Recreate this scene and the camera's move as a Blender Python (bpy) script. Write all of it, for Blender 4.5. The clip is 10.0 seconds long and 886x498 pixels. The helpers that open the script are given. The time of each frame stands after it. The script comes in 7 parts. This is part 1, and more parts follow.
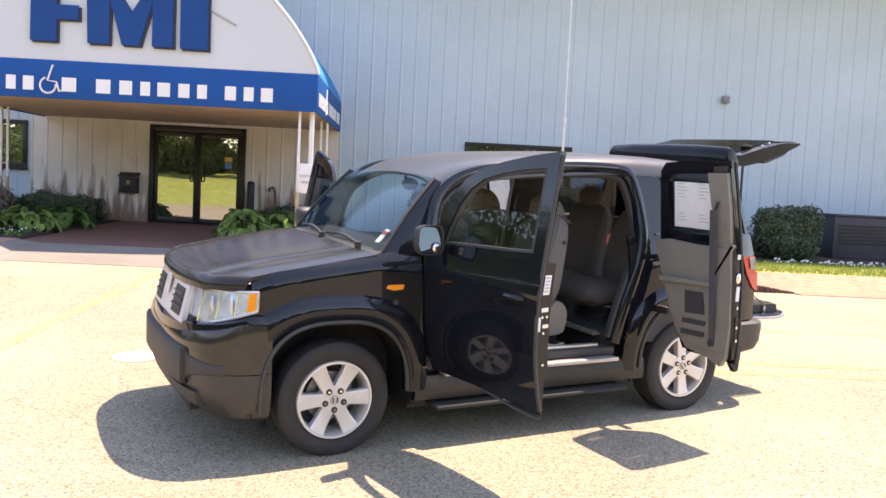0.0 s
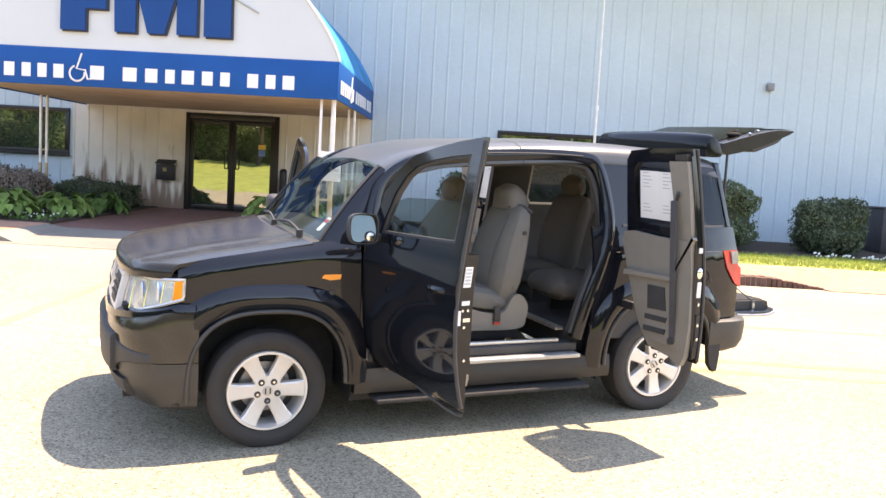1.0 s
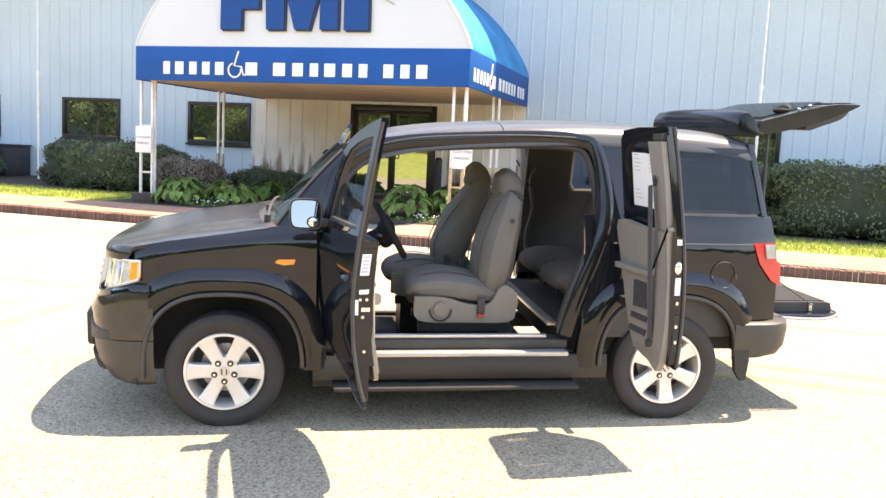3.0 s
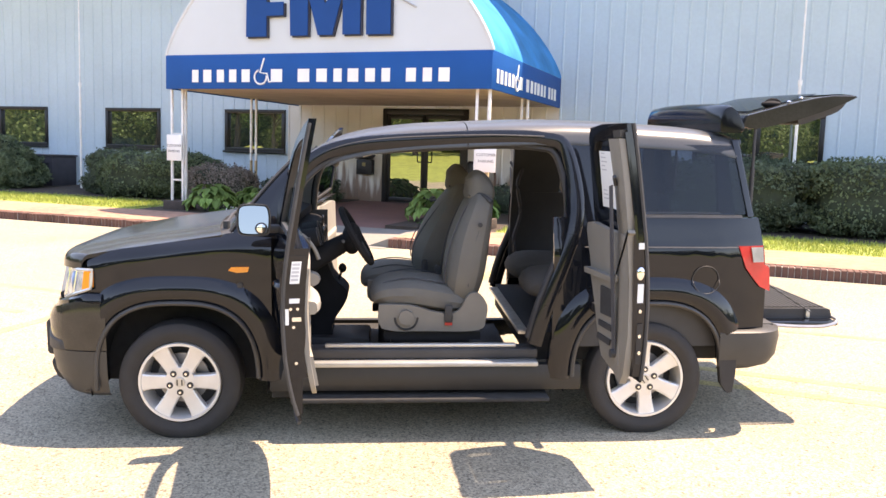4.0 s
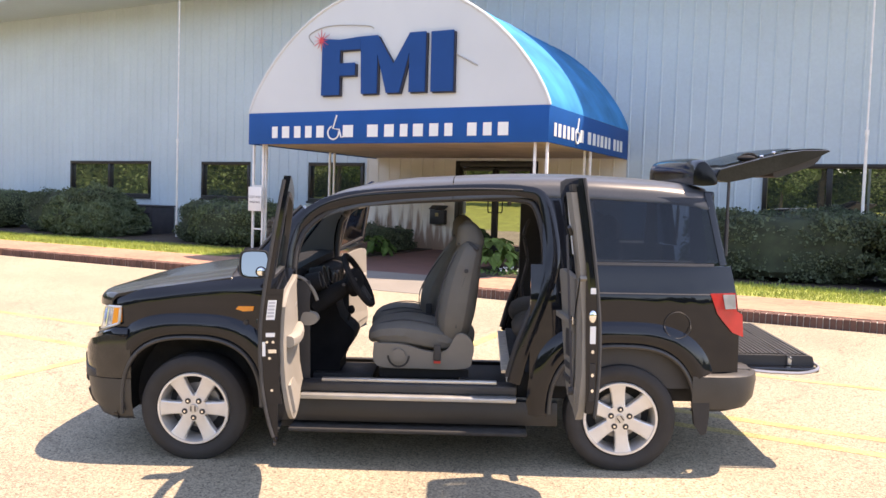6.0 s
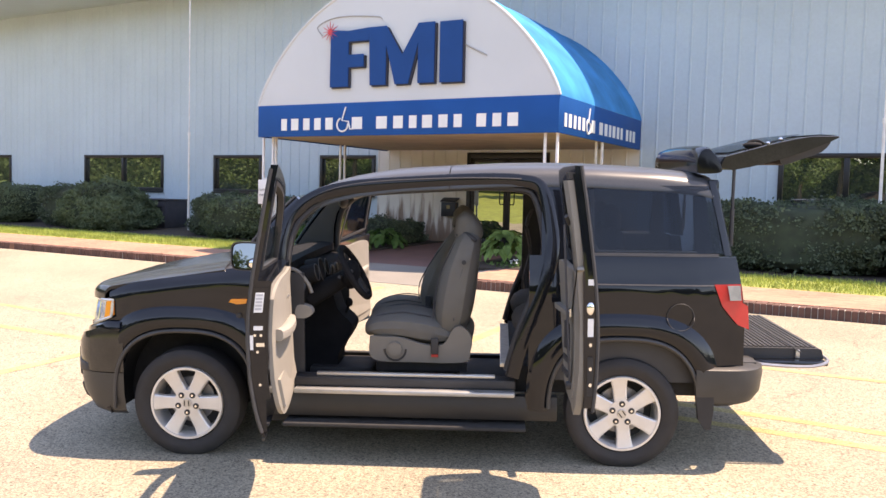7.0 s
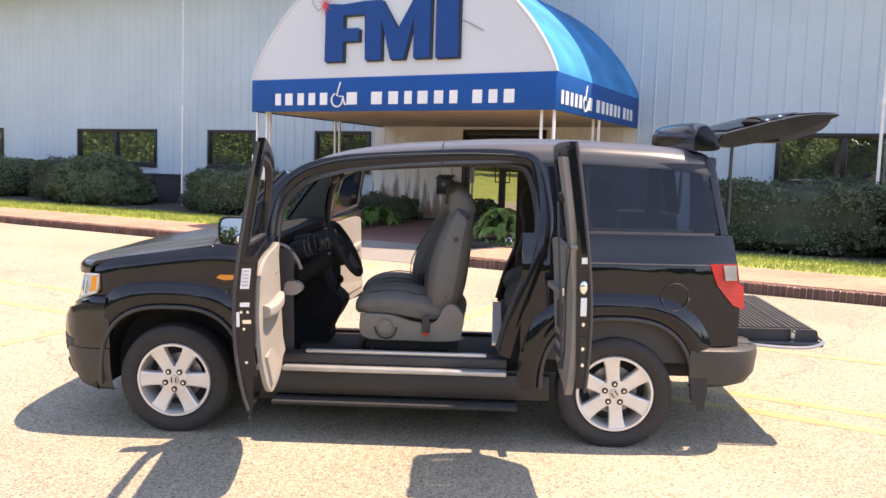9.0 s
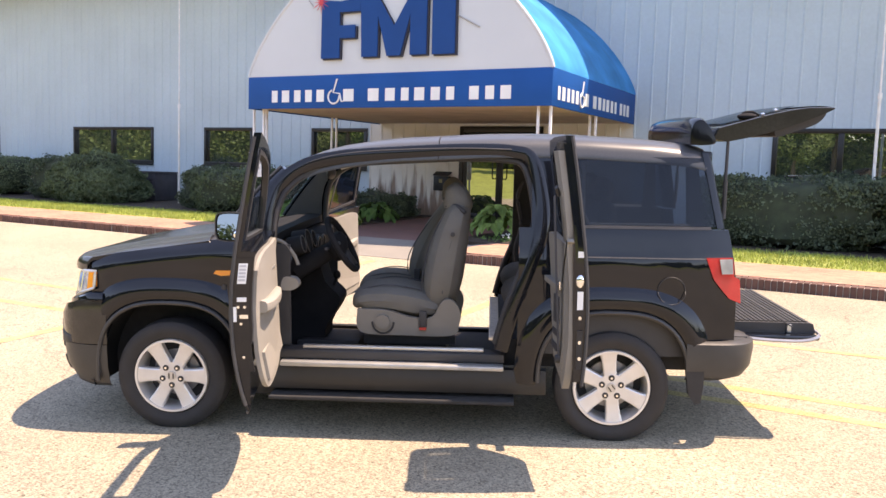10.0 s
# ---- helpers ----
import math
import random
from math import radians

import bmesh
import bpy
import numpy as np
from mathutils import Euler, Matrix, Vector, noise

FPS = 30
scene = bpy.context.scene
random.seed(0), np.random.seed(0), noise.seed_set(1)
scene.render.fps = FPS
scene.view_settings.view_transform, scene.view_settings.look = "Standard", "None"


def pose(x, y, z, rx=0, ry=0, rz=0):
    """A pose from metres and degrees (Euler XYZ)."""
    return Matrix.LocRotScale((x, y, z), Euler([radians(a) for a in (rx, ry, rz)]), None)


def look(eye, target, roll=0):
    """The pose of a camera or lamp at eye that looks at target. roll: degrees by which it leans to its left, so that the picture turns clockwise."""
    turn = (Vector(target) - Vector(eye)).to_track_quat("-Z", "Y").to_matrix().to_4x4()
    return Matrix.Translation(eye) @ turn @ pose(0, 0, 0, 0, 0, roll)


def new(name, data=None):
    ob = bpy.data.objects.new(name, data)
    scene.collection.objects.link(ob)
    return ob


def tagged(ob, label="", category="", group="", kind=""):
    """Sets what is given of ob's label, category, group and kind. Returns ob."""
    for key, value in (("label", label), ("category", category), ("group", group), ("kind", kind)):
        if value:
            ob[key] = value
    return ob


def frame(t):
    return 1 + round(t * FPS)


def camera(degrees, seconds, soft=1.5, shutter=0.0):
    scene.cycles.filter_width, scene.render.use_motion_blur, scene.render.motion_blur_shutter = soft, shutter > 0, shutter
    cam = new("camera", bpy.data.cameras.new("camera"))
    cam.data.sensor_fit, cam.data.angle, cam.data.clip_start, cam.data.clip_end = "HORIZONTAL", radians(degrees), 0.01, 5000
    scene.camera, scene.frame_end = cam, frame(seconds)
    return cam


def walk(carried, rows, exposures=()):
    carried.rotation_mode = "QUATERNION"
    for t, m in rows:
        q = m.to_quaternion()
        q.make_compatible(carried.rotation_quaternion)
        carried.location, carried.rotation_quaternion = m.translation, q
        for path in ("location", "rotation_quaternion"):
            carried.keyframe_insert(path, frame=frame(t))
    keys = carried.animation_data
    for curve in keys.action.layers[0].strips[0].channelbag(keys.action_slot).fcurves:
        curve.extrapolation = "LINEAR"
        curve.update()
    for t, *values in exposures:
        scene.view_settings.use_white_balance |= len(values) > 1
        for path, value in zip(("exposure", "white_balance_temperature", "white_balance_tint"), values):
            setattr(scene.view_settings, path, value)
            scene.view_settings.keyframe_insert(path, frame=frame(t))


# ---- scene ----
cam = camera(56.1, 10.0)
PATH = [
    (0, (0.289, 0.241, 1.472), (0.378, 2.234, 1.333), 2.8),
    (0.5, (0.59, 0.39, 1.512), (0.614, 2.383, 1.345), 3.5),
    (1, (0.979, 0.398, 1.497), (0.917, 2.39, 1.325), 3.2),
    (1.5, (1.332, 0.47, 1.519), (1.143, 2.451, 1.322), 2.7),
    (2, (1.635, 0.694, 1.53), (1.282, 2.648, 1.297), 2.8),
    (2.5, (1.998, 0.773, 1.53), (1.582, 2.719, 1.329), 3.2),
    (2.7, (2.171, 0.776, 1.535), (1.685, 2.704, 1.319), 2.9),
    (3.8, (2.739, 1.152, 1.548), (2.03, 3.009, 1.328), 2.6),
    (4, (2.826, 1.196, 1.549), (2.111, 3.051, 1.329), 1.8),
    (4.5, (3.158, 1.233, 1.54), (2.292, 3.025, 1.342), 1.8),
    (5, (3.377, 1.219, 1.566), (2.491, 3.005, 1.402), 2.1),
    (5.5, (3.515, 1.059, 1.583), (2.604, 2.836, 1.476), 2.1),
    (7, (3.649, 1.248, 1.564), (2.674, 2.99, 1.438), 1.5),
    (7.5, (3.617, 1.318, 1.559), (2.658, 3.067, 1.411), 1.5),
    (8, (3.617, 1.33, 1.555), (2.667, 3.082, 1.387), 1.9),
    (8.5, (3.623, 1.33, 1.554), (2.662, 3.075, 1.381), 2.0),
    (9, (3.63, 1.331, 1.554), (2.667, 3.075, 1.375), 2.0),
    (9.5, (3.641, 1.324, 1.547), (2.689, 3.073, 1.365), 1.8),
    (10, (3.637, 1.328, 1.54), (2.68, 3.074, 1.355), 1.8),
]
walk(cam, [(t, look(eye, target, roll)) for t, eye, target, roll in PATH], exposures=[(0.0, 2.03, 8200, 26), (0.5, 2.32, 8200, 23), (1.0, 2.38, 8300, 21), (2.5, 2.58, 8700, 18), (3.7, 2.48, 8350, 22), (4.0, 2.31, 8250, 23), (4.5, 2.13, 8200, 25), (5.5, 1.91, 8150, 25), (10.0, 1.92, 8100, 26)])

SKY, SUNPOWER = 0.15, 2.9
# ---- world, sun ----
SUN = Vector((0.335, 0.235, 1.0)).normalized()
world = bpy.data.worlds.new("sky")
scene.world = world
world.use_nodes = True
wn, wl = world.node_tree.nodes, world.node_tree.links
sky = wn.new("ShaderNodeTexSky")
sky.sky_type = "NISHITA"
sky.sun_disc = False
sky.sun_elevation = math.asin(SUN.z)
sky.sun_rotation = math.atan2(SUN.x, SUN.y)
sky.altitude, sky.air_density, sky.dust_density = 250, 1.0, 0.3
wl.new(sky.outputs[0], wn["Background"].inputs[0])
wn["Background"].inputs[1].default_value = SKY
sun = new("sun", bpy.data.lights.new("sun", "SUN"))
sun.data.energy, sun.data.angle, sun.data.color = SUNPOWER, radians(0.53), (1.0, 0.93, 0.81)
sun.matrix_world = look((0, 0, 30), Vector((0, 0, 30)) - SUN)


# ---- materials ----
def mat(name, color, rough=0.6, metal=0.0, vary=0.25, scale=6.0, bump=0.0, bscale=60.0, coat=0.0, island=0.0, fine=0.0, spec=0.5):
    """A principled material whose colour varies at a coarse and a fine scale, with an optional bump."""
    m = bpy.data.materials.new(name)
    m.use_nodes = True
    n, l = m.node_tree.nodes, m.node_tree.links
    b = n["Principled BSDF"]
    b.inputs["Roughness"].default_value, b.inputs["Metallic"].default_value = rough, metal
    b.inputs["Coat Weight"].default_value = coat
    b.inputs["Coat Roughness"].default_value = 0.03
    b.inputs["Specular IOR Level"].default_value = spec
    geo = n.new("ShaderNodeTexCoord")
    c = Vector(color)
    if vary or fine:
        nz = n.new("ShaderNodeTexNoise")
        nz.inputs["Scale"].default_value, nz.inputs["Detail"].default_value = scale, 6
        l.new(geo.outputs["Object"], nz.inputs["Vector"])
        ramp = n.new("ShaderNodeValToRGB")
        ramp.color_ramp.elements[0].position, ramp.color_ramp.elements[1].position = 0.3, 0.7
        ramp.color_ramp.elements[0].color = (*(c * (1 - vary)), 1)
        ramp.color_ramp.elements[1].color = (*(c * (1 + vary * 0.6)), 1)
        l.new(nz.outputs["Fac"], ramp.inputs[0])
        out = ramp.outputs[0]
        if fine:
            nf = n.new("ShaderNodeTexNoise")
            nf.inputs["Scale"].default_value, nf.inputs["Detail"].default_value = bscale, 3
            l.new(geo.outputs["Object"], nf.inputs["Vector"])
            mr = n.new("ShaderNodeMapRange")
            mr.inputs[1].default_value, mr.inputs[2].default_value = 0.3, 0.7
            mr.inputs[3].default_value, mr.inputs[4].default_value = 1 - fine, 1 + fine
            l.new(nf.outputs["Fac"], mr.inputs[0])
            mx = n.new("ShaderNodeMix")
            mx.data_type, mx.blend_type = "RGBA", "MULTIPLY"
            mx.inputs[0].default_value = 1
            l.new(out, mx.inputs[6])
            l.new(mr.outputs[0], mx.inputs[7])
            out = mx.outputs[2]
        if island:
            gi = n.new("ShaderNodeNewGeometry")
            oi = n.new("ShaderNodeObjectInfo")
            ad = n.new("ShaderNodeMath")
            ad.operation = "ADD"
            l.new(gi.outputs["Random Per Island"], ad.inputs[0])
            l.new(oi.outputs["Random"], ad.inputs[1])
            fr = n.new("ShaderNodeMath")
            fr.operation = "FRACT"
            l.new(ad.outputs[0], fr.inputs[0])
            mr2 = n.new("ShaderNodeMapRange")
            mr2.inputs[3].default_value, mr2.inputs[4].default_value = 1 - island, 1 + island
            l.new(fr.outputs[0], mr2.inputs[0])
            mx2 = n.new("ShaderNodeMix")
            mx2.data_type, mx2.blend_type = "RGBA", "MULTIPLY"
            mx2.inputs[0].default_value = 1
            l.new(out, mx2.inputs[6])
            l.new(mr2.outputs[0], mx2.inputs[7])
            out = mx2.outputs[2]
        l.new(out, b.inputs["Base Color"])
        rr = n.new("ShaderNodeMapRange")
        rr.inputs[3].default_value, rr.inputs[4].default_value = max(0.02, rough * 0.85), min(1, rough * 1.15)
        l.new(nz.outputs["Fac"], rr.inputs[0])
        l.new(rr.outputs[0], b.inputs["Roughness"])
    else:
        b.inputs["Base Color"].default_value = (*color, 1)
    if bump:
        nb = n.new("ShaderNodeTexNoise")
        nb.inputs["Scale"].default_value, nb.inputs["Detail"].default_value = bscale, 4
        l.new(geo.outputs["Object"], nb.inputs["Vector"])
        bp = n.new("ShaderNodeBump")
        bp.inputs["Strength"].default_value, bp.inputs["Distance"].default_value = min(1, bump), 0.01
        l.new(nb.outputs["Fac"], bp.inputs["Height"])
        l.new(bp.outputs[0], b.inputs["Normal"])
    return m


def glass(name, tint, gloss=(0.9, 0.95, 1.0), edge=0.45, base=0.022):
    """A thin pane: each face lets light through by its tint and mirrors more towards grazing."""
    m = bpy.data.materials.new(name)
    m.use_nodes = True
    n, l = m.node_tree.nodes, m.node_tree.links
    n.remove(n["Principled BSDF"])
    tr, gl, mix, lw = (n.new("ShaderNode" + k) for k in ("BsdfTransparent", "BsdfGlossy", "MixShader", "LayerWeight"))
    tr.inputs[0].default_value, gl.inputs[0].default_value = (*tint, 1), (*gloss, 1)
    gl.inputs["Roughness"].default_value = 0.015
    lw.inputs["Blend"].default_value = 0.5
    rise, amount = n.new("ShaderNodeMath"), n.new("ShaderNodeMath")
    rise.operation, amount.operation = "POWER", "MULTIPLY_ADD"
    rise.inputs[1].default_value = 5
    amount.inputs[1].default_value, amount.inputs[2].default_value = edge, base
    l.new(lw.outputs["Facing"], rise.inputs[0])
    l.new(rise.outputs[0], amount.inputs[0])
    l.new(amount.outputs[0], mix.inputs[0])
    l.new(tr.outputs[0], mix.inputs[1])
    l.new(gl.outputs[0], mix.inputs[2])
    l.new(mix.outputs[0], n["Material Output"].inputs[0])
    return m


def mirror_pane(name, dark, tint, amount):
    m = bpy.data.materials.new(name)
    m.use_nodes = True
    n, l = m.node_tree.nodes, m.node_tree.links
    n.remove(n["Principled BSDF"])
    df, gl, mix = (n.new("ShaderNode" + k) for k in ("BsdfDiffuse", "BsdfGlossy", "MixShader"))
    df.inputs[0].default_value, gl.inputs[0].default_value = (*dark, 1), (*tint, 1)
    gl.inputs["Roughness"].default_value = 0.008
    wav = n.new("ShaderNodeTexNoise")
    tc = n.new("ShaderNodeTexCoord")
    wav.inputs["Scale"].default_value = 1.2
    bp = n.new("ShaderNodeBump")
    bp.inputs["Strength"].default_value, bp.inputs["Distance"].default_value = 0.05, 0.02
    l.new(tc.outputs["Object"], wav.inputs["Vector"])
    l.new(wav.outputs["Fac"], bp.inputs["Height"])
    l.new(bp.outputs[0], gl.inputs["Normal"])
    mix.inputs[0].default_value = amount
    l.new(df.outputs[0], mix.inputs[1])
    l.new(gl.outputs[0], mix.inputs[2])
    l.new(mix.outputs[0], n["Material Output"].inputs[0])
    return m


def leafy(name, color, spread=0.35):
    """Leaves: colour differs leaf by leaf, a little light shines through."""
    m = mat(name, color, 0.65, 0, 0.3, 1.5, island=spread, spec=0.25)
    n, l = m.node_tree.nodes, m.node_tree.links
    b = n["Principled BSDF"]
    tl, mix = n.new("ShaderNodeBsdfTranslucent"), n.new("ShaderNodeMixShader")
    src = b.inputs["Base Color"].links[0].from_socket
    l.new(src, tl.inputs[0])
    mix.inputs[0].default_value = 0.3
    l.new(b.outputs[0], mix.inputs[1])
    l.new(tl.outputs[0], mix.inputs[2])
    l.new(mix.outputs[0], n["Material Output"].inputs[0])
    return m


def asphalt_material():
    """Sun-bleached aggregate: pale stones in a grey-tan binder, with stains and hairline cracks."""
    m = mat("bleached_asphalt", (0.300, 0.257, 0.182), 0.9, 0, 0.20, 0.55, bump=0.6, bscale=150.0, fine=0.12)
    n, l = m.node_tree.nodes, m.node_tree.links
    b = n["Principled BSDF"]
    tc = n.new("ShaderNodeTexCoord")
    src = b.inputs["Base Color"].links[0].from_socket
    vo = n.new("ShaderNodeTexVoronoi")
    vo.inputs["Scale"].default_value = 105
    l.new(tc.outputs["Object"], vo.inputs["Vector"])
    sep = n.new("ShaderNodeSeparateColor")
    l.new(vo.outputs["Color"], sep.inputs[0])
    mr = n.new("ShaderNodeMapRange")
    mr.inputs[3].default_value, mr.inputs[4].default_value = 0.52, 1.48
    l.new(sep.outputs[0], mr.inputs[0])
    mx = n.new("ShaderNodeMix")
    mx.data_type, mx.blend_type = "RGBA", "MULTIPLY"
    mx.inputs[0].default_value = 0.9
    l.new(src, mx.inputs[6])
    l.new(mr.outputs[0], mx.inputs[7])
    # sparse dark stones
    v2 = n.new("ShaderNodeTexVoronoi")
    v2.inputs["Scale"].default_value = 42
    l.new(tc.outputs["Object"], v2.inputs["Vector"])
    s2 = n.new("ShaderNodeSeparateColor")
    l.new(v2.outputs["Color"], s2.inputs[0])
    pick = n.new("ShaderNodeMath")
    pick.operation = "GREATER_THAN"
    pick.inputs[1].default_value = 0.90
    l.new(s2.outputs[1], pick.inputs[0])
    near = n.new("ShaderNodeMath")
    near.operation = "LESS_THAN"
    near.inputs[1].default_value = 0.36
    l.new(v2.outputs["Distance"], near.inputs[0])
    both = n.new("ShaderNodeMath")
    both.operation = "MULTIPLY"
    l.new(pick.outputs[0], both.inputs[0])
    l.new(near.outputs[0], both.inputs[1])
    dk = n.new("ShaderNodeMapRange")
    dk.inputs[3].default_value, dk.inputs[4].default_value = 1.0, 0.48
    l.new(both.outputs[0], dk.inputs[0])
    mx3 = n.new("ShaderNodeMix")
    mx3.data_type, mx3.blend_type = "RGBA", "MULTIPLY"
    mx3.inputs[0].default_value = 1
    l.new(mx.outputs[2], mx3.inputs[6])
    l.new(dk.outputs[0], mx3.inputs[7])
    mx = mx3
    # cracks
    warp = n.new("ShaderNodeTexNoise")
    warp.inputs["Scale"].default_value, warp.inputs["Detail"].default_value = 1.4, 5
    l.new(tc.outputs["Object"], warp.inputs["Vector"])
    va = n.new("ShaderNodeVectorMath")
    va.operation = "MULTIPLY_ADD"
    va.inputs[1].default_value = (0.9, 0.9, 0.9)
    l.new(warp.outputs["Color"], va.inputs[0])
    l.new(tc.outputs["Object"], va.inputs[2])
    ck = n.new("ShaderNodeTexVoronoi")
    ck.feature = "DISTANCE_TO_EDGE"
    ck.inputs["Scale"].default_value = 0.22
    l.new(va.outputs[0], ck.inputs["Vector"])
    cr = n.new("ShaderNodeMapRange")
    cr.inputs[1].default_value, cr.inputs[2].default_value = 0.0, 0.004
    cr.inputs[3].default_value, cr.inputs[4].default_value = 0.75, 1.0
    l.new(ck.outputs["Distance"], cr.inputs[0])
    mx2 = n.new("ShaderNodeMix")
    mx2.data_type, mx2.blend_type = "RGBA", "MULTIPLY"
    mx2.inputs[0].default_value = 1
    l.new(mx.outputs[2], mx2.inputs[6])
    l.new(cr.outputs[0], mx2.inputs[7])
    l.new(mx2.outputs[2], b.inputs["Base Color"])
    return m


def stained_siding():
    """Beige painted steel with rust-brown runs rising from the foot."""
    m = mat("beige_stained_siding", (0.66, 0.625, 0.55), 0.55, 0, 0.12, 1.5)
    n, l = m.node_tree.nodes, m.node_tree.links
    b = n["Principled BSDF"]
    src = b.inputs["Base Color"].links[0].from_socket
    g = n.new("ShaderNodeNewGeometry")
    sp = n.new("ShaderNodeSeparateXYZ")
    l.new(g.outputs["Position"], sp.inputs[0])
    mp = n.new("ShaderNodeMapping")
    mp.inputs["Scale"].default_value = (3.2, 1, 0.45)
    l.new(g.outputs["Position"], mp.inputs[0])
    nz = n.new("ShaderNodeTexNoise")
    nz.inputs["Scale"].default_value, nz.inputs["Detail"].default_value = 1.6, 5
    l.new(mp.outputs[0], nz.inputs["Vector"])
    ht = n.new("ShaderNodeMapRange")
    ht.inputs[1].default_value, ht.inputs[2].default_value = 0.5, 2.0
    ht.inputs[3].default_value, ht.inputs[4].default_value = 0.30, -0.25
    l.new(sp.outputs[2], ht.inputs[0])
    ad = n.new("ShaderNodeMath")
    l.new(nz.outputs["Fac"], ad.inputs[0])
    l.new(ht.outputs[0], ad.inputs[1])
    st = n.new("ShaderNodeMapRange")
    st.inputs[1].default_value, st.inputs[2].default_value = 0.5, 0.64
    st.inputs[4].default_value = 0.85
    l.new(ad.outputs[0], st.inputs[0])
    mx = n.new("ShaderNodeMix")
    mx.data_type = "RGBA"
    mx.inputs[7].default_value = (0.19, 0.105, 0.06, 1)
    l.new(st.outputs[0], mx.inputs[0])
    l.new(src, mx.inputs[6])
    l.new(mx.outputs[2], b.inputs["Base Color"])
    return m


def paver_material():
    m = mat("red_brick_pavers", (0.37, 0.205, 0.135), 0.85, 0, 0.2, 1.0, bump=0.3, bscale=80)
    n, l = m.node_tree.nodes, m.node_tree.links
    b = n["Principled BSDF"]
    src = b.inputs["Base Color"].links[0].from_socket
    tc = n.new("ShaderNodeTexCoord")
    br = n.new("ShaderNodeTexBrick")
    br.inputs["Scale"].default_value = 5
    br.inputs["Mortar Size"].default_value = 0.015
    br.inputs[1].default_value, br.inputs[2].default_value, br.inputs[3].default_value = (0.75, 0.75, 0.75, 1), (1.25, 1.2, 1.2, 1), (0.7, 0.75, 0.8, 1)
    l.new(tc.outputs["Object"], br.inputs["Vector"])
    mx = n.new("ShaderNodeMix")
    mx.data_type, mx.blend_type = "RGBA", "MULTIPLY"
    mx.inputs[0].default_value = 1
    l.new(src, mx.inputs[6])
    l.new(br.outputs[0], mx.inputs[7])
    l.new(mx.outputs[2], b.inputs["Base Color"])
    return m


ASPHALT = asphalt_material()
PAVER = paver_material()
BRICK = mat("kerb_brick", (0.125, 0.062, 0.046), 0.85, 0, 0.3, 9, bump=0.4, bscale=70, island=0.18)
CONCRETE = mat("pale_concrete", (0.42, 0.40, 0.36), 0.9, 0, 0.15, 1.2, bump=0.3, bscale=90, fine=0.08)
RAMP = mat("grey_ramp_concrete", (0.20, 0.185, 0.16), 0.9, 0, 0.18, 1.2, bump=0.3, bscale=90, fine=0.1)
LINE = mat("worn_yellow_paint", (0.37, 0.31, 0.135), 0.85, 0, 0.25, 3, fine=0.4, bscale=60)
MULCH = mat("dark_mulch", (0.05, 0.035, 0.025), 0.95, 0, 0.4, 9, bump=1.0, bscale=40)
LAWN = mat("lawn", (0.25, 0.29, 0.065), 0.95, 0, 0.3, 1.3, bump=0.7, bscale=50, fine=0.25)
BLADE = leafy("grass_blades", (0.33, 0.38, 0.09), 0.3)
SIDING = mat("pale_blue_grey_siding", (0.440, 0.538, 0.580), 0.5, 0.0, 0.06, 0.7, fine=0.03, bscale=20)
BEIGE = stained_siding()
WALLCORE = mat("wall_core", (0.4, 0.42, 0.44), 0.8, 0, 0.1, 2)
BRONZE = mat("dark_bronze_frame", (0.018, 0.017, 0.016), 0.4, 0.3, 0.2, 8)
PANE = mirror_pane("reflective_window_glass", (0.035, 0.040, 0.040), (0.74, 0.78, 0.72), 0.58)
DOORPANE = mirror_pane("door_glass", (0.03, 0.03, 0.026), (0.76, 0.78, 0.70), 0.44)
WHITEP = mat("white_paint", (0.74, 0.73, 0.70), 0.5, 0, 0.12, 8)
TANP = mat("tan_weathered_post", (0.48, 0.36, 0.20), 0.7, 0, 0.25, 9)
SOFFIT = mat("tan_soffit_boards", (0.52, 0.41, 0.31), 0.8, 0, 0.18, 2.0, bump=0.2, bscale=20)
VINYL_W = mat("white_awning_vinyl", (0.55, 0.58, 0.585), 0.6, 0, 0.05, 0.8)
VINYL_B = mat("blue_awning_vinyl", (0.0025, 0.076, 0.275), 0.55, 0, 0.1, 1.5, spec=0.15)
VINYL_T = leafy("translucent_blue_awning", (0.03, 0.33, 0.70), 0.02)
BLUE_L = mat("blue_letter_face", (0.003, 0.055, 0.205), 0.5, 0, 0.06, 3, spec=0.2)
DARK_L = mat("letter_edge", (0.015, 0.016, 0.03), 0.5, 0, 0.2, 5)
WHITE_L = mat("white_lettering", (0.75, 0.75, 0.72), 0.5, 0, 0.04, 3)
RED_L = mat("red_star", (0.62, 0.05, 0.06), 0.5, 0, 0.1, 4)
BLACKM = mat("black_metal", (0.02, 0.02, 0.022), 0.5, 0.2, 0.3, 12)
PAPER = mat("white_paper", (0.72, 0.72, 0.70), 0.7, 0, 0.04, 6)
FAINT = mat("faint_grey_print", (0.42, 0.42, 0.43), 0.7, 0, 0.1, 6)
INK = mat("printed_ink", (0.12, 0.12, 0.13), 0.7, 0, 0.1, 6)
HEDGE = leafy("yew_foliage", (0.100, 0.132, 0.080), 0.35)
HEDGE2 = leafy("boxwood_foliage", (0.125, 0.165, 0.090), 0.35)
SPIREA = leafy("spirea_foliage", (0.26, 0.22, 0.19), 0.4)
HOSTA = leafy("hosta_leaf", (0.17, 0.27, 0.075), 0.35)
HOSTA2 = leafy("green_hosta_leaf", (0.11, 0.21, 0.06), 0.35)
TREEL = leafy("tree_leaf", (0.11, 0.155, 0.06), 0.3)
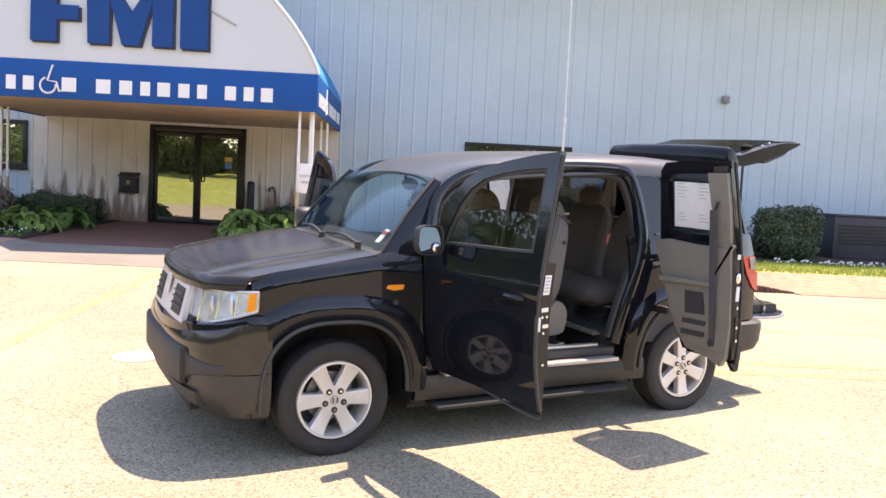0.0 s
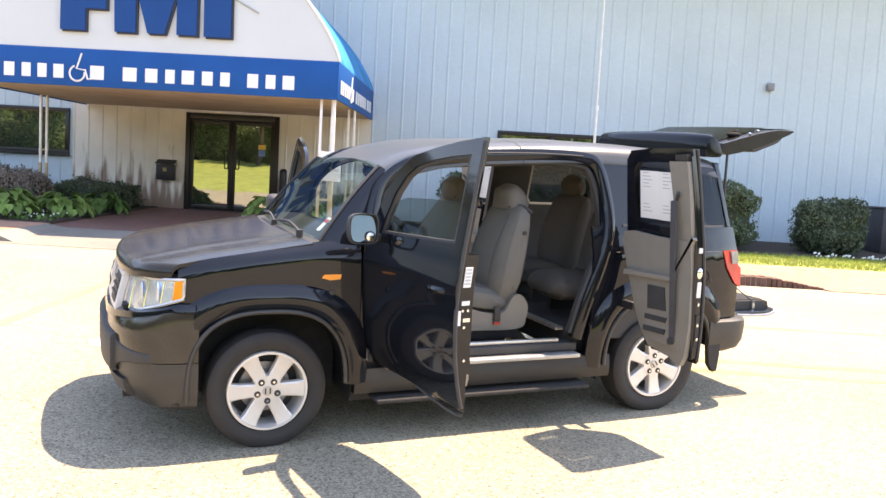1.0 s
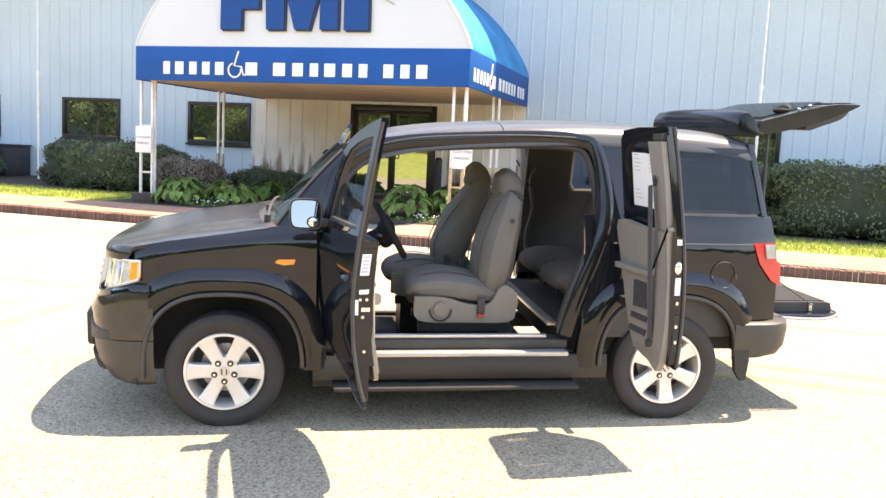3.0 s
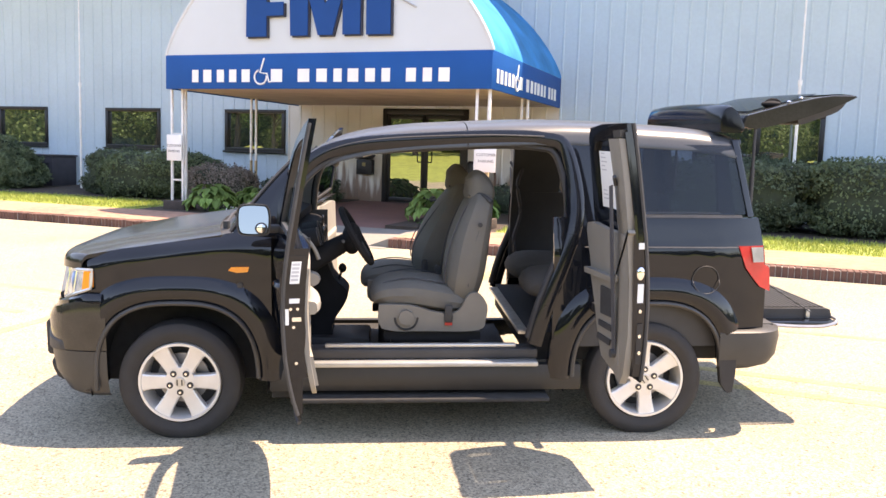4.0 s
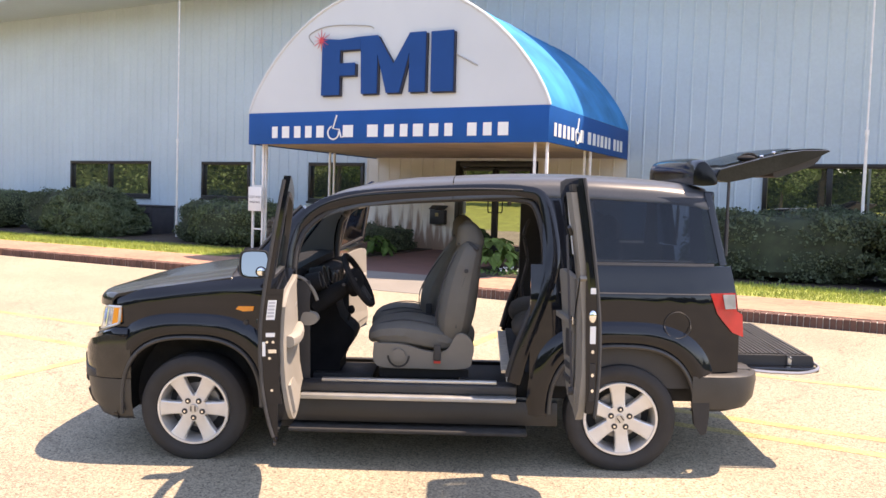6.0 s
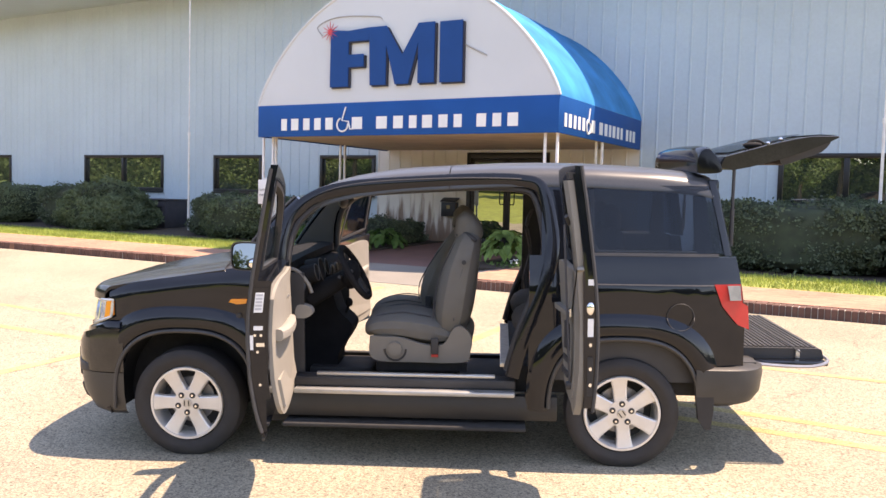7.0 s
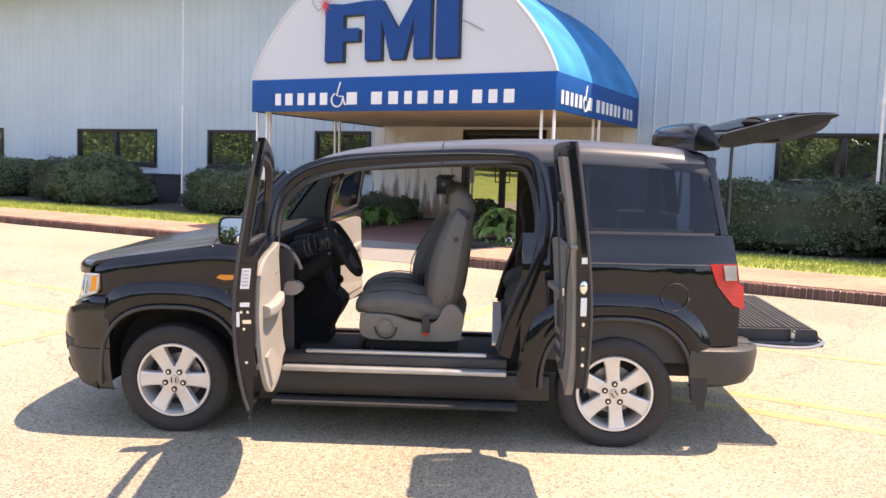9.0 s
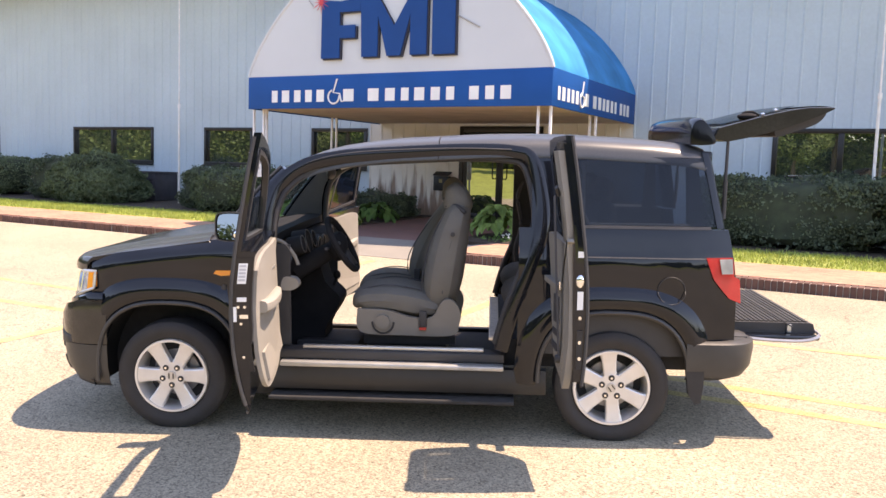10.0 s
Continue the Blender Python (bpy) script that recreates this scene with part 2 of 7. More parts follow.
TREELD = leafy("dark_tree_leaf", (0.06, 0.10, 0.03), 0.45)
BARK = mat("bark", (0.08, 0.06, 0.045), 0.9, 0, 0.4, 5, bump=0.8, bscale=14)
PETAL = mat("white_petal", (0.75, 0.75, 0.72), 0.7, 0, 0.05, 9)
# the car
PAINT = mat("black_car_paint", (0.007, 0.0085, 0.012), 0.05, 0.0, 0.2, 3, coat=0.0, spec=0.42)
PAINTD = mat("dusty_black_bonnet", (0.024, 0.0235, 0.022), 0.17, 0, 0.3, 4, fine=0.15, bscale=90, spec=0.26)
SPOILER = mat("black_spoiler", (0.006, 0.007, 0.009), 0.14, 0, 0.2, 5, spec=0.22)
PILLARG = mat("charcoal_pillar_trim", (0.07, 0.07, 0.068), 0.7, 0, 0.1, 9, bump=0.1, bscale=240)
SILL = mat("black_sill_plastic", (0.020, 0.019, 0.018), 0.5, 0, 0.2, 8, bump=0.06, bscale=240)
# Brown in the base imitates the sunlit ground mirrored in the bumper.
GROUNDP = mat("ground_tinted_black_paint", (0.034, 0.030, 0.025), 0.12, 0, 0.3, 5, fine=0.1, bscale=110, spec=0.5)
JAMB = mat("black_jamb_paint", (0.008, 0.0095, 0.013), 0.12, 0, 0.2, 5, spec=0.38)
CLAD = mat("dark_grey_plastic_cladding", (0.045, 0.043, 0.041), 0.45, 0, 0.25, 9, bump=0.06, bscale=240)
BUMPERP = mat("charcoal_bumper", (0.04, 0.038, 0.035), 0.45, 0, 0.2, 7, bump=0.1, bscale=240)
# Roof base colour lightened to carry the pale sheen of the sky.
ROOFP = mat("sky_paled_roof_paint", (0.055, 0.056, 0.056), 0.30, 0, 0.12, 3, fine=0.1, bscale=120, spec=0.5)
RUBBER = mat("tyre_rubber", (0.028, 0.026, 0.025), 0.75, 0, 0.25, 14, bump=0.2, bscale=120)
ALLOY = mat("machined_alloy", (0.70, 0.68, 0.65), 0.42, 0.45, 0.08, 9)
ALLOYD = mat("alloy_shadow_side", (0.35, 0.35, 0.36), 0.45, 0.8, 0.12, 9)
CHROME = mat("chrome", (0.80, 0.80, 0.80), 0.08, 1.0, 0.03, 9)
SILVER = mat("silver_plastic", (0.55, 0.55, 0.54), 0.3, 0.7, 0.08, 9)
ALUSTEP = mat("aluminium_step_strip", (0.45, 0.45, 0.44), 0.4, 0.6, 0.12, 12)
AMBER = mat("amber_lens", (0.92, 0.30, 0.02), 0.2, 0, 0.1, 16, coat=0.6)
REDLENS = mat("red_lens", (0.50, 0.02, 0.018), 0.2, 0, 0.12, 16, coat=0.7)
CLEARL = mat("grey_clear_lens", (0.32, 0.32, 0.31), 0.18, 0.2, 0.2, 18, coat=0.7)
LAMPIN = mat("lamp_reflector", (0.66, 0.72, 0.80), 0.24, 0.75, 0.25, 16, bump=0.5, bscale=10)
TRIM = mat("grey_beige_trim", (0.27, 0.25, 0.215), 0.6, 0, 0.08, 8, bump=0.12, bscale=260)
TRIMD = mat("dark_trim_plastic", (0.036, 0.036, 0.037), 0.6, 0, 0.2, 8, bump=0.15, bscale=240)
GRILLEP = mat("silver_grille_paint", (0.62, 0.61, 0.60), 0.4, 0.1, 0.08, 9)
DASH = mat("black_dashboard_plastic", (0.016, 0.016, 0.017), 0.85, 0, 0.25, 10, bump=0.15, bscale=240, spec=0.15)
TRIM2 = mat("mid_grey_trim", (0.19, 0.175, 0.148), 0.65, 0, 0.08, 8, bump=0.12, bscale=260)
# Darker copy of the seat fabric: cabin shade is put into its colour.
SHADEFAB = mat("shade_dimmed_seat_fabric", (0.098, 0.089, 0.078), 0.9, 0, 0.10, 7, bump=0.5, bscale=420, fine=0.06)
FABRIC = mat("grey_seat_fabric", (0.158, 0.150, 0.130), 0.9, 0, 0.10, 7, bump=0.5, bscale=420, fine=0.06)
WELL = mat("black_wheel_well_liner", (0.010, 0.010, 0.010), 0.9, 0, 0.3, 14, bump=0.3, bscale=120)
CARPET = mat("black_carpet", (0.032, 0.031, 0.030), 0.95, 0, 0.3, 20, bump=0.6, bscale=200)
HEADL = mat("beige_headliner", (0.36, 0.33, 0.28), 0.9, 0, 0.06, 8)
BELT = mat("grey_seat_belt", (0.06, 0.06, 0.065), 0.6, 0, 0.15, 30)
REDB = mat("red_button", (0.45, 0.03, 0.02), 0.5, 0, 0.1, 20)
TREAD = mat("diamond_plate", (0.60, 0.57, 0.52), 0.32, 0.85, 0.2, 25)
TINT = glass("tinted_privacy_glass", (0.42, 0.44, 0.47))
CLEAR = glass("clear_car_glass", (0.82, 0.90, 0.88), gloss=(0.50, 0.60, 0.66), base=0.02)
# Tint deepened on the far pane to imitate the dark cabin's reflection.
DARKGL = glass("cabin_dimmed_side_glass", (0.20, 0.22, 0.26))
DOORGL = glass("side_window_glass", (0.62, 0.66, 0.65), gloss=(0.8, 0.88, 0.92), base=0.05)
MIRROR = mat("mirror_glass", (0.21, 0.235, 0.245), 0.015, 1.0, 0.0)

# ---- building helpers ----
def mesh_of(bm, material, name, smooth=None):
    bmesh.ops.recalc_face_normals(bm, faces=bm.faces[:])
    me = bpy.data.meshes.new(name)
    bm.to_mesh(me)
    bm.free()
    for one in material if isinstance(material, (list, tuple)) else [material]:
        me.materials.append(one)
    if smooth is not None:
        me.shade_smooth()
        me.set_sharp_from_angle(angle=radians(smooth))
    return me


def part(name, bm, material, parent, label="", smooth=35, m=None):
    """Links a bmesh as one mesh object under a thing or a part."""
    ob = new(name, mesh_of(bm, material, name, smooth))
    ob.parent = parent
    if m is not None:
        ob.matrix_local = m
    return tagged(ob, label)


def thing(name, label, category, m=None, group="", kind=""):
    ob = new(name)
    ob.empty_display_size = 0.2
    if m is not None:
        ob.matrix_world = m
    return tagged(ob, label, category, group, kind)


def solid(name, bm, material, label, category, kind="", group="", smooth=35, m=None):
    ob = new(name, mesh_of(bm, material, name, smooth))
    if m is not None:
        ob.matrix_world = m
    return tagged(ob, label, category, group, kind)


def box(bm, x0, x1, y0, y1, z0, z1, bev=0.0, seg=2):
    r = bmesh.ops.create_cube(bm, size=1, matrix=Matrix.LocRotScale(((x0 + x1) / 2, (y0 + y1) / 2, (z0 + z1) / 2), None, (x1 - x0, y1 - y0, z1 - z0)))
    if bev:
        edges = list({e for v in r["verts"] for e in v.link_edges})
        bmesh.ops.bevel(bm, geom=edges, offset=bev, segments=seg, profile=0.5, affect="EDGES")
    return bm


def boxes(*rows, bev=0.0):
    bm = bmesh.new()
    for r in rows:
        box(bm, *r, bev=bev)
    return bm


def cyl(bm, p, q, r, n=12, r2=None):
    p, q = Vector(p), Vector(q)
    d = q - p
    turn = d.to_track_quat("Z", "Y").to_matrix().to_4x4()
    bmesh.ops.create_cone(bm, cap_ends=True, segments=n, radius1=r, radius2=r if r2 is None else r2, depth=d.length, matrix=Matrix.Translation((p + q) / 2) @ turn)
    return bm


def ball(bm, c, r, sx=1, sy=1, sz=1, n=12):
    bmesh.ops.create_uvsphere(bm, u_segments=n, v_segments=max(6, n // 2), radius=r, matrix=Matrix.LocRotScale(c, None, (sx, sy, sz)))
    return bm


def sweep(bm, path, section, closed=False, up=(0, 0, 1), cap=True):
    """Carries a 2D section (side, up) along a path of points."""
    pts = [Vector(p) for p in path]
    rings = []
    for i, p in enumerate(pts):
        a = pts[i - 1] if (i or closed) else p
        b = pts[(i + 1) % len(pts)] if (i + 1 < len(pts) or closed) else p
        t = (b - a).normalized()
        s = t.cross(Vector(up))
        s = s.normalized() if s.length > 1e-4 else Vector((1, 0, 0))
        n = s.cross(t)
        rings.append([bm.verts.new(p + s * x + n * y) for x, y in section])
    k = len(section)
    for i in range(len(rings) if closed else len(rings) - 1):
        a, b = rings[i], rings[(i + 1) % len(rings)]
        for j in range(k):
            bm.faces.new((a[j], a[(j + 1) % k], b[(j + 1) % k], b[j]))
    if cap and not closed:
        bm.faces.new(rings[0])
        bm.faces.new(rings[-1])
    return bm


def ring2d(rx, ry, n=10, power=1.0):
    out = []
    for i in range(n):
        a = 2 * math.pi * i / n
        c, s = math.cos(a), math.sin(a)
        out.append((rx * math.copysign(abs(c) ** power, c), ry * math.copysign(abs(s) ** power, s)))
    return out


def tube(bm, path, r, n=8, closed=False, up=(0, 0, 1)):
    return sweep(bm, path, ring2d(r, r, n), closed, up)


def smooth_path(pts, n=6, closed=False):
    """A Catmull-Rom line through the points."""
    p = [Vector(x) for x in pts]
    out = []
    m = len(p)
    for i in range(m if closed else m - 1):
        a, b, c, d = (p[(i + k) % m] if closed else p[min(max(i + k, 0), m - 1)] for k in (-1, 0, 1, 2))
        for j in range(n):
            t = j / n
            out.append(0.5 * ((2 * b) + (c - a) * t + (2 * a - 5 * b + 4 * c - d) * t * t + (3 * b - a - 3 * c + d) * t ** 3))
    if not closed:
        out.append(p[-1])
    return out


def slab(bm, outline, f, thick, n=(0, 0, 1)):
    """A closed plate: outline points (a, b) mapped by f to 3D, thickened along n."""
    n = Vector(n)
    top = [bm.verts.new(Vector(f(a, b))) for a, b in outline]
    bot = [bm.verts.new(v.co + n * thick) for v in top]
    bm.faces.new(top)
    bm.faces.new(bot[::-1])
    k = len(top)
    for i in range(k):
        bm.faces.new((top[i], bot[i], bot[(i + 1) % k], top[(i + 1) % k]))
    return bm


def sheet(bm, f, nu, nv, thick=None):
    """A grid surface f(s, t), s and t from 0 to 1; thick: a vector that gives it a second side and edges."""
    g = [[bm.verts.new(Vector(f(i / nu, j / nv))) for j in range(nv + 1)] for i in range(nu + 1)]
    for i in range(nu):
        for j in range(nv):
            bm.faces.new((g[i][j], g[i + 1][j], g[i + 1][j + 1], g[i][j + 1]))
    if thick is not None:
        k = Vector(thick)
        h = [[bm.verts.new(v.co + k) for v in row] for row in g]
        for i in range(nu):
            for j in range(nv):
                bm.faces.new((h[i][j], h[i][j + 1], h[i + 1][j + 1], h[i + 1][j]))
        rim = [(i, 0) for i in range(nu)] + [(nu, j) for j in range(nv)] + [(i, nv) for i in range(nu, 0, -1)] + [(0, j) for j in range(nv, 0, -1)]
        for (a, b), (c, d) in zip(rim, rim[1:] + rim[:1]):
            bm.faces.new((g[a][b], h[a][b], h[c][d], g[c][d]))
    return bm


def table(rows):
    """A function that interpolates straight between (x, y) rows."""
    xs, ys = [r[0] for r in rows], [r[1] for r in rows]
    return lambda x: float(np.interp(x, xs, ys))


def lattice_wall(bm, x0, x1, z0, z1, y0, y1, holes):
    """A wall from y0 to y1 with openings (xa, xb, za, zb) right through it."""
    xs = sorted({x0, x1, *[h[0] for h in holes], *[h[1] for h in holes]})
    zs = sorted({z0, z1, *[h[2] for h in holes], *[h[3] for h in holes]})
    xs, zs = [x for x in xs if x0 <= x <= x1], [z for z in zs if z0 <= z <= z1]
    full = lambda i, j: 0 <= i < len(xs) - 1 and 0 <= j < len(zs) - 1 and not any(h[0] <= xs[i] and xs[i + 1] <= h[1] and h[2] <= zs[j] and zs[j + 1] <= h[3] for h in holes)
    vs = {}

    def v(x, y, z):
        k = (x, y, z)
        if k not in vs:
            vs[k] = bm.verts.new(k)
        return vs[k]
    for i in range(len(xs) - 1):
        for j in range(len(zs) - 1):
            if not full(i, j):
                continue
            a, b, c, d = xs[i], xs[i + 1], zs[j], zs[j + 1]
            bm.faces.new((v(a, y0, c), v(b, y0, c), v(b, y0, d), v(a, y0, d)))
            bm.faces.new((v(a, y1, c), v(a, y1, d), v(b, y1, d), v(b, y1, c)))
            for di, dj, q in ((-1, 0, ((a, c), (a, d))), (1, 0, ((b, c), (b, d))), (0, -1, ((a, c), (b, c))), (0, 1, ((a, d), (b, d)))):
                if not full(i + di, j + dj):
                    (p, r), (s, t) = q
                    bm.faces.new((v(p, y0, r), v(s, y0, t), v(s, y1, t), v(p, y1, r)))
    return bm


def words(text, size, material, parent, m, depth=0.002, name="lettering", align="CENTER"):
    cu = bpy.data.curves.new("lettering", "FONT")
    cu.body, cu.size, cu.extrude, cu.align_x, cu.align_y = text, size, depth, align, "CENTER"
    tmp = bpy.data.objects.new("lettering", cu)
    scene.collection.objects.link(tmp)
    bpy.context.view_layer.update()
    me = bpy.data.meshes.new_from_object(tmp.evaluated_get(bpy.context.evaluated_depsgraph_get()))
    bpy.data.objects.remove(tmp)
    me.materials.clear()
    me.materials.append(material)
    ob = new(name, me)
    ob.parent = parent
    ob.matrix_local = m
    return ob


def leaves(bm, spots, size, rng, flat=0.0, shape=1.6):
    """Small leaf quads with a fold at the given (place, outward) spots."""
    for p, n in spots:
        d = Vector((rng.gauss(0, 1), rng.gauss(0, 1), rng.gauss(0, 1)))
        d = (n * 0.9 + d * 0.7 + Vector((0, 0, flat))).normalized()
        s = d.cross(Vector((rng.gauss(0, 1), rng.gauss(0, 1), rng.gauss(0, 1)))).normalized()
        t = d.cross(s)
        k = size * rng.uniform(0.6, 1.3)
        a, b, c, e = p - t * k * shape * 0.5, p + s * k * 0.5, p + t * k * shape * 0.5, p - s * k * 0.5
        v = [bm.verts.new(q) for q in (a, b, c, e)]
        bm.faces.new(v)
    return bm


def curve2(pts, n=4):
    return [(p.x, p.z) for p in smooth_path([(a, 0, w) for a, w in pts], n)]



# ---- ground ----
SLOPE = 0.042
lot_z = table([(-400, -0.72), (-36, -0.72), (-10, -0.62), (-6, SLOPE * -11.4), (11.7, SLOPE * 6.3)])
far_z = table([(-420, 2.4), (-150, 2.4), (-78, 2.4), (-60, 1.9), (-36, -0.75), (-30, -0.9), (-8, -0.9), (11.0, 0.0), (12.2, 0.28), (18, 0.46), (60, 0.5), (420, 0.5)])


def strip_sheet(x0, x1, ys, zf, nx=1, thick=0.0, wob=0.0):
    bm = bmesh.new()
    rows = [[bm.verts.new((x0 + (x1 - x0) * i / nx, y + wob * math.sin(i * 1.7 + y), zf(y))) for i in range(nx + 1)] for y in ys]
    for a, b in zip(rows, rows[1:]):
        for i in range(nx):
            bm.faces.new((a[i], a[i + 1], b[i + 1], b[i]))
    return bm


solid("ground", strip_sheet(-420, 420, [-420, -250, -150, -110, -78, -60, -48, -36, -30, -8, 11.0, 12.2, 18, 60, 420], far_z, 8), LAWN, "mown green lawn rising towards the trees", "lawn", "structure")
solid("parking_lot", strip_sheet(-90, 90, [-36, -20, -10, -6, 0, 5.4, 11.7], lot_z, 6), ASPHALT, "sun-bleached asphalt car park with pale gravel aggregate", "pavement", "structure")

KY, KT = 11.7, SLOPE * 6.3 + 0.125
walk_z = table([(11.7, KT), (13.3, KT + 0.04), (15.0, KT + 0.075), (18.1, KT + 0.14)])
ent_z = table([(11.55, SLOPE * 6.15 + 0.006), (11.75, SLOPE * 6.3 + 0.008), (13.2, 0.385), (18.1, 0.515)])


def low_block(x0, x1, y0, y1, zf, base=-0.1):
    bm = bmesh.new()
    c = [(x0, y0), (x1, y0), (x1, y1), (x0, y1)]
    t = [bm.verts.new((x, y, zf(y))) for x, y in c]
    b = [bm.verts.new((x, y, base)) for x, y in c]
    bm.faces.new(t)
    bm.faces.new(b[::-1])
    for i in range(4):
        bm.faces.new((t[i], b[i], b[(i + 1) % 4], t[(i + 1) % 4]))
    return bm


EL, ER = -5.35, -2.35
solid("pavement", low_block(-60, EL - 0.3, KY + 0.2, 13.3, walk_z), PAVER, "pinkish brick-paved footpath beside the lawn strip", "footpath", "structure")
KE0, KE1 = 5.05, 5.85
solid("pavement", low_block(ER + 0.3, KE0, KY + 0.2, 13.3, walk_z), PAVER, "pinkish brick-paved footpath beside the lawn strip", "footpath", "structure")


def crossing(s, t):
    """Paving that dips from kerb height to the level of the lot."""
    x = KE0 + (KE1 - KE0) * min(1.0, s * 4) + max(0.0, s - 0.25) * 72
    y = 11.6 + 1.7 * t
    k = min(1.0, s * 4)
    low_ = lot_z(y) + 0.008 + (walk_z(13.3) - lot_z(13.3) - 0.008) * t * t
    return (x, y + (0.30 if t == 0 and k < 1 else 0.0), walk_z(max(y, 11.7)) * (1 - k) + low_ * k)


bm = bmesh.new()
sheet(bm, crossing, 24, 10, (0, 0, -0.2))
solid("pavement", bm, PAVER, "pinkish paving dipping to the level of the car park", "footpath", "structure")
for x0, x1 in ((-60, -7.9), (-1.0, 60)):
    solid("lawn_strip", low_block(x0, x1, 13.3, 15.0, walk_z), LAWN, "strip of bright mown grass before the hedges", "grass", "structure")
    solid("planting_bed", low_block(x0, x1, 15.0, 18.1, walk_z), MULCH, "dark mulched bed under the hedges", "bed", "structure")
solid("planting_bed", low_block(-7.9, -5.75, 13.3, 18.1, walk_z), MULCH, "dark mulched bed beside the entrance", "bed", "structure")
solid("planting_bed", low_block(-2.85, -1.0, 13.3, 18.1, walk_z), MULCH, "dark mulched bed beside the entrance", "bed", "structure")
bm = bmesh.new()
sheet(bm, lambda s, t: (EL - 0.3 + (ER - EL + 0.6) * s, 11.55 + 1.65 * t, ent_z(11.55 + 1.65 * t)), 4, 6, (0, 0, -0.2))
solid("ramp", bm, RAMP, "grey concrete ramp up to the entrance", "ramp", "structure")
solid("entrance_paving", low_block(-5.75, -2.85, 13.2, 18.1, ent_z), mat("maroon_pavers", (0.17, 0.085, 0.07), 0.85, 0, 0.2, 2, bump=0.3, bscale=60), "dark maroon paving before the glass doors", "paving", "structure")
for x0, x1, k in ((EL - 0.3, EL, 1), (ER, ER + 0.3, -1)):
    bm = bmesh.new()
    xa, xb = (x0, x1) if k > 0 else (x1, x0)
    pts = [(xa, KY, KT), (xa, 13.2, walk_z(13.2)), (xb, 13.2, ent_z(13.2)), (xb, KY, lot_z(KY) + 0.01)]
    low = [(x, y, 0.0) for x, y, z in pts]
    v = [bm.verts.new(p) for p in pts + low]
    for f in ((0, 1, 2, 3), (7, 6, 5, 4), (0, 4, 5, 1), (1, 5, 6, 2), (2, 6, 7, 3), (3, 7, 4, 0)):
        bm.faces.new([v[i] for i in f])
    solid("ramp_flare", bm, RAMP, "sloping concrete flare beside the ramp", "kerb", "structure")

# worn bay lines
for x0, x1, y0, y1 in ((2.2, 12.0, 6.98, 7.08), (2.1, 12.0, 7.33, 7.43), (2.2, 12.0, 8.84, 8.93), (-12, -3.3, 6.62, 6.72), (-12, -3.3, 7.45, 7.54)):
    solid("bay_line", strip_sheet(x0, x1, [y0, y1], lambda y: lot_z(y) + 0.002, 12, wob=0.01), LINE, "worn yellow parking line on the asphalt", "line", "structure")
for (xa, ya), (xb, yb) in (((-0.12, 8.4), (-0.12, 11.2)), ((-2.90, 4.2), (-2.94, 11.2))):
    solid("bay_line", strip_sheet(xa - 0.06, xa + 0.06, [ya + (yb - ya) * i / 8 for i in range(9)], lambda y: lot_z(y) + 0.0025, 1), LINE, "worn yellow parking line on the asphalt", "line", "structure")
bm = bmesh.new()
bmesh.ops.create_circle(bm, cap_ends=True, segments=24, radius=0.17, matrix=Matrix.Translation((-1.79, 6.78, lot_z(6.78) + 0.005)) @ Matrix.Rotation(math.atan(SLOPE), 4, "X"))
solid("painted_spot", bm, WHITEP, "white painted round spot on the asphalt", "marking", "structure")

# ---- building ----
WY = 18.08
HOLES = [(-25.3, -21.93, 1.52, 2.55), (-18.32, -14.94, 1.52, 2.54), (-12.99, -11.28, 1.53, 2.53), (-9.36, -7.70, 1.54, 2.52), (1.44, 3.75, 1.52, 2.54), (-5.18, -3.18, 0.40, 2.57)]
X0, X1, WZ = -36.0, 30.0, 6.95
bm = bmesh.new()
lattice_wall(bm, X0, X1, 0.2, WZ, WY, WY + 0.25, HOLES)
wall = solid("wall_north", bm, WALLCORE, "pale blue-grey steel-clad building wall", "wall", "structure", smooth=None)


def siding_panel(x0, width, z0, z1):
    """One sheet of ribbed steel, cut round the openings."""
    bm = bmesh.new()
    prof = []
    pitch = width / 3
    for k in range(3):
        b = x0 + k * pitch
        prof += [(b, -0.006), (b + 0.016, -0.019), (b + 0.038, -0.019), (b + 0.054, -0.006)]
    prof.append((x0 + width, -0.006))
    px, py = [p[0] for p in prof], [p[1] for p in prof]
    xs = sorted(set(px) | {h[k] for h in HOLES for k in (0, 1) if x0 < h[k] < x0 + width})
    for a, b in zip(xs, xs[1:]):
        ya, yb = WY + float(np.interp(a, px, py)), WY + float(np.interp(b, px, py))
        mid = (a + b) / 2
        cuts = sorted([(max(h[2], z0), min(h[3], z1)) for h in HOLES if h[0] < mid < h[1] and h[2] < z1 and h[3] > z0])
        z = z0
        for c, d in cuts + [(z1, z1)]:
            if c - z > 0.01:
                q = [bm.verts.new(p) for p in ((a, ya, z), (b, yb, z), (b, yb, c), (a, ya, c))]
                bm.faces.new(q)
            z = d
    return bm


PW = 0.915
n_pan = int((X1 - X0) / PW)
for i in range(n_pan):
    x = X0 + i * PW
    under = -7.35 < x + PW / 2 < -1.3
    spans = ((0.47, 2.64, BEIGE), (2.64, WZ, SIDING)) if under else ((0.47, WZ, SIDING),)
    for z0, z1, mm in spans:
        b = siding_panel(x, PW, z0, z1)
        me = bpy.data.meshes.new("siding_panel")
        bmesh.ops.remove_doubles(b, verts=b.verts[:], dist=1e-4)
        b.to_mesh(me)
        b.free()
        me.materials.append(mm)
        ob = new("siding_panel", me)
        ob.parent = wall

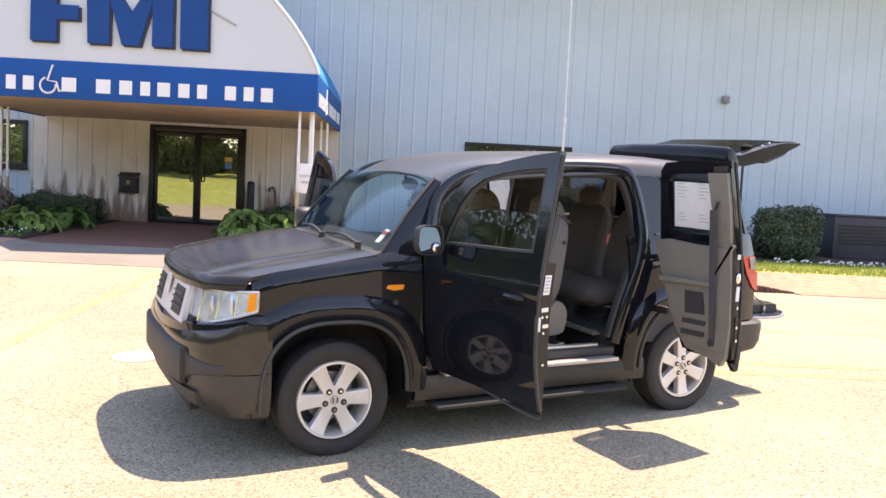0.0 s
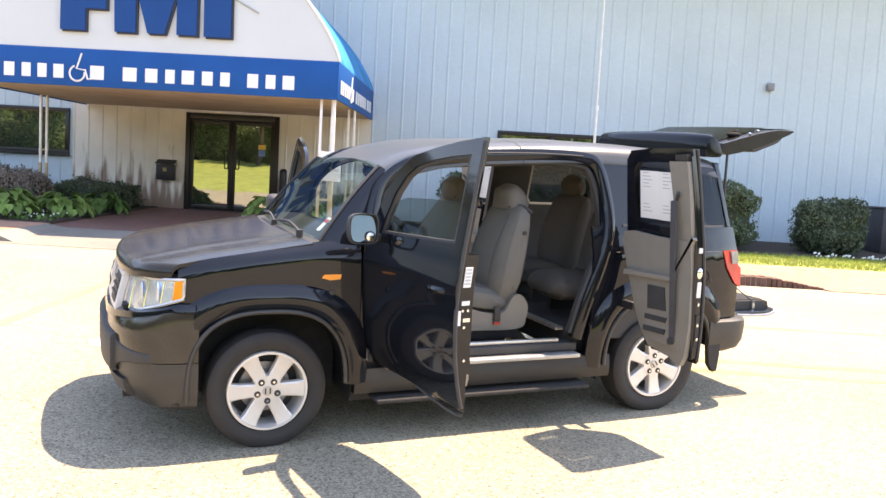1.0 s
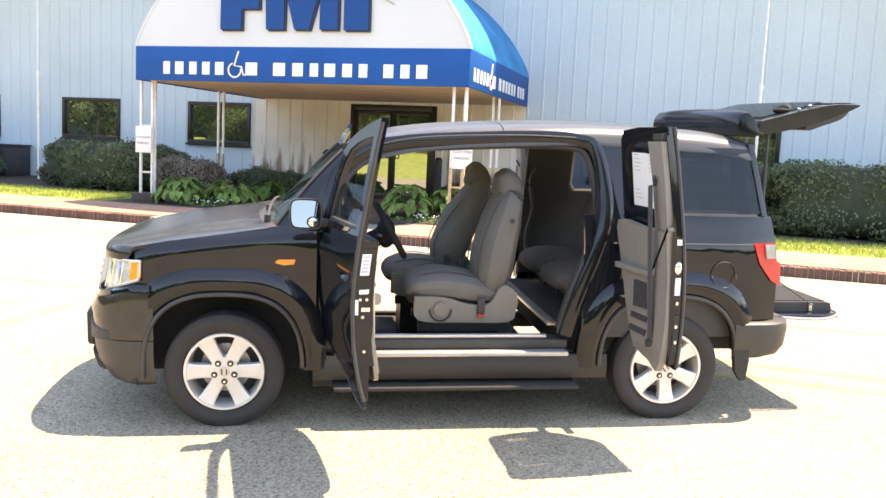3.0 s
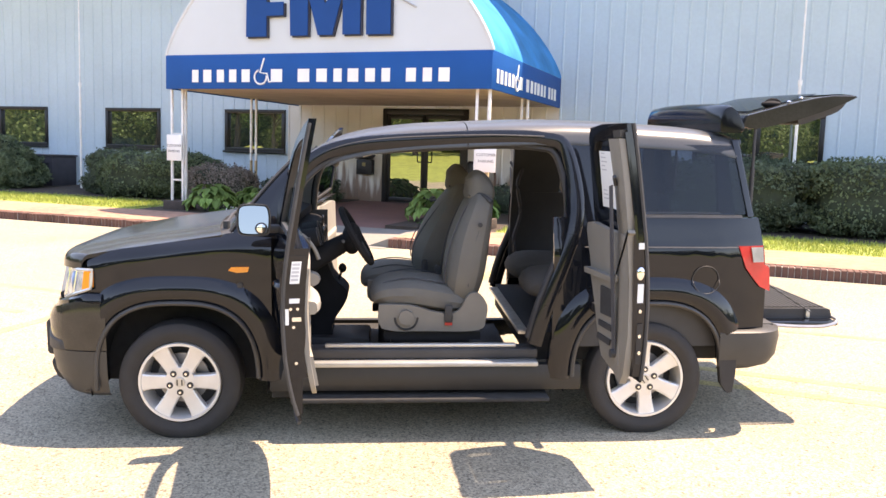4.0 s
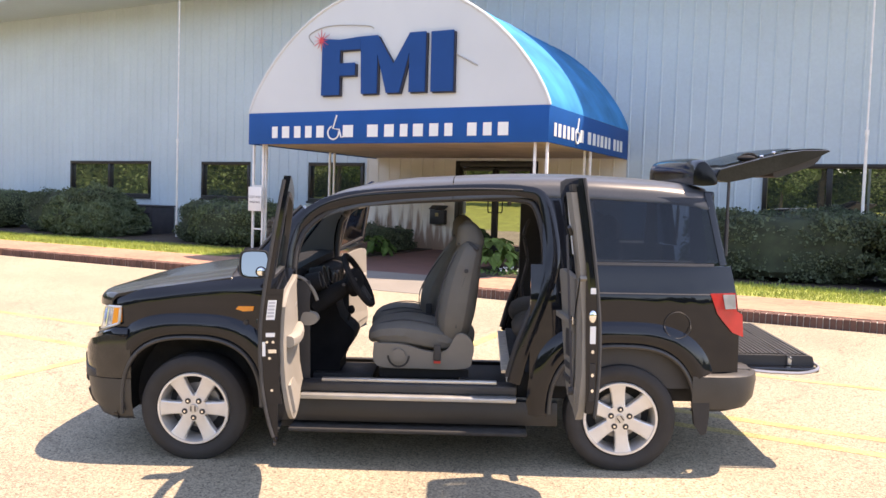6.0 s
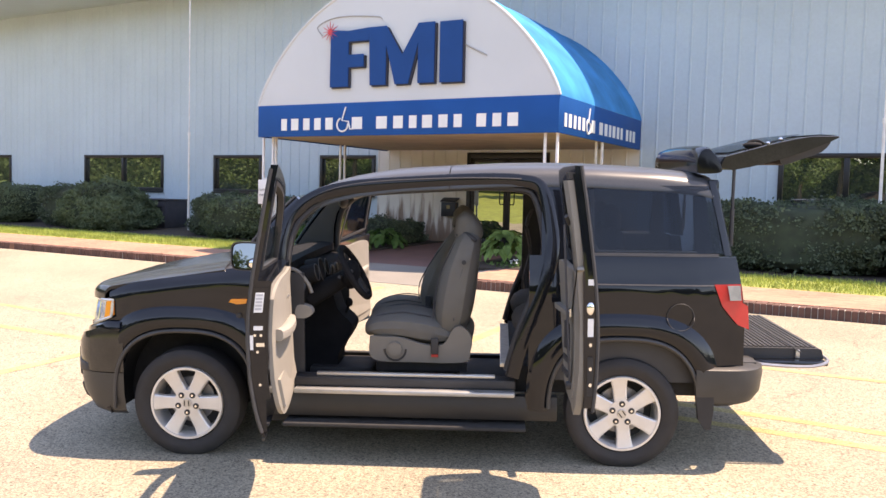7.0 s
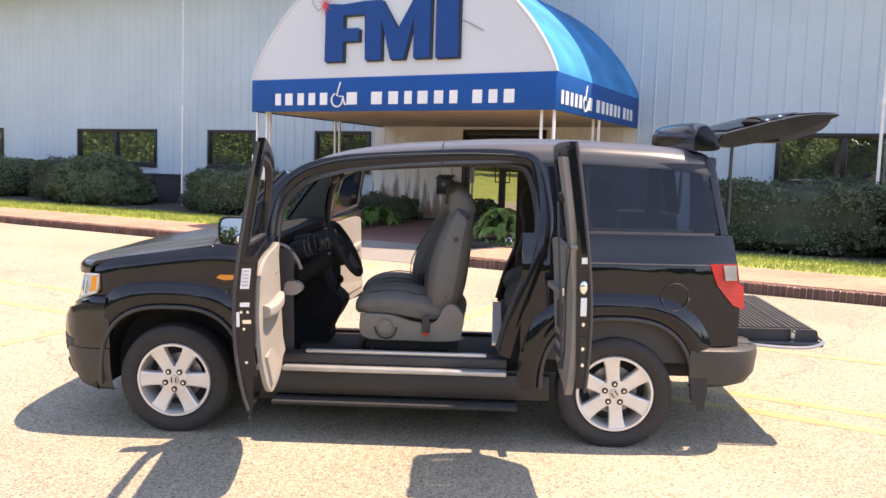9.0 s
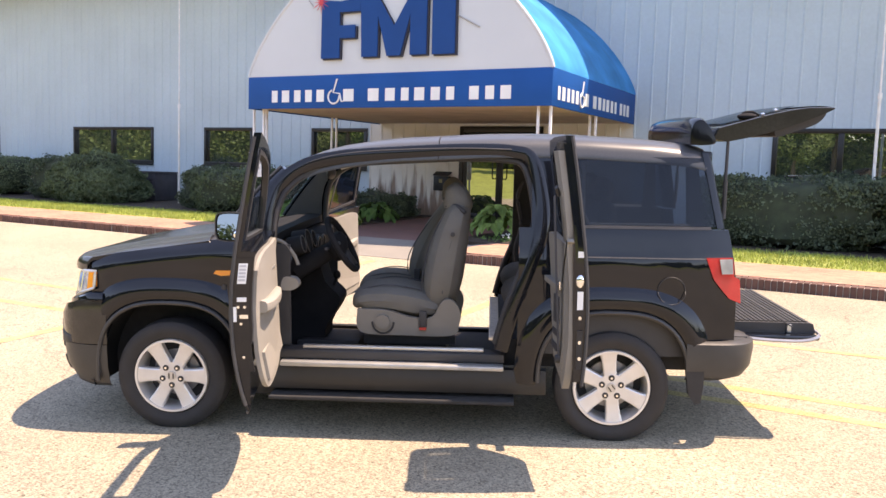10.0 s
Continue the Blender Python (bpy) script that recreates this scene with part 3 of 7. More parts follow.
bm = boxes((X0, X0 + 0.25, WY + 0.25, 48, 0.2, WZ), (X1 - 0.25, X1, WY + 0.25, 48, 0.2, WZ))
solid("wall_side", bm, SIDING, "pale steel side walls of the building", "wall", "structure", smooth=None)
solid("wall_back", boxes((X0, X1, 48, 48.25, 0.2, WZ)), SIDING, "pale steel back wall of the building", "wall", "structure", smooth=None)
solid("floor", boxes((X0, X1, WY + 0.25, 48, 0.3, 0.45)), CONCRETE, "plain concrete floor inside the building", "floor", "structure", smooth=None)
EAVE = 16.13
bm = bmesh.new()
for y0, z0, y1, z1 in ((EAVE, WZ + 0.02, 33, WZ + 3.2), (33, WZ + 3.2, 50, WZ + 0.02)):
    pts = [(X0 - 1, y0, z0), (X1 + 1, y0, z0), (X1 + 1, y1, z1), (X0 - 1, y1, z1)]
    slab(bm, [(0, 0), (1, 0), (2, 0), (3, 0)], lambda a, b: pts[int(a)], 0.22)
solid("roof", bm, SIDING, "grey metal roof with a deep overhanging eave", "roof", "structure", smooth=None)
solid("soffit", boxes((X0 - 1, X1 + 1, EAVE + 0.03, WY + 0.2, WZ - 0.03, WZ + 0.012)), SIDING, "grey soffit under the eave", "soffit", "structure", smooth=None)


def window_unit(i, x0, x1, z0, z1, mullions=()):
    w = thing("window_%d" % i, "dark bronze framed window with reflecting glass", "window", kind="structure")
    f, d0, d1 = 0.085, WY - 0.055, WY + 0.12
    part("window_frame", boxes((x0, x1, d0, d1, z1 - f, z1), (x0, x1, d0, d1, z0, z0 + f), (x0, x0 + f, d0, d1, z0 + f, z1 - f), (x1 - f, x1, d0, d1, z0 + f, z1 - f), *[(m - 0.05, m + 0.05, d0 + 0.01, d1, z0 + f, z1 - f) for m in mullions], bev=0.006), BRONZE, w)
    part("window_sill", boxes((x0 - 0.03, x1 + 0.03, WY - 0.09, WY - 0.056, z0 - 0.04, z0 + 0.01), bev=0.004), BRONZE, w)
    edges = [x0 + f, *[k for m in mullions for k in (m - 0.05, m + 0.05)], x1 - f]
    for a, b in zip(edges[::2], edges[1::2]):
        part("pane", boxes((a, b, WY + 0.02, WY + 0.035, z0 + f, z1 - f)), PANE, w, smooth=None)


for i, (h, mu) in enumerate(zip(HOLES[:5], ((-23.6,), (-16.63,), (), (), (2.6,)))):
    window_unit(i + 1, *h, mu)

# entrance doors
ed = thing("door_1", "double glass entrance door in a black frame, closed", "door", kind="structure")
x0, x1, z0, z1 = -5.18, -3.18, 0.50, 2.57
y0, y1 = WY - 0.05, WY + 0.1
mid = (x0 + x1) / 2
part("door_frame", boxes((x0, x0 + 0.1, y0, y1, z0, z1), (x1 - 0.1, x1, y0, y1, z0, z1), (x0 + 0.1, x1 - 0.1, y0, y1, z1 - 0.13, z1), bev=0.004), BRONZE, ed)
part("threshold", boxes((x0 + 0.1, x1 - 0.1, y0, y1, z0 - 0.02, z0 + 0.02)), BLACKM, ed)
for a, b, h in ((x0 + 0.1, mid, mid - 0.12), (mid, x1 - 0.1, mid + 0.12)):
    a, b = a + 0.004, b - 0.004
    leaf = part("door_leaf", boxes((a, a + 0.07, y0 + 0.02, y1 - 0.02, z0 + 0.03, z1 - 0.14), (b - 0.07, b, y0 + 0.02, y1 - 0.02, z0 + 0.03, z1 - 0.14), (a + 0.07, b - 0.07, y0 + 0.02, y1 - 0.02, z0 + 0.03, z0 + 0.13), (a + 0.07, b - 0.07, y0 + 0.02, y1 - 0.02, z1 - 0.22, z1 - 0.14), bev=0.004), BRONZE, ed)
    part("pane", boxes((a + 0.07, b - 0.07, WY, WY + 0.02, z0 + 0.13, z1 - 0.22)), DOORPANE, leaf, smooth=None)
    bm = bmesh.new()
    tube(bm, smooth_path([(h, y0 + 0.02, 1.42), (h, y0 - 0.06, 1.44), (h, y0 - 0.07, 1.6), (h, y0 - 0.06, 1.78), (h, y0 + 0.02, 1.80)], 4), 0.014, 8, up=(1, 0, 0))
    part("door_handle", bm, BLACKM, leaf)
sticker = thing("door_sticker", "small yellow and blue stickers on the door glass", "sticker")
part("sticker", boxes((-3.62, -3.46, WY - 0.006, WY - 0.002, 1.86, 1.96)), mat("yellow_sticker", (0.7, 0.45, 0.08), 0.6), sticker)
part("sticker", boxes((-3.61, -3.47, WY - 0.006, WY - 0.002, 1.72, 1.85)), mat("blue_sticker", (0.12, 0.25, 0.55), 0.6), sticker)

mb = thing("mailbox", "black metal wall mailbox beside the entrance door", "mailbox")
part("body", boxes((-5.75, -5.37, WY - 0.19, WY - 0.035, 1.11, 1.44), bev=0.015), BLACKM, mb)
bm = bmesh.new()
slab(bm, [(-0.20, 1.445), (-0.035, 1.52), (-0.035, 1.545), (-0.215, 1.455)], lambda a, b: (-5.765, WY + a, b), 0.41, (1, 0, 0))
part("lid", bm, BLACKM, mb)
part("emblem", boxes((-5.60, -5.52, WY - 0.196, WY - 0.19, 1.29, 1.37)), mat("brass_plate", (0.25, 0.2, 0.1), 0.4, 0.8), mb)

wb = thing("wall_box", "small grey electrical box on the siding", "box")
part("cover", boxes((6.92, 7.07, WY - 0.12, WY - 0.03, 3.65, 3.80), bev=0.01), mat("grey_box", (0.22, 0.23, 0.25), 0.6), wb)
for x in (-12.05, 3.22):
    dp = thing("drain_pipe", "thin white pipe hanging from the eave before the wall", "pipe", group="eave pipes")
    bm = bmesh.new()
    cyl(bm, (x, 16.25, 0.56), (x, 16.25, 2.94), 0.026, 10)
    part("lower_pipe", bm, WHITEP, dp)
    bm = bmesh.new()
    cyl(bm, (x, 16.25, 2.94), (x, 16.25, WZ), 0.017, 10)
    part("upper_pipe", bm, WHITEP, dp)
    bm = bmesh.new()
    cyl(bm, (x, 16.25, 2.9), (x, 16.25, 2.99), 0.036, 10)
    part("coupling", bm, WHITEP, dp)
for x0, x1, y0, h in ((-15.24, -13.94, 17.2, 1.26), (8.86, 10.6, 16.6, 1.36)):
    ub = thing("utility_cabinet", "dark brown metal utility cabinet against the wall", "cabinet")
    part("body", boxes((x0, x1, y0, y0 + 0.8, walk_z(y0), h), bev=0.02), mat("dark_cabinet", (0.05, 0.045, 0.05), 0.6), ub)
    part("lid", boxes((x0 - 0.03, x1 + 0.03, y0 - 0.03, y0 + 0.83, h + 0.001, h + 0.04), bev=0.01), mat("cabinet_lid", (0.07, 0.065, 0.07), 0.5), ub)
    for k in range(6):
        part("louvre", boxes((x0 + 0.1, x1 - 0.1, y0 - 0.02, y0 - 0.001, h - 0.2 - k * 0.07, h - 0.17 - k * 0.07)), BLACKM, ub)

# a dark ash bin and a rusty tool beside the door
bn = thing("ash_bin", "slim dark standing ash bin beside the door", "bin")
bm = bmesh.new()
cyl(bm, (-2.99, 17.75, ent_z(17.75)), (-2.99, 17.75, 1.42), 0.075, 14)
part("body", bm, BLACKM, bn)
bm = bmesh.new()
cyl(bm, (-2.99, 17.75, 1.42), (-2.99, 17.75, 1.48), 0.085, 14, 0.05)
part("cap", bm, BLACKM, bn)
sh = thing("walking_cane", "brown wooden cane leaning on the siding", "cane")
bm = bmesh.new()
tube(bm, smooth_path([(-2.42, 17.75, 0.52), (-2.48, 17.88, 0.9), (-2.52, 17.97, 1.25), (-2.56, 17.99, 1.36), (-2.63, 17.98, 1.35), (-2.64, 17.97, 1.28)], 4), 0.028, 8)
part("shaft", bm, mat("brown_cane", (0.16, 0.09, 0.06), 0.7), sh)

# ---- entrance awning ----
aw = thing("entrance_awning", "white and blue barrel awning over the entrance", "awning")
AX, AW, AY, AZ0, AZ1, AR = -4.285, 3.075, 13.52, 2.61, 3.20, 2.13
arc = [(AX + AW * math.cos(math.pi * i / 48), AZ1 + AR * max(0.0, 1 - abs(math.cos(math.pi * i / 48)) ** 2.1) ** 0.78) for i in range(49)]
bm = bmesh.new()
slab(bm, arc, lambda a, b: (a, AY + 0.012, b), 0.02, (0, 1, 0))
part("front_face", bm, VINYL_W, aw, "white vinyl half-round front face")
bm = bmesh.new()
tube(bm, [(a, AY + 0.015, b) for a, b in arc], 0.028, 8, up=(0, 1, 0))
part("front_piping", bm, VINYL_W, aw)
NB = 5
for k in range(NB):
    ya, yb = AY + 0.035 + (WY - 0.04 - AY) * k / NB, AY + 0.035 + (WY - 0.04 - AY) * (k + 1) / NB

    def skin(s, t, ya=ya, yb=yb):
        a, b = arc[round(s * 48)]
        sag = 0.03 * math.sin(math.pi * t) * math.sin(math.pi * s)
        return (a - (a - AX) * sag * 0.3, ya + (yb - ya) * t, b - sag)
    bm = bmesh.new()
    sheet(bm, skin, 48, 6)
    part("fabric_bay", bm, VINYL_T, aw, "blue fabric bay of the barrel roof")
for x0, x1, y0, y1, nm in ((AX - AW, AX + AW, AY, AY + 0.03, "front_valance"), (AX + AW - 0.03, AX + AW, AY + 0.03, WY - 0.04, "side_valance"), (AX - AW, AX - AW + 0.03, AY + 0.03, WY - 0.04, "side_valance")):
    part(nm, boxes((x0, x1, y0, y1, AZ0, AZ1), bev=0.006), VINYL_B, aw, "royal blue valance band")
for k in range(14):
    ya, yb = AY + 0.04 + k * 0.322, AY + 0.04 + k * 0.322 + 0.312
    part("soffit_board", boxes((AX - AW + 0.035, AX + AW - 0.035, ya, min(yb, WY - 0.05), AZ0 + 0.02, AZ0 + 0.045)), SOFFIT, aw, smooth=None)
tone = lambda pts, y, mm, th, nm, lb: part(nm, slab(bmesh.new(), pts, lambda a, b: (a, y, b), th, (0, 1, 0)), mm, aw, lb, smooth=None)
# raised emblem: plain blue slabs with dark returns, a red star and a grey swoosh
emblem = [
    [(-5.63, 3.48), (-5.23, 3.48), (-5.23, 4.46), (-5.62, 4.50)],
    [(-5.23, 3.82), (-4.90, 3.82), (-4.90, 4.04), (-5.23, 4.04)],
    [(-5.23, 4.27), (-4.79, 4.27), (-4.79, 4.49), (-5.23, 4.46)],
    [(-4.76, 3.48), (-4.43, 3.48), (-4.43, 4.49), (-4.79, 4.49)],
    [(-4.43, 4.49), (-4.43, 4.16), (-4.24, 3.48), (-3.97, 3.48), (-3.78, 4.16), (-3.78, 4.49), (-4.10, 3.98)],
    [(-3.78, 3.48), (-3.46, 3.48), (-3.46, 4.49), (-3.78, 4.49)],
    [(-3.35, 3.47), (-2.92, 3.47), (-2.93, 4.48), (-3.36, 4.48)],
]
for p in emblem:
    tone([(a + 0.03, b - 0.025) for a, b in p], AY - 0.035, DARK_L, 0.045, "emblem_edge", "dark edge of the raised emblem")
    tone(p, AY - 0.05, BLUE_L, 0.02, "emblem_slab", "raised royal blue slab")
star = []
for i in range(24):
    r = 0.20 if i % 2 == 0 else 0.045
    r *= 1.0 if i % 4 == 0 else 0.8
    star.append((-5.64 + r * math.sin(2 * math.pi * i / 24), 4.47 + r * math.cos(2 * math.pi * i / 24)))
tone(star, AY - 0.055, RED_L, 0.01, "star", "red many-pointed star")
bm = bmesh.new()
tube(bm, smooth_path([(-5.85, AY, 4.42), (-5.95, AY, 4.6), (-5.5, AY, 4.73), (-4.7, AY, 4.68), (-4.55, AY, 4.62)], 8), 0.008, 6, up=(0, 1, 0))
SWOOSH = mat("grey_swoosh", (0.35, 0.34, 0.32), 0.6)
part("swoosh", bm, SWOOSH, aw, "thin grey swoosh line")
bm = bmesh.new()
tube(bm, [(-2.97, AY, 4.12), (-2.5, AY, 3.88)], 0.012, 6, up=(0, 1, 0))
part("swoosh", bm, SWOOSH, aw, "thin grey swoosh line")


def band_bars(x0, widths, y, z0, h, place):
    """A row of plain white bars, one for each sign character."""
    x = x0
    for w in widths:
        if w > 0:
            place(x, x + w * 0.74, z0, z0 + h)
        x += abs(w)


WID = [0.20, 0.24, 0.215, 0.215, 0.235, 0.26, 0.30, -0.14, 0.30, 0.27, 0.22, 0.27, 0.245, 0.22, -0.14, 0.245, 0.225, 0.26]
kf = (-1.87 + 6.80) / (sum(abs(w) for w in WID) - 0.06)
WID = [w * kf for w in WID]
ZB, HB = 2.725, 0.215


def front_bar(a, b, z0, z1):
    part("sign_bar", boxes((a + 0.02, b - 0.025, AY - 0.009, AY - 0.001, z0, z1)), WHITE_L, aw, smooth=None)


def side_bar(a, b, z0, z1):
    k = 3.9 / 4.93
    part("sign_bar", boxes((AX + AW + 0.001, AX + AW + 0.009, AY + 0.22 + (a + 6.82) * k, AY + 0.22 + (b + 6.77) * k, z0, z1)), WHITE_L, aw, smooth=None)


iso = 5
xi = -6.80 + sum(WID[:iso])
front = WID[:iso] + [-WID[iso]] + WID[iso + 1:]
band_bars(-6.80, front, AY, ZB, HB, front_bar)
band_bars(-6.80, front, AY, ZB, HB, side_bar)
for side in (0, 1):
    f = (lambda a, b: (a, AY - 0.006, b)) if side == 0 else (lambda a, b: (AX + AW + 0.006, AY + 0.22 + (a + 6.8) * 3.9 / 4.93, b))
    bm = bmesh.new()
    cx, cz = xi + 0.12, ZB + 0.085
    arcp = [f(cx + 0.12 * math.cos(t), cz + 0.12 * math.sin(t)) for t in np.linspace(radians(110), radians(370), 22)]
    tube(bm, arcp, 0.016, 6, up=(0, 1, 0) if side == 0 else (1, 0, 0))
    tube(bm, [f(cx + 0.07, ZB + 0.40), f(cx - 0.01, ZB + 0.16), f(cx + 0.13, ZB + 0.14), f(cx + 0.17, ZB + 0.0), f(cx + 0.22, ZB + 0.01)], 0.016, 6, up=(0, 1, 0) if side == 0 else (1, 0, 0))
    part("wheelchair_symbol", bm, WHITE_L, aw, "white wheelchair symbol")


def post_cluster(x, y, spots, rungs, tan=False):
    c = thing("awning_post", "cluster of thin white square posts with rungs carrying the awning", "post", group="awning posts")
    base = 0.60
    for dx, dy in spots:
        part("post", boxes((x + dx - 0.02, x + dx + 0.02, y + dy - 0.02, y + dy + 0.02, base, AZ0 + 0.02), bev=0.003), WHITEP, c)
        if tan:
            part("lower_post", boxes((x + dx - 0.023, x + dx + 0.023, y + dy - 0.023, y + dy + 0.023, base, 1.35), bev=0.003), TANP, c, "tan painted lower length of the post")
    for z in rungs:
        (ax, ay), (bx, by) = spots[0], spots[-1]
        part("rung", boxes((x + min(ax, bx) + 0.02, x + max(ax, bx) - 0.02, y + ay - 0.015, y + ay + 0.015, z - 0.015, z + 0.015)), TANP if tan else WHITEP, c)
    xs, ys = [x + s[0] for s in spots], [y + s[1] for s in spots]
    part("plinth", boxes((min(xs) - 0.12, max(xs) + 0.12, min(ys) - 0.12, max(ys) + 0.12, walk_z(y) - 0.03, base), bev=0.02), mat("dark_plinth", (0.07, 0.05, 0.04), 0.9, 0, 0.3, 9), c, "dark timber plinth")


post_cluster(-7.28, 13.72, [(-0.11, 0), (0.10, 0.12), (0.13, 0)], (1.82, 0.98))
post_cluster(-1.38, 13.68, [(-0.11, 0), (0.05, 0.12), (0.10, 0)], (1.03,), True)
post_cluster(-7.25, 16.1, [(-0.05, 0), (0.07, 0)], (1.0, 1.6), True)
post_cluster(-1.32, 15.8, [(-0.05, 0), (0.06, 0)], (1.0,), True)
for x, y in ((-7.29, 13.66), (-1.30, 13.648)):
    s = thing("parking_sign", "white notice plate fixed to the awning posts", "sign", group="parking signs")
    part("plate", boxes((x - 0.165, x + 0.165, y - 0.012, y, 1.33, 1.80), bev=0.003), WHITE_L, s)
    words("CUSTOMER", 0.062, INK, s, pose(x, y - 0.0125, 1.60, 90, 0, 0))
    words("PARKING", 0.062, INK, s, pose(x, y - 0.0125, 1.50, 90, 0, 0))


# ---- planting ----
def hedge(name, label, x0, x1, y0, y1, z1, material, leaf=0.06, count=2600, seed=1, power=0.55, rough=0.17, blade=1.6):
    rng = random.Random(seed)
    leaf, count = leaf * 0.66, int(count * 2.3)
    z0 = walk_z((y0 + y1) / 2) - 0.02
    cx, cy, cz, rx, ry, rz = (x0 + x1) / 2, (y0 + y1) / 2, (z0 + z1) / 2, (x1 - x0) / 2, (y1 - y0) / 2, (z1 - z0) / 2

    def at(u, v):
        c, s, k, h = math.cos(u), math.sin(u), math.cos(v), math.sin(v)
        sg = lambda q: math.copysign(abs(q) ** power, q)
        p = Vector((cx + rx * sg(k) * sg(c), cy + ry * sg(k) * sg(s), cz + rz * sg(h)))
        d = noise.noise(p * 0.9) * 0.9 + noise.noise(p * 2.1) * 1.0 + noise.noise(p * 5.5) * 0.6
        n = (p - Vector((cx, cy, cz - rz * 0.3))).normalized()
        return p + n * d * rough * (0.2 if h < -0.8 else 1), n
    h = thing(name, label, "bush", Matrix.Translation((0, 0, 0)))
    bm = bmesh.new()
    nu, nv = 28, 12
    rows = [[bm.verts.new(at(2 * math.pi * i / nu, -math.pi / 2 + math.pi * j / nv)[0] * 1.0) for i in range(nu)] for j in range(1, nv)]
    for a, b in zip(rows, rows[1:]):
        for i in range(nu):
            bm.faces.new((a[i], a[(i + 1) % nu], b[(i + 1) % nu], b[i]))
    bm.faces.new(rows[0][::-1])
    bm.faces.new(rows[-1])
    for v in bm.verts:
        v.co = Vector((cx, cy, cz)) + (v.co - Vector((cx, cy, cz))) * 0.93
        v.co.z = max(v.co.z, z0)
    # Solid dark core, its colour standing in for the shade behind the leaves.
    part("shade_core", bm, mat("hedge_inner_shade", (0.035, 0.048, 0.026), 0.95, 0, 0.4, 8), h)
    spots = []
    for _ in range(count):
        p, n = at(rng.uniform(0, 2 * math.pi), math.asin(rng.uniform(-0.9, 1)))
        spots.append((p + n * rng.gauss(0, 0.035), n))
    bm = bmesh.new()
    leaves(bm, spots, leaf, rng, shape=blade)
    me = mesh_of(bm, material, "foliage")
    ob = new("foliage", me)
    ob.parent = h
    return h


YEW = "dark green clipped yew hedge against the wall"
hedge("hedge", YEW, 0.45, 3.6, 15.4, 17.3, 1.66, HEDGE, 0.055, 6000, 1)
hedge("hedge", YEW, 3.35, 6.2, 15.4, 17.2, 1.66, HEDGE2, 0.055, 5500, 2)
hedge("hedge", "small clipped dark green shrub by the wall", 7.05, 8.12, 15.4, 16.5, 1.47, HEDGE, 0.055, 3200, 3, 0.72, 0.14)
hedge("hedge", YEW, 11.5, 15.0, 15.6, 17.2, 1.5, HEDGE, 0.06, 3500, 4)
hedge("hedge", "tall feathery dark green shrub under the window", -16.3, -13.5, 15.2, 17.1, 1.52, HEDGE2, 0.045, 8500, 5, 0.85, 0.30, 4.5)
hedge("hedge", YEW, -17.6, -14.6, 15.7, 17.3, 1.62, HEDGE, 0.06, 4000, 6, 0.55, 0.14)
hedge("hedge", YEW, -11.7, -10.0, 15.7, 17.4, 1.45, HEDGE, 0.055, 4000, 7)
hedge("hedge", "mid green rounded shrub beside the yew", -11.0, -8.3, 15.2, 17.0, 1.45, HEDGE2, 0.055, 5500, 8, 0.65)
hedge("hedge", YEW, -22.0, -18.4, 15.6, 17.3, 1.6, HEDGE2, 0.06, 4000, 9, 0.65, 0.14)
hedge("hedge", YEW, -34.0, -28.0, 15.6, 17.3, 1.6, HEDGE, 0.07, 3000, 10)
hedge("spirea_bush", "pinkish brown spirea shrub beside the posts", -8.05, -6.75, 14.7, 15.9, 1.18, SPIREA, 0.045, 4500, 11, 0.8, 0.12)
hedge("low_hedge", "low dark evergreen edging by the wall", -7.4, -5.8, 16.5, 17.6, 0.98, HEDGE, 0.05, 2500, 12)
hedge("low_hedge", "low dark evergreen edging by the wall", -2.6, -1.1, 16.4, 17.6, 0.95, HEDGE, 0.05, 2500, 13)


def hosta(x, y, r, h, material, seed, n=60, label="broad-leaved green hosta plant"):
    rng = random.Random(seed)
    z = walk_z(y)
    t = thing("hosta", label, "plant", Matrix.Translation((x, y, z)))
    bm = bmesh.new()
    for i in range(n):
        a = rng.uniform(0, 2 * math.pi)
        k = math.sqrt(rng.uniform(0.03, 1))
        out = Vector((math.cos(a), math.sin(a), 0))
        side = Vector((-out.y, out.x, 0))
        c = out * r * k * 0.85 + Vector((0, 0, h * (1.0 - 0.75 * k * k) * rng.uniform(0.75, 1.05) + 0.04))
        L, w = rng.uniform(0.16, 0.26), rng.uniform(0.10, 0.16)
        tilt = 0.15 + 0.9 * k + rng.gauss(0, 0.2)
        d = out * math.cos(tilt) - Vector((0, 0, 1)) * math.sin(tilt) * 0.8
        up = side.cross(d).normalized() * (-1 if side.cross(d).z < 0 else 1)
        mid = [bm.verts.new(c + d * L * q - up * 0.03 * q * q) for q in (0, 0.4, 0.75, 1.0)]
        lf = [bm.verts.new(c + d * L * q + side * w * f + up * 0.02) for q, f in ((0.12, 0.35), (0.4, 0.5), (0.75, 0.33))]
        rt = [bm.verts.new(c + d * L * q - side * w * f + up * 0.02) for q, f in ((0.12, 0.35), (0.4, 0.5), (0.75, 0.33))]
        for s in (lf, rt):
            bm.faces.new((mid[0], s[0], s[1], mid[1]))
            bm.faces.new((mid[1], s[1], s[2], mid[2]))
            bm.faces.new((mid[2], s[2], mid[3]))
    part("leaf_rosette", bm, material, t, smooth=60)
    bm = bmesh.new()
    for i in range(10):
        a = rng.uniform(0, 6.28)
        tube(bm, [(0, 0, 0), (0.25 * r * math.cos(a), 0.25 * r * math.sin(a), h * 0.6)], 0.008, 5, up=(1, 0, 0))
    part("stems", bm, HOSTA2, t)


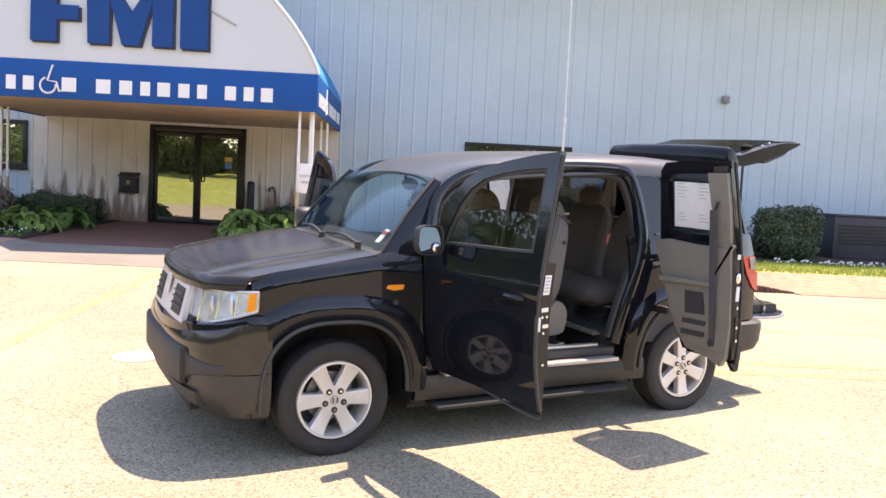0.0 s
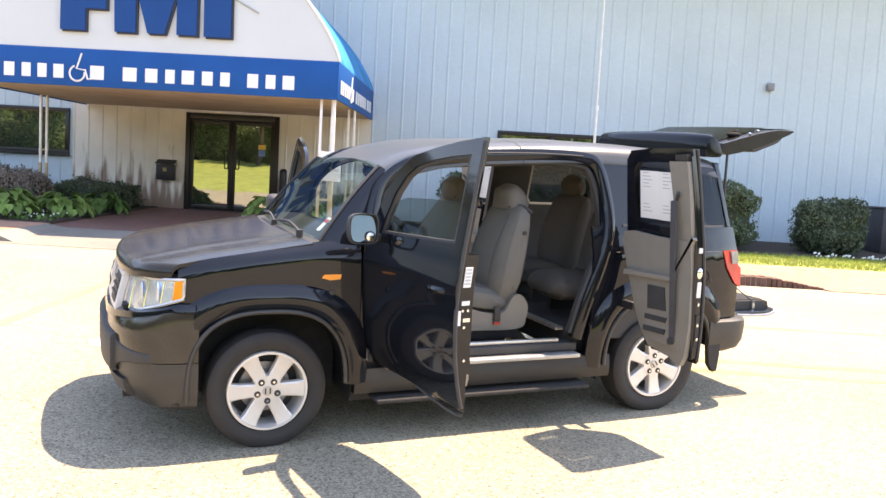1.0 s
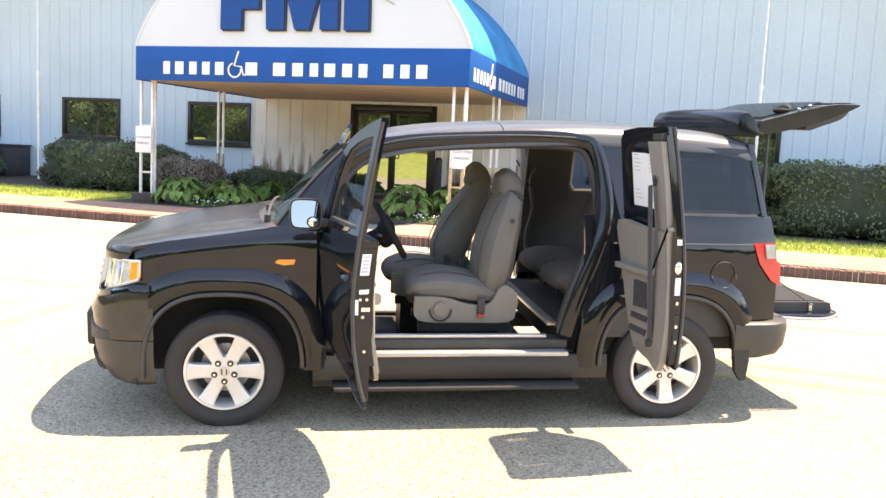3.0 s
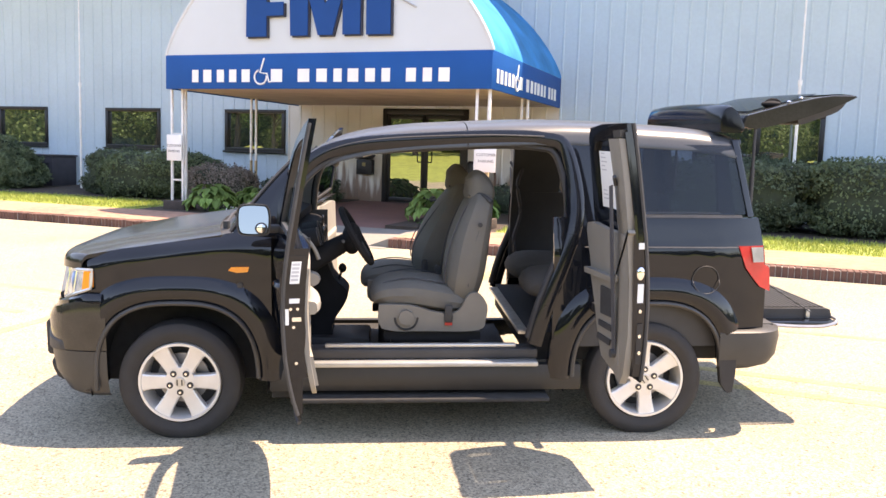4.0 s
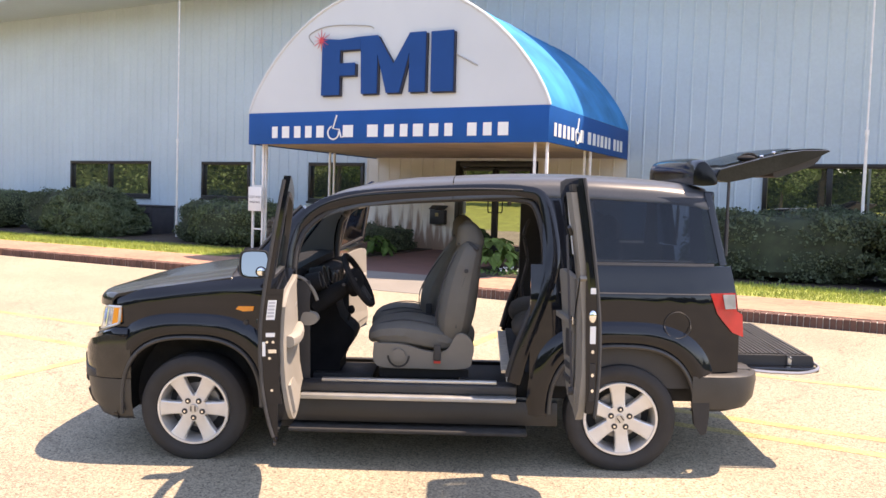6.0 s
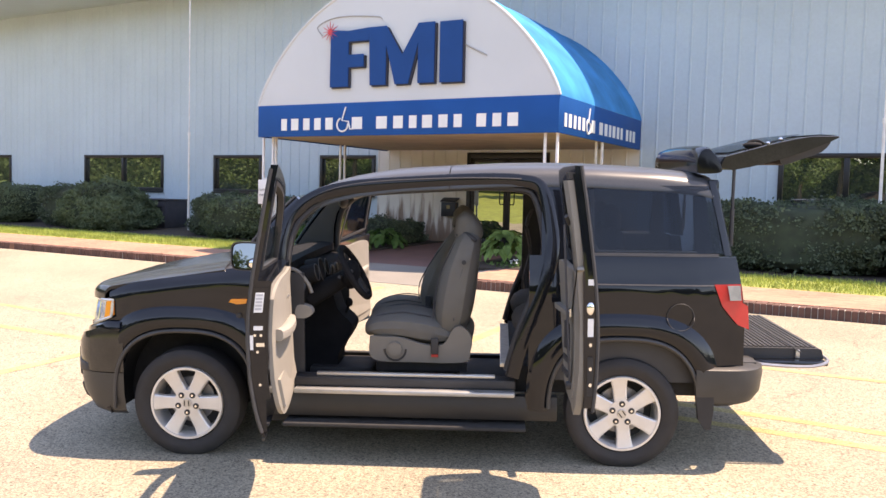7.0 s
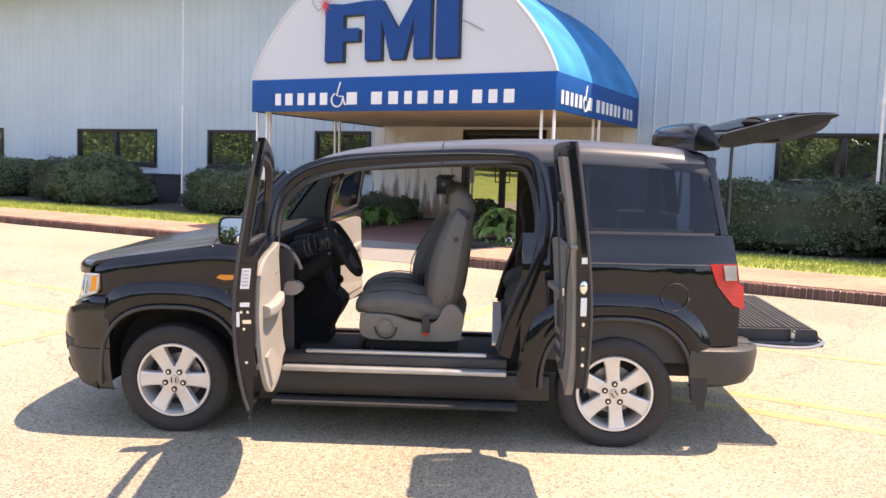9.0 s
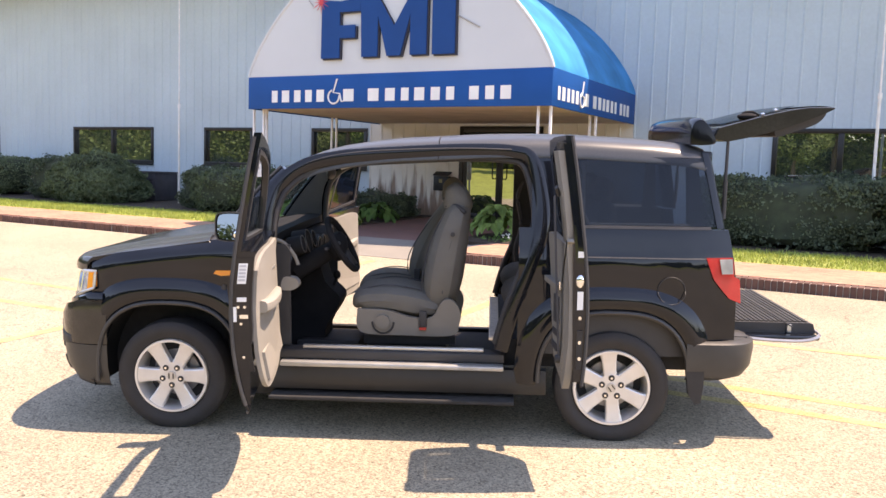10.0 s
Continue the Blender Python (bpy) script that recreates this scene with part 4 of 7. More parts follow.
hosta(-6.70, 13.95, 0.50, 0.46, HOSTA, 21, 130)
hosta(-6.2, 14.8, 0.55, 0.40, HOSTA, 22, 130)
hosta(-6.0, 15.9, 0.5, 0.34, HOSTA2, 23, 80)
hosta(-2.45, 14.35, 0.5, 0.55, HOSTA, 24, 120)
hosta(-1.9, 14.9, 0.42, 0.5, HOSTA, 25, 90)
hosta(-2.2, 15.9, 0.42, 0.4, HOSTA2, 26, 70)
fl = thing("bedding_flowers", "small white flowers at the edge of the bed", "flowers", kind="stuff")
bm = bmesh.new()
rng = random.Random(5)
for i in range(60):
    x, y = (rng.uniform(-6.5, -5.85), rng.uniform(13.6, 14.9)) if i < 40 else (rng.uniform(-2.3, -1.6), rng.uniform(13.6, 14.1))
    ball(bm, (x, y, walk_z(y) + 0.05 + rng.random() * 0.05), 0.013, n=6)
for i in range(70):
    x, y = rng.uniform(6.9, 9.2), rng.gauss(14.95, 0.06)
    ball(bm, (x, y, walk_z(y) + 0.03 + rng.random() * 0.06), 0.018, n=6)
part("blossom", bm, PETAL, fl)
bm = bmesh.new()
spots = []
for i in range(500):
    x, y = (rng.uniform(-6.55, -5.8), rng.uniform(13.5, 15.0)) if i < 330 else (rng.uniform(-2.4, -1.5), rng.uniform(13.5, 14.2))
    spots.append((Vector((x, y, walk_z(y) + rng.random() * 0.07)), Vector((0, 0, 1))))
leaves(bm, spots, 0.04, rng)
part("bedding_leaves", bm, HOSTA2, fl)

# grass blades on the lawn strips
bm_v, bm_f = [], []
rng = random.Random(8)
for x0, x1, cnt in ((-22, -7.9, 16000), (-1.0, 13, 17000)):
    for _ in range(cnt):
        x, y = rng.uniform(x0, x1), rng.uniform(13.3, 15.0)
        z = walk_z(y)
        a, hh = rng.uniform(0, 6.28), rng.uniform(0.03, 0.075)
        dx, dy = 0.008 * math.cos(a), 0.008 * math.sin(a)
        k = len(bm_v)
        bm_v += [(x - dx, y - dy, z), (x + dx, y + dy, z), (x + rng.gauss(0, 0.02), y + rng.gauss(0, 0.02), z + hh)]
        bm_f.append((k, k + 1, k + 2))
me = bpy.data.meshes.new("grass")
me.from_pydata(bm_v, [], bm_f)
me.materials.append(BLADE)
tagged(new("grass", me), "bright green mown grass blades", "grass", kind="stuff")


# trees across the road, seen in the glass
def tree(x, y, h, r, seed, material):
    rng = random.Random(seed)
    z = far_z(y)
    t = thing("tree", "broad leafy green tree on the far lawn", "tree", Matrix.Translation((x, y, z)), group="trees on the far lawn")
    bm = bmesh.new()
    top = Vector((rng.gauss(0, 0.3), rng.gauss(0, 0.3), h * 0.6))
    cyl(bm, (0, 0, -0.2), top, r * 0.07, 9, r * 0.03)
    blobs = []
    for i in range(9):
        a = i * 2.4 + rng.random()
        k = rng.uniform(0.35, 0.75)
        c = Vector((r * k * math.cos(a), r * k * math.sin(a), h * rng.uniform(0.42, 0.82)))
        cyl(bm, top * rng.uniform(0.5, 0.95), c, r * 0.025, 6, r * 0.008)
        blobs.append((c, r * rng.uniform(0.32, 0.5)))
    blobs.append((Vector((0, 0, h * 0.86)), r * 0.42))
    part("trunk", bm, BARK, t)
    spots = []
    for i in range(9000):
        c, q = rng.choice(blobs)
        n = Vector((rng.gauss(0, 1), rng.gauss(0, 1), rng.gauss(0, 0.8))).normalized()
        spots.append((c + n * q * rng.uniform(0.55, 1.05), n))
    bm = bmesh.new()
    leaves(bm, spots, 0.225 * h / 9, rng, shape=1.4)
    part("crown", bm, material, t, smooth=None)


def shrub(x, y, h, seed):
    rng = random.Random(seed)
    t = thing("thicket", "dense green thicket under the far trees", "bush", Matrix.Translation((x, y, far_z(y))), group="thickets under the far trees")
    bm = bmesh.new()
    for i in range(5):
        cyl(bm, (0, 0, -0.1), (rng.gauss(0, h * 0.3), rng.gauss(0, 0.4), h * 0.6), 0.06, 6, 0.02)
    part("stems", bm, BARK, t)
    spots = []
    for i in range(4000):
        n = Vector((rng.gauss(0, 1), rng.gauss(0, 1), rng.gauss(0, 1))).normalized()
        spots.append((Vector((n.x * h * 1.05, n.y * h * 0.6, h * 0.5 + n.z * h * 0.52)) * rng.uniform(0.7, 1.05), n))
    bm = bmesh.new()
    leaves(bm, spots, 0.24, rng, shape=1.4)
    part("foliage", bm, TREEL, t, smooth=None)


rng = random.Random(77)
for i in range(46):
    x = -150 + i * 5.3 + rng.uniform(-1.5, 1.5)
    y = (-56, -63, -72)[i % 3] + rng.uniform(-3, 3)
    h = (9, 13, 17)[i % 3] + rng.uniform(-1, 1.5)
    tree(x, y, h, h * 0.42, 100 + i, TREEL if i % 2 else TREELD)
for i in range(38):
    shrub(-145 + i * 6.0 + rng.uniform(-1, 1), -66 + rng.uniform(-5, 4), rng.uniform(3.2, 5.0), 300 + i)

# far woods closing the lot on three sides
rng = random.Random(91)
wv, wf = [], []
for k in range(170000):
    q = rng.random()
    if q < 0.48:
        x, y = rng.uniform(-190, 190), rng.uniform(-98, -84)
    elif q < 0.88:
        x, y = rng.uniform(-84, -72), rng.uniform(-90, 60)
    else:
        x, y = rng.uniform(95, 110), rng.uniform(-90, 60)
    top = (16 if -86 < x < -71 else 11) + 5 * noise.noise(Vector((x * 0.06, y * 0.06, 0))) + 3 * noise.noise(Vector((x * 0.21, y * 0.21, 3)))
    z = far_z(y) + top * rng.random() ** 0.8
    n = Vector((rng.gauss(0, 1), rng.gauss(0, 1), rng.gauss(0.4, 1))).normalized()
    a = n.cross(Vector((0.3, 0.2, 1))).normalized() * rng.uniform(0.14, 0.30)
    b = n.cross(a).normalized() * rng.uniform(0.14, 0.30)
    c, i = Vector((x, y, z)), len(wv)
    wv += [tuple(c - a), tuple(c - b), tuple(c + a), tuple(c + b)]
    wf.append((i, i + 1, i + 2, i + 3))
for ax_, x0, x1, fix, hi_ in (("x", -190, 190, -92, 11), ("y", -90, 60, -79, 16), ("y", -90, 60, 103, 11)):
    n_ = 160
    rowz = []
    for i in range(n_ + 1):
        q = x0 + (x1 - x0) * i / n_
        x, y = (q, fix) if ax_ == "x" else (fix, q)
        top = hi_ - 3.5 + 5 * noise.noise(Vector((x * 0.06, y * 0.06, 0))) + 3 * noise.noise(Vector((x * 0.21, y * 0.21, 3)))
        rowz.append((len(wv), len(wv) + 1))
        wv += [(x, y, far_z(y) - 1), (x, y, far_z(y) + top)]
    wf += [(a[0], b[0], b[1], a[1]) for a, b in zip(rowz, rowz[1:])]
me = bpy.data.meshes.new("woods")
me.from_pydata(wv, [], wf)
me.materials.append(TREEL)
tagged(new("woods", me), "dense green woods round the car park", "woods", kind="stuff")

# kerb of upright bricks
ks = [("kerb", -12.2, EL - 0.3), ("kerb", ER + 0.3, KE1)]
bmk = bmesh.new()
box(bmk, 0.004, 0.066, 0, 0.2, -0.16, 0.0, bev=0.005, seg=1)
brick_me = mesh_of(bmk, BRICK, "brick")
rng = random.Random(3)
for nm, x0, x1 in ks:
    k = thing("kerb", "kerb of upright dark red bricks", "kerb", kind="structure")
    part("mortar_bed", boxes((x0, min(x1, KE0), KY + 0.012, KY + 0.2, -0.1, KT - 0.012)), CONCRETE, k, smooth=None)
    for i in range(int((x1 - x0) / 0.07)):
        ob = new("brick", brick_me)
        ob.parent = k
        ob.location = (x0 + i * 0.07, KY + rng.gauss(0, 0.003), KT + rng.gauss(0, 0.003) - 0.12 * max(0.0, (x0 + i * 0.07 - KE0) / (KE1 - KE0)))
        ob.rotation_euler = (rng.gauss(0, 0.02), 0, rng.gauss(0, 0.02))
for x0, x1 in ((-60, -12.2),):
    bm = bmesh.new()
    for i in range(int((x1 - x0) / 0.21)):
        box(bm, x0 + i * 0.21 + 0.005, x0 + i * 0.21 + 0.205, KY, KY + 0.2, -0.1, KT)
    solid("kerb", bm, BRICK, "kerb of upright dark red bricks", "kerb", "structure", smooth=None)

# ---- the car ----
cu_ = Vector((0.9025, 0.4307, 0.4307 * SLOPE)).normalized()
cn_ = Vector((0, -SLOPE, 1)).normalized()
cv_ = cn_.cross(cu_)
CAR_M = Matrix(((cu_.x, cv_.x, cn_.x, -0.425), (cu_.y, cv_.y, cn_.y, 5.559), (cu_.z, cv_.z, cn_.z, SLOPE * 0.159), (0, 0, 0, 1)))
car = thing("car", "black boxy compact utility car, all doors and tailgate open", "car", CAR_M)

base_hw = table([(0.2, 0.80), (0.35, 0.845), (0.55, 0.855), (0.8, 0.85), (1.0, 0.842), (1.06, 0.838), (1.075, 0.830), (1.2, 0.802), (1.25, 0.788), (1.62, 0.70), (1.72, 0.66)])


def hw(u, w):
    """Half the body's width at a station u and a height w."""
    k = base_hw(w)
    if u < -0.2:
        k -= 0.55 * (-0.2 - u) ** 2
    if u > 2.9:
        k -= 0.45 * (u - 2.9) ** 2
    return k


def skin(us, lo, hi, nw, side, off=0.0, th=0.02, roll=0.0):
    bm = bmesh.new()
    n = len(us) - 1

    def f(s, t):
        u = us[round(s * n)]
        a, b = lo(u), hi(u)
        w = a + (b - a) * t
        r = roll * max(0.0, (w - (b - 0.07)) / 0.07) ** 2 if roll else 0
        if u > 3.0:
            u -= (u - 3.0) / 0.26 * 0.052 * (max(0.0, w - 0.85) / 0.38) ** 1.5
        return (u, side * (hw(u, w) + off - r), w)
    return sheet(bm, f, n, nw, (0, -side * th, 0))


def span(a, b, n):
    return [a + (b - a) * i / n for i in range(n + 1)]


HUB, WB = 0.315, 2.575
hood_z = table([(-0.76, 0.935), (-0.72, 0.960), (-0.66, 0.985), (-0.56, 1.012), (-0.3, 1.062), (0, 1.105), (0.3, 1.15), (0.62, 1.19)])
fend_hi = lambda u: hood_z(u) - 0.022
FLARE = [(0.0, -0.004), (0.10, 0.012), (0.22, 0.022), (0.36, 0.029), (0.50, 0.030), (0.64, 0.025), (0.78, 0.017), (0.90, 0.008), (1.0, -0.003)]


def arch_r(a, ru, rw, power):
    """The radius of a squarish wheel arch at the angle a."""
    return (abs(math.cos(a) / ru) ** power + abs(math.sin(a) / rw) ** power) ** (-1 / power)


arch = lambda c, r, floor: (lambda u: HUB + math.sqrt(max(r * r - (u - c) ** 2, 0.0)) if abs(u - c) < r - 0.005 else floor)
for sd in (-1, 1):
    part("fender", skin(span(-0.47, 0.50, 40), arch(0, 0.51, 0.42), fend_hi, 12, sd, roll=0.035), PAINT, car)
    part("quarter_panel", skin(span(2.03, 3.26, 44), arch(WB, 0.51, 0.45), lambda u: 1.228, 14, sd), PAINT, car)
    part("belt_moulding", skin(span(2.26, 3.13, 10), lambda u: 1.229, lambda u: 1.243, 1, sd, 0.006), CLAD, car)
    # pillar behind the rear door, window and rear pillar
    part("rear_door_pillar", skin(span(2.10, 2.345, 4), lambda u: 1.22, lambda u: 1.625, 6, sd, -0.002), PAINT, car)
    glass_end = lambda w: 3.147 - (w - 1.225) * 0.195
    bm = bmesh.new()

    def qw(s, t, sd=sd):
        w = 1.245 + 0.385 * t
        u = 2.345 + (glass_end(w) - 2.345) * s
        return (u, sd * (hw(u, w) - 0.004), w)
    sheet(bm, qw, 12, 8, (0, -sd * 0.006, 0))
    part("quarter_window", bm, TINT, car, "dark tinted rear side window")
    bm = bmesh.new()

    def dp(s, t, sd=sd):
        w = 1.235 + 0.42 * t
        u = glass_end(w) - 0.004 + 0.068 * s
        return (u, sd * (hw(u, w) + 0.002 - 0.10 * max(0, s - 0.5) ** 2 / 0.25), w)
    sheet(bm, dp, 10, 6, (0, -sd * 0.03, 0))
    part("rear_pillar", bm, PAINT, car)
    # wheel arch flares: a squarish proud band with a rolled lip
    for c, a0, a1 in ((0.0, 2, 186), (WB, 14, 178)):
        bm = bmesh.new()

        def ringf(s, t, c=c, a0=a0, a1=a1, sd=sd):
            a = radians(a0 + (a1 - a0) * s)
            r0, r1 = arch_r(a, 0.425, 0.442, 2.7), arch_r(a, 0.560, 0.592, 2.9)
            k, out = FLARE[round(t * (len(FLARE) - 1))]
            r = r0 + (r1 - r0) * k
            u, w = c + r * math.cos(a), max(HUB + r * math.sin(a), 0.27)
            return (u, sd * (min(hw(u, max(w, 0.4)), 0.86) + out), w)
        sheet(bm, ringf, 56, len(FLARE) - 1, (0, -sd * 0.05, 0))
        part("wheel_arch_flare", bm, PAINT, car, "black painted wheel arch flare", smooth=32)
        bm = bmesh.new()
        lip = [(c + (arch_r(radians(g), 0.425, 0.442, 2.7) + 0.002) * math.cos(radians(g)), sd * (min(hw(c, 0.7), 0.86) + 0.012), max(HUB + (arch_r(radians(g), 0.425, 0.442, 2.7) + 0.002) * math.sin(radians(g)), 0.27)) for g in np.linspace(a0 + 2, a1 - 2, 44)]
        tube(bm, lip, 0.013, 8, up=(0, 1, 0))
        part("arch_lip", bm, CLAD, car)
        bm = bmesh.new()
        sheet(bm, lambda s, t, c=c, sd=sd, q=(-9 if c == 0 else 30): (c + 0.47 * math.cos(radians(q + (189 - q) * s)), sd * (0.84 - 0.34 * t), HUB + 0.47 * math.sin(radians(q + (189 - q) * s))), 28, 2, (0, 0, 0.01))
        part("wheel_well", bm, WELL, car)
    # sill, step strip and running board
    low = 0.0 if sd < 0 else -0.13
    bm = bmesh.new()
    sheet(bm, lambda s, t, sd=sd, low=low: (0.485 + 1.715 * s, sd * (0.842 + 0.014 * math.sin(math.pi * min(1, t * 0.9 + 0.12))), 0.265 + low * 0.8 + (0.14 + low * 0.2) * t), 14, 6, (0, -sd * 0.06, 0))
    part("sill_cladding", bm, SILL, car)
    part("running_board", boxes((0.60, 2.02, min(sd * 0.74, sd * 0.92), max(sd * 0.74, sd * 0.92), 0.215 + low * 0.4, 0.24 + low * 0.4), bev=0.010), CARPET, car)
    if sd < 0:
        part("step_strip", boxes((0.66, 1.955, -0.885, -0.80, 0.406, 0.434), bev=0.008), ALUSTEP, car, "brushed aluminium step strip")
        part("door_sill", boxes((0.55, 1.96, -0.825, -0.70, 0.436, 0.492), bev=0.012), TRIMD, car)
        part("scuff_plate", boxes((0.78, 1.84, -0.80, -0.765, 0.493, 0.515), bev=0.006), SILVER, car, "pale polished scuff plate")
        part("sill_inner", boxes((0.55, 1.90, -0.76, -0.70, 0.25, 0.436)), TRIMD, car, smooth=None)
    # opening frame with its rubber seal
    fr = [(0.53, 0.80, 0.48), (0.545, 0.80, 0.85), (0.562, 0.79, 1.12), (0.575, 0.765, 1.28), (0.61, 0.735, 1.405), (0.66, 0.715, 1.472), (0.73, 0.70, 1.53), (0.83, 0.688, 1.576), (0.97, 0.68, 1.606), (1.12, 0.674, 1.622), (1.35, 0.668, 1.637), (1.7, 0.665, 1.655), (1.98, 0.668, 1.65), (2.10, 0.68, 1.60), (2.16, 0.74, 1.36), (2.15, 0.79, 1.18), (2.09, 0.815, 0.98), (2.0, 0.825, 0.74), (1.94, 0.825, 0.52)]
    pth = smooth_path([(u, sd * v, w) for u, v, w in fr], 6)
    bm = bmesh.new()
    sweep(bm, pth, ring2d(0.042, 0.036, 12, 0.6), up=(0, sd, 0))
    part("opening_frame", bm, JAMB, car)
    cx, cz = 1.32, 1.0
    bm = bmesh.new()
    sweep(bm, [(cx + (p.x - cx) * 0.945, p.y - sd * 0.02, cz + (p.z - cz) * 0.93) for p in pth], ring2d(0.02, 0.03, 10, 0.8), up=(0, sd, 0))
    part("door_seal", bm, TRIMD, car)
    bm = bmesh.new()
    tube(bm, smooth_path([(0.98, sd * 0.635, 1.545), (1.15, sd * 0.632, 1.585), (1.4, sd * 0.628, 1.602), (1.7, sd * 0.626, 1.608), (2.02, sd * 0.63, 1.60)], 5), 0.012, 8)
    part("headliner_edge", bm, HEADL, car)
    for q in (0.018, 0.040):
        bm = bmesh.new()
        tube(bm, smooth_path([(0.62, sd * (0.757 - q * 0.4), 1.44 - q), (0.69, sd * (0.742 - q * 0.4), 1.535 - q), (0.78, sd * (0.73 - q * 0.4), 1.585 - q), (0.93, sd * (0.72 - q * 0.4), 1.632 - q), (1.1, sd * (0.713 - q * 0.4), 1.658 - q), (1.35, sd * (0.71 - q * 0.4), 1.675 - q), (1.7, sd * (0.708 - q * 0.4), 1.686 - q), (1.98, sd * (0.71 - q * 0.4), 1.682 - q)], 5), 0.005, 6)
        part("roof_channel", bm, TRIMD, car)
    # inside walls
    for nm, u0, u1, a, b in (("side_trim", 2.12, 3.15, 0.5, 1.24), ("side_trim", 2.12, 2.38, 1.241, 1.62), ("side_trim", 2.98, 3.10, 1.241, 1.62)):
        part(nm, skin(span(u0, u1, 8), lambda u, a=a: a, lambda u, b=b: b, 5, sd, -0.045, 0.03), TRIMD, car)
    bm = bmesh.new()
    ledge = [(2.385, 1.60), (2.385, 1.30), (2.43, 1.235), (2.99, 1.235)]
    tube(bm, [(u, sd * (hw(u, w) - 0.05), w) for u, w in ledge], 0.022, 8, up=(0, 1, 0))
    part("window_ledge", bm, HEADL, car)
    bm = bmesh.new()
    tube(bm, [(2.885 + 0.076 * math.cos(t), sd * (hw(2.885, 0.9) + (0.024 if math.sin(t) < -0.2 else 0.006)), 0.89 + 0.076 * math.sin(t)) for t in np.linspace(0, 2 * math.pi, 28, endpoint=False)], 0.0025, 6, closed=True, up=(0, 1, 0))
    if sd < 0:
        part("fuel_flap_joint", bm, TRIMD, car)
    else:
        bm.free()
    part("belt_crease", skin(span(2.20, 3.10, 12), lambda u: 1.066, lambda u: 1.072, 1, sd, 0.006, 0.01), CLAD, car)
    # mud flaps and lamps
    bm = bmesh.new()
    slab(bm, [(2.975, 0.56), (3.08, 0.56), (3.083, 0.36), (3.07, 0.25), (3.04, 0.243), (3.00, 0.30), (2.985, 0.42)], lambda a, b, sd=sd: (a, sd * 0.835, b), 0.04, (0, sd, 0))
    part("mud_flap", bm, RUBBER, car)
    tail = [(3.075, 1.075), (3.23, 1.075), (3.24, 0.97), (3.275, 0.95), (3.285, 0.815), (3.215, 0.845), (3.165, 0.90), (3.12, 0.955)]
    bm = bmesh.new()
    tf = lambda a, b, sd=sd: (a, sd * (hw(a, b) + 0.012), b)
    slab(bm, tail, tf, 0.09, (0, -sd, 0))
    lamp = part("tail_lamp", bm, REDLENS, car, "red tail lamp with a clear corner")
    bm = bmesh.new()
    slab(bm, [(3.15, 1.068), (3.225, 1.068), (3.232, 0.985), (3.165, 0.985)], lambda a, b, sd=sd: (a, sd * (hw(a, b) + 0.018), b), 0.03, (0, -sd, 0))
    part("reverse_lens", bm, CLEARL, lamp)
    bm = bmesh.new()
    slab(bm, [(0.275, 0.935), (0.29, 0.952), (0.385, 0.953), (0.378, 0.927), (0.32, 0.922)], lambda a, b, sd=sd: (a, sd * (hw(a, b) + 0.010), b), 0.03, (0, -sd, 0))
    part("side_marker", bm, AMBER, car, "amber side marker lamp")
    bm = bmesh.new()
    cyl(bm, (0.335, sd * 0.83, 0.855), (0.335, sd * 0.856, 0.855), 0.016, 14)
    bd = part("fender_badge", bm, TRIMD, car)
    bm = bmesh.new()
    cyl(bm, (0.335, sd * 0.856, 0.855), (0.335, sd * 0.858, 0.855), 0.007, 10)
    part("badge_centre", bm, CLAD, bd)
    # headlamp
    bm = bmesh.new()

    def hl(s, t, sd=sd):
        a = radians(83 - 58 * s)
        c, q = max(math.cos(a), 0) ** 0.95, math.sin(a) ** 0.8
        uf = -0.75 + 0.05 * t
        w0 = 0.832 - 0.135 * s
        w = w0 + (0.930 - 0.014 * s - w0) * t
        return (-0.40 - (-0.40 - uf) * c, sd * (0.838 - 0.012 * t) * q, w)
    sheet(bm, lambda s, t: hl(0.14 + 0.86 * s, t), 14, 5, (0.05, -sd * 0.03, 0))
    hlp = part("headlamp", bm, LAMPIN, car, "clear headlamp with an amber corner")
    bm = bmesh.new()
    sheet(bm, lambda s, t: Vector(hl(0.14 * s, 0.06 + 0.88 * t)) + Vector((-0.002, sd * 0.004, 0)), 4, 4, (0.03, -sd * 0.04, 0))
    part("amber_corner", bm, AMBER, hlp)
    bm = bmesh.new()
    rim = [hl(s, 0) for s in np.linspace(0, 1, 16)] + [hl(1, t) for t in np.linspace(0.2, 1, 4)] + [hl(s, 1) for s in np.linspace(0.95, 0, 16)] + [hl(0, t) for t in np.linspace(0.8, 0.2, 3)]
    tube(bm, rim, 0.009, 6, closed=True)
    part("lamp_rim", bm, SILVER, hlp)
    for s in (0.42, 0.7):
        bm = bmesh.new()
        p = Vector(hl(s, 0.5)) + Vector((0.012, -sd * 0.012, 0))
        ball(bm, p, 0.066, 0.16, 0.9, 1.0, 10)
        part("lamp_reflector", bm, LAMPIN, hlp, smooth=None)
    for s in (0.30, 0.56, 0.84):
        bm = bmesh.new()
        tube(bm, [Vector(hl(s, t)) + Vector((-0.004, sd * 0.004, 0)) for t in np.linspace(0.08, 0.92, 6)], 0.004, 5)
        part("lens_rib", bm, CHROME, hlp)


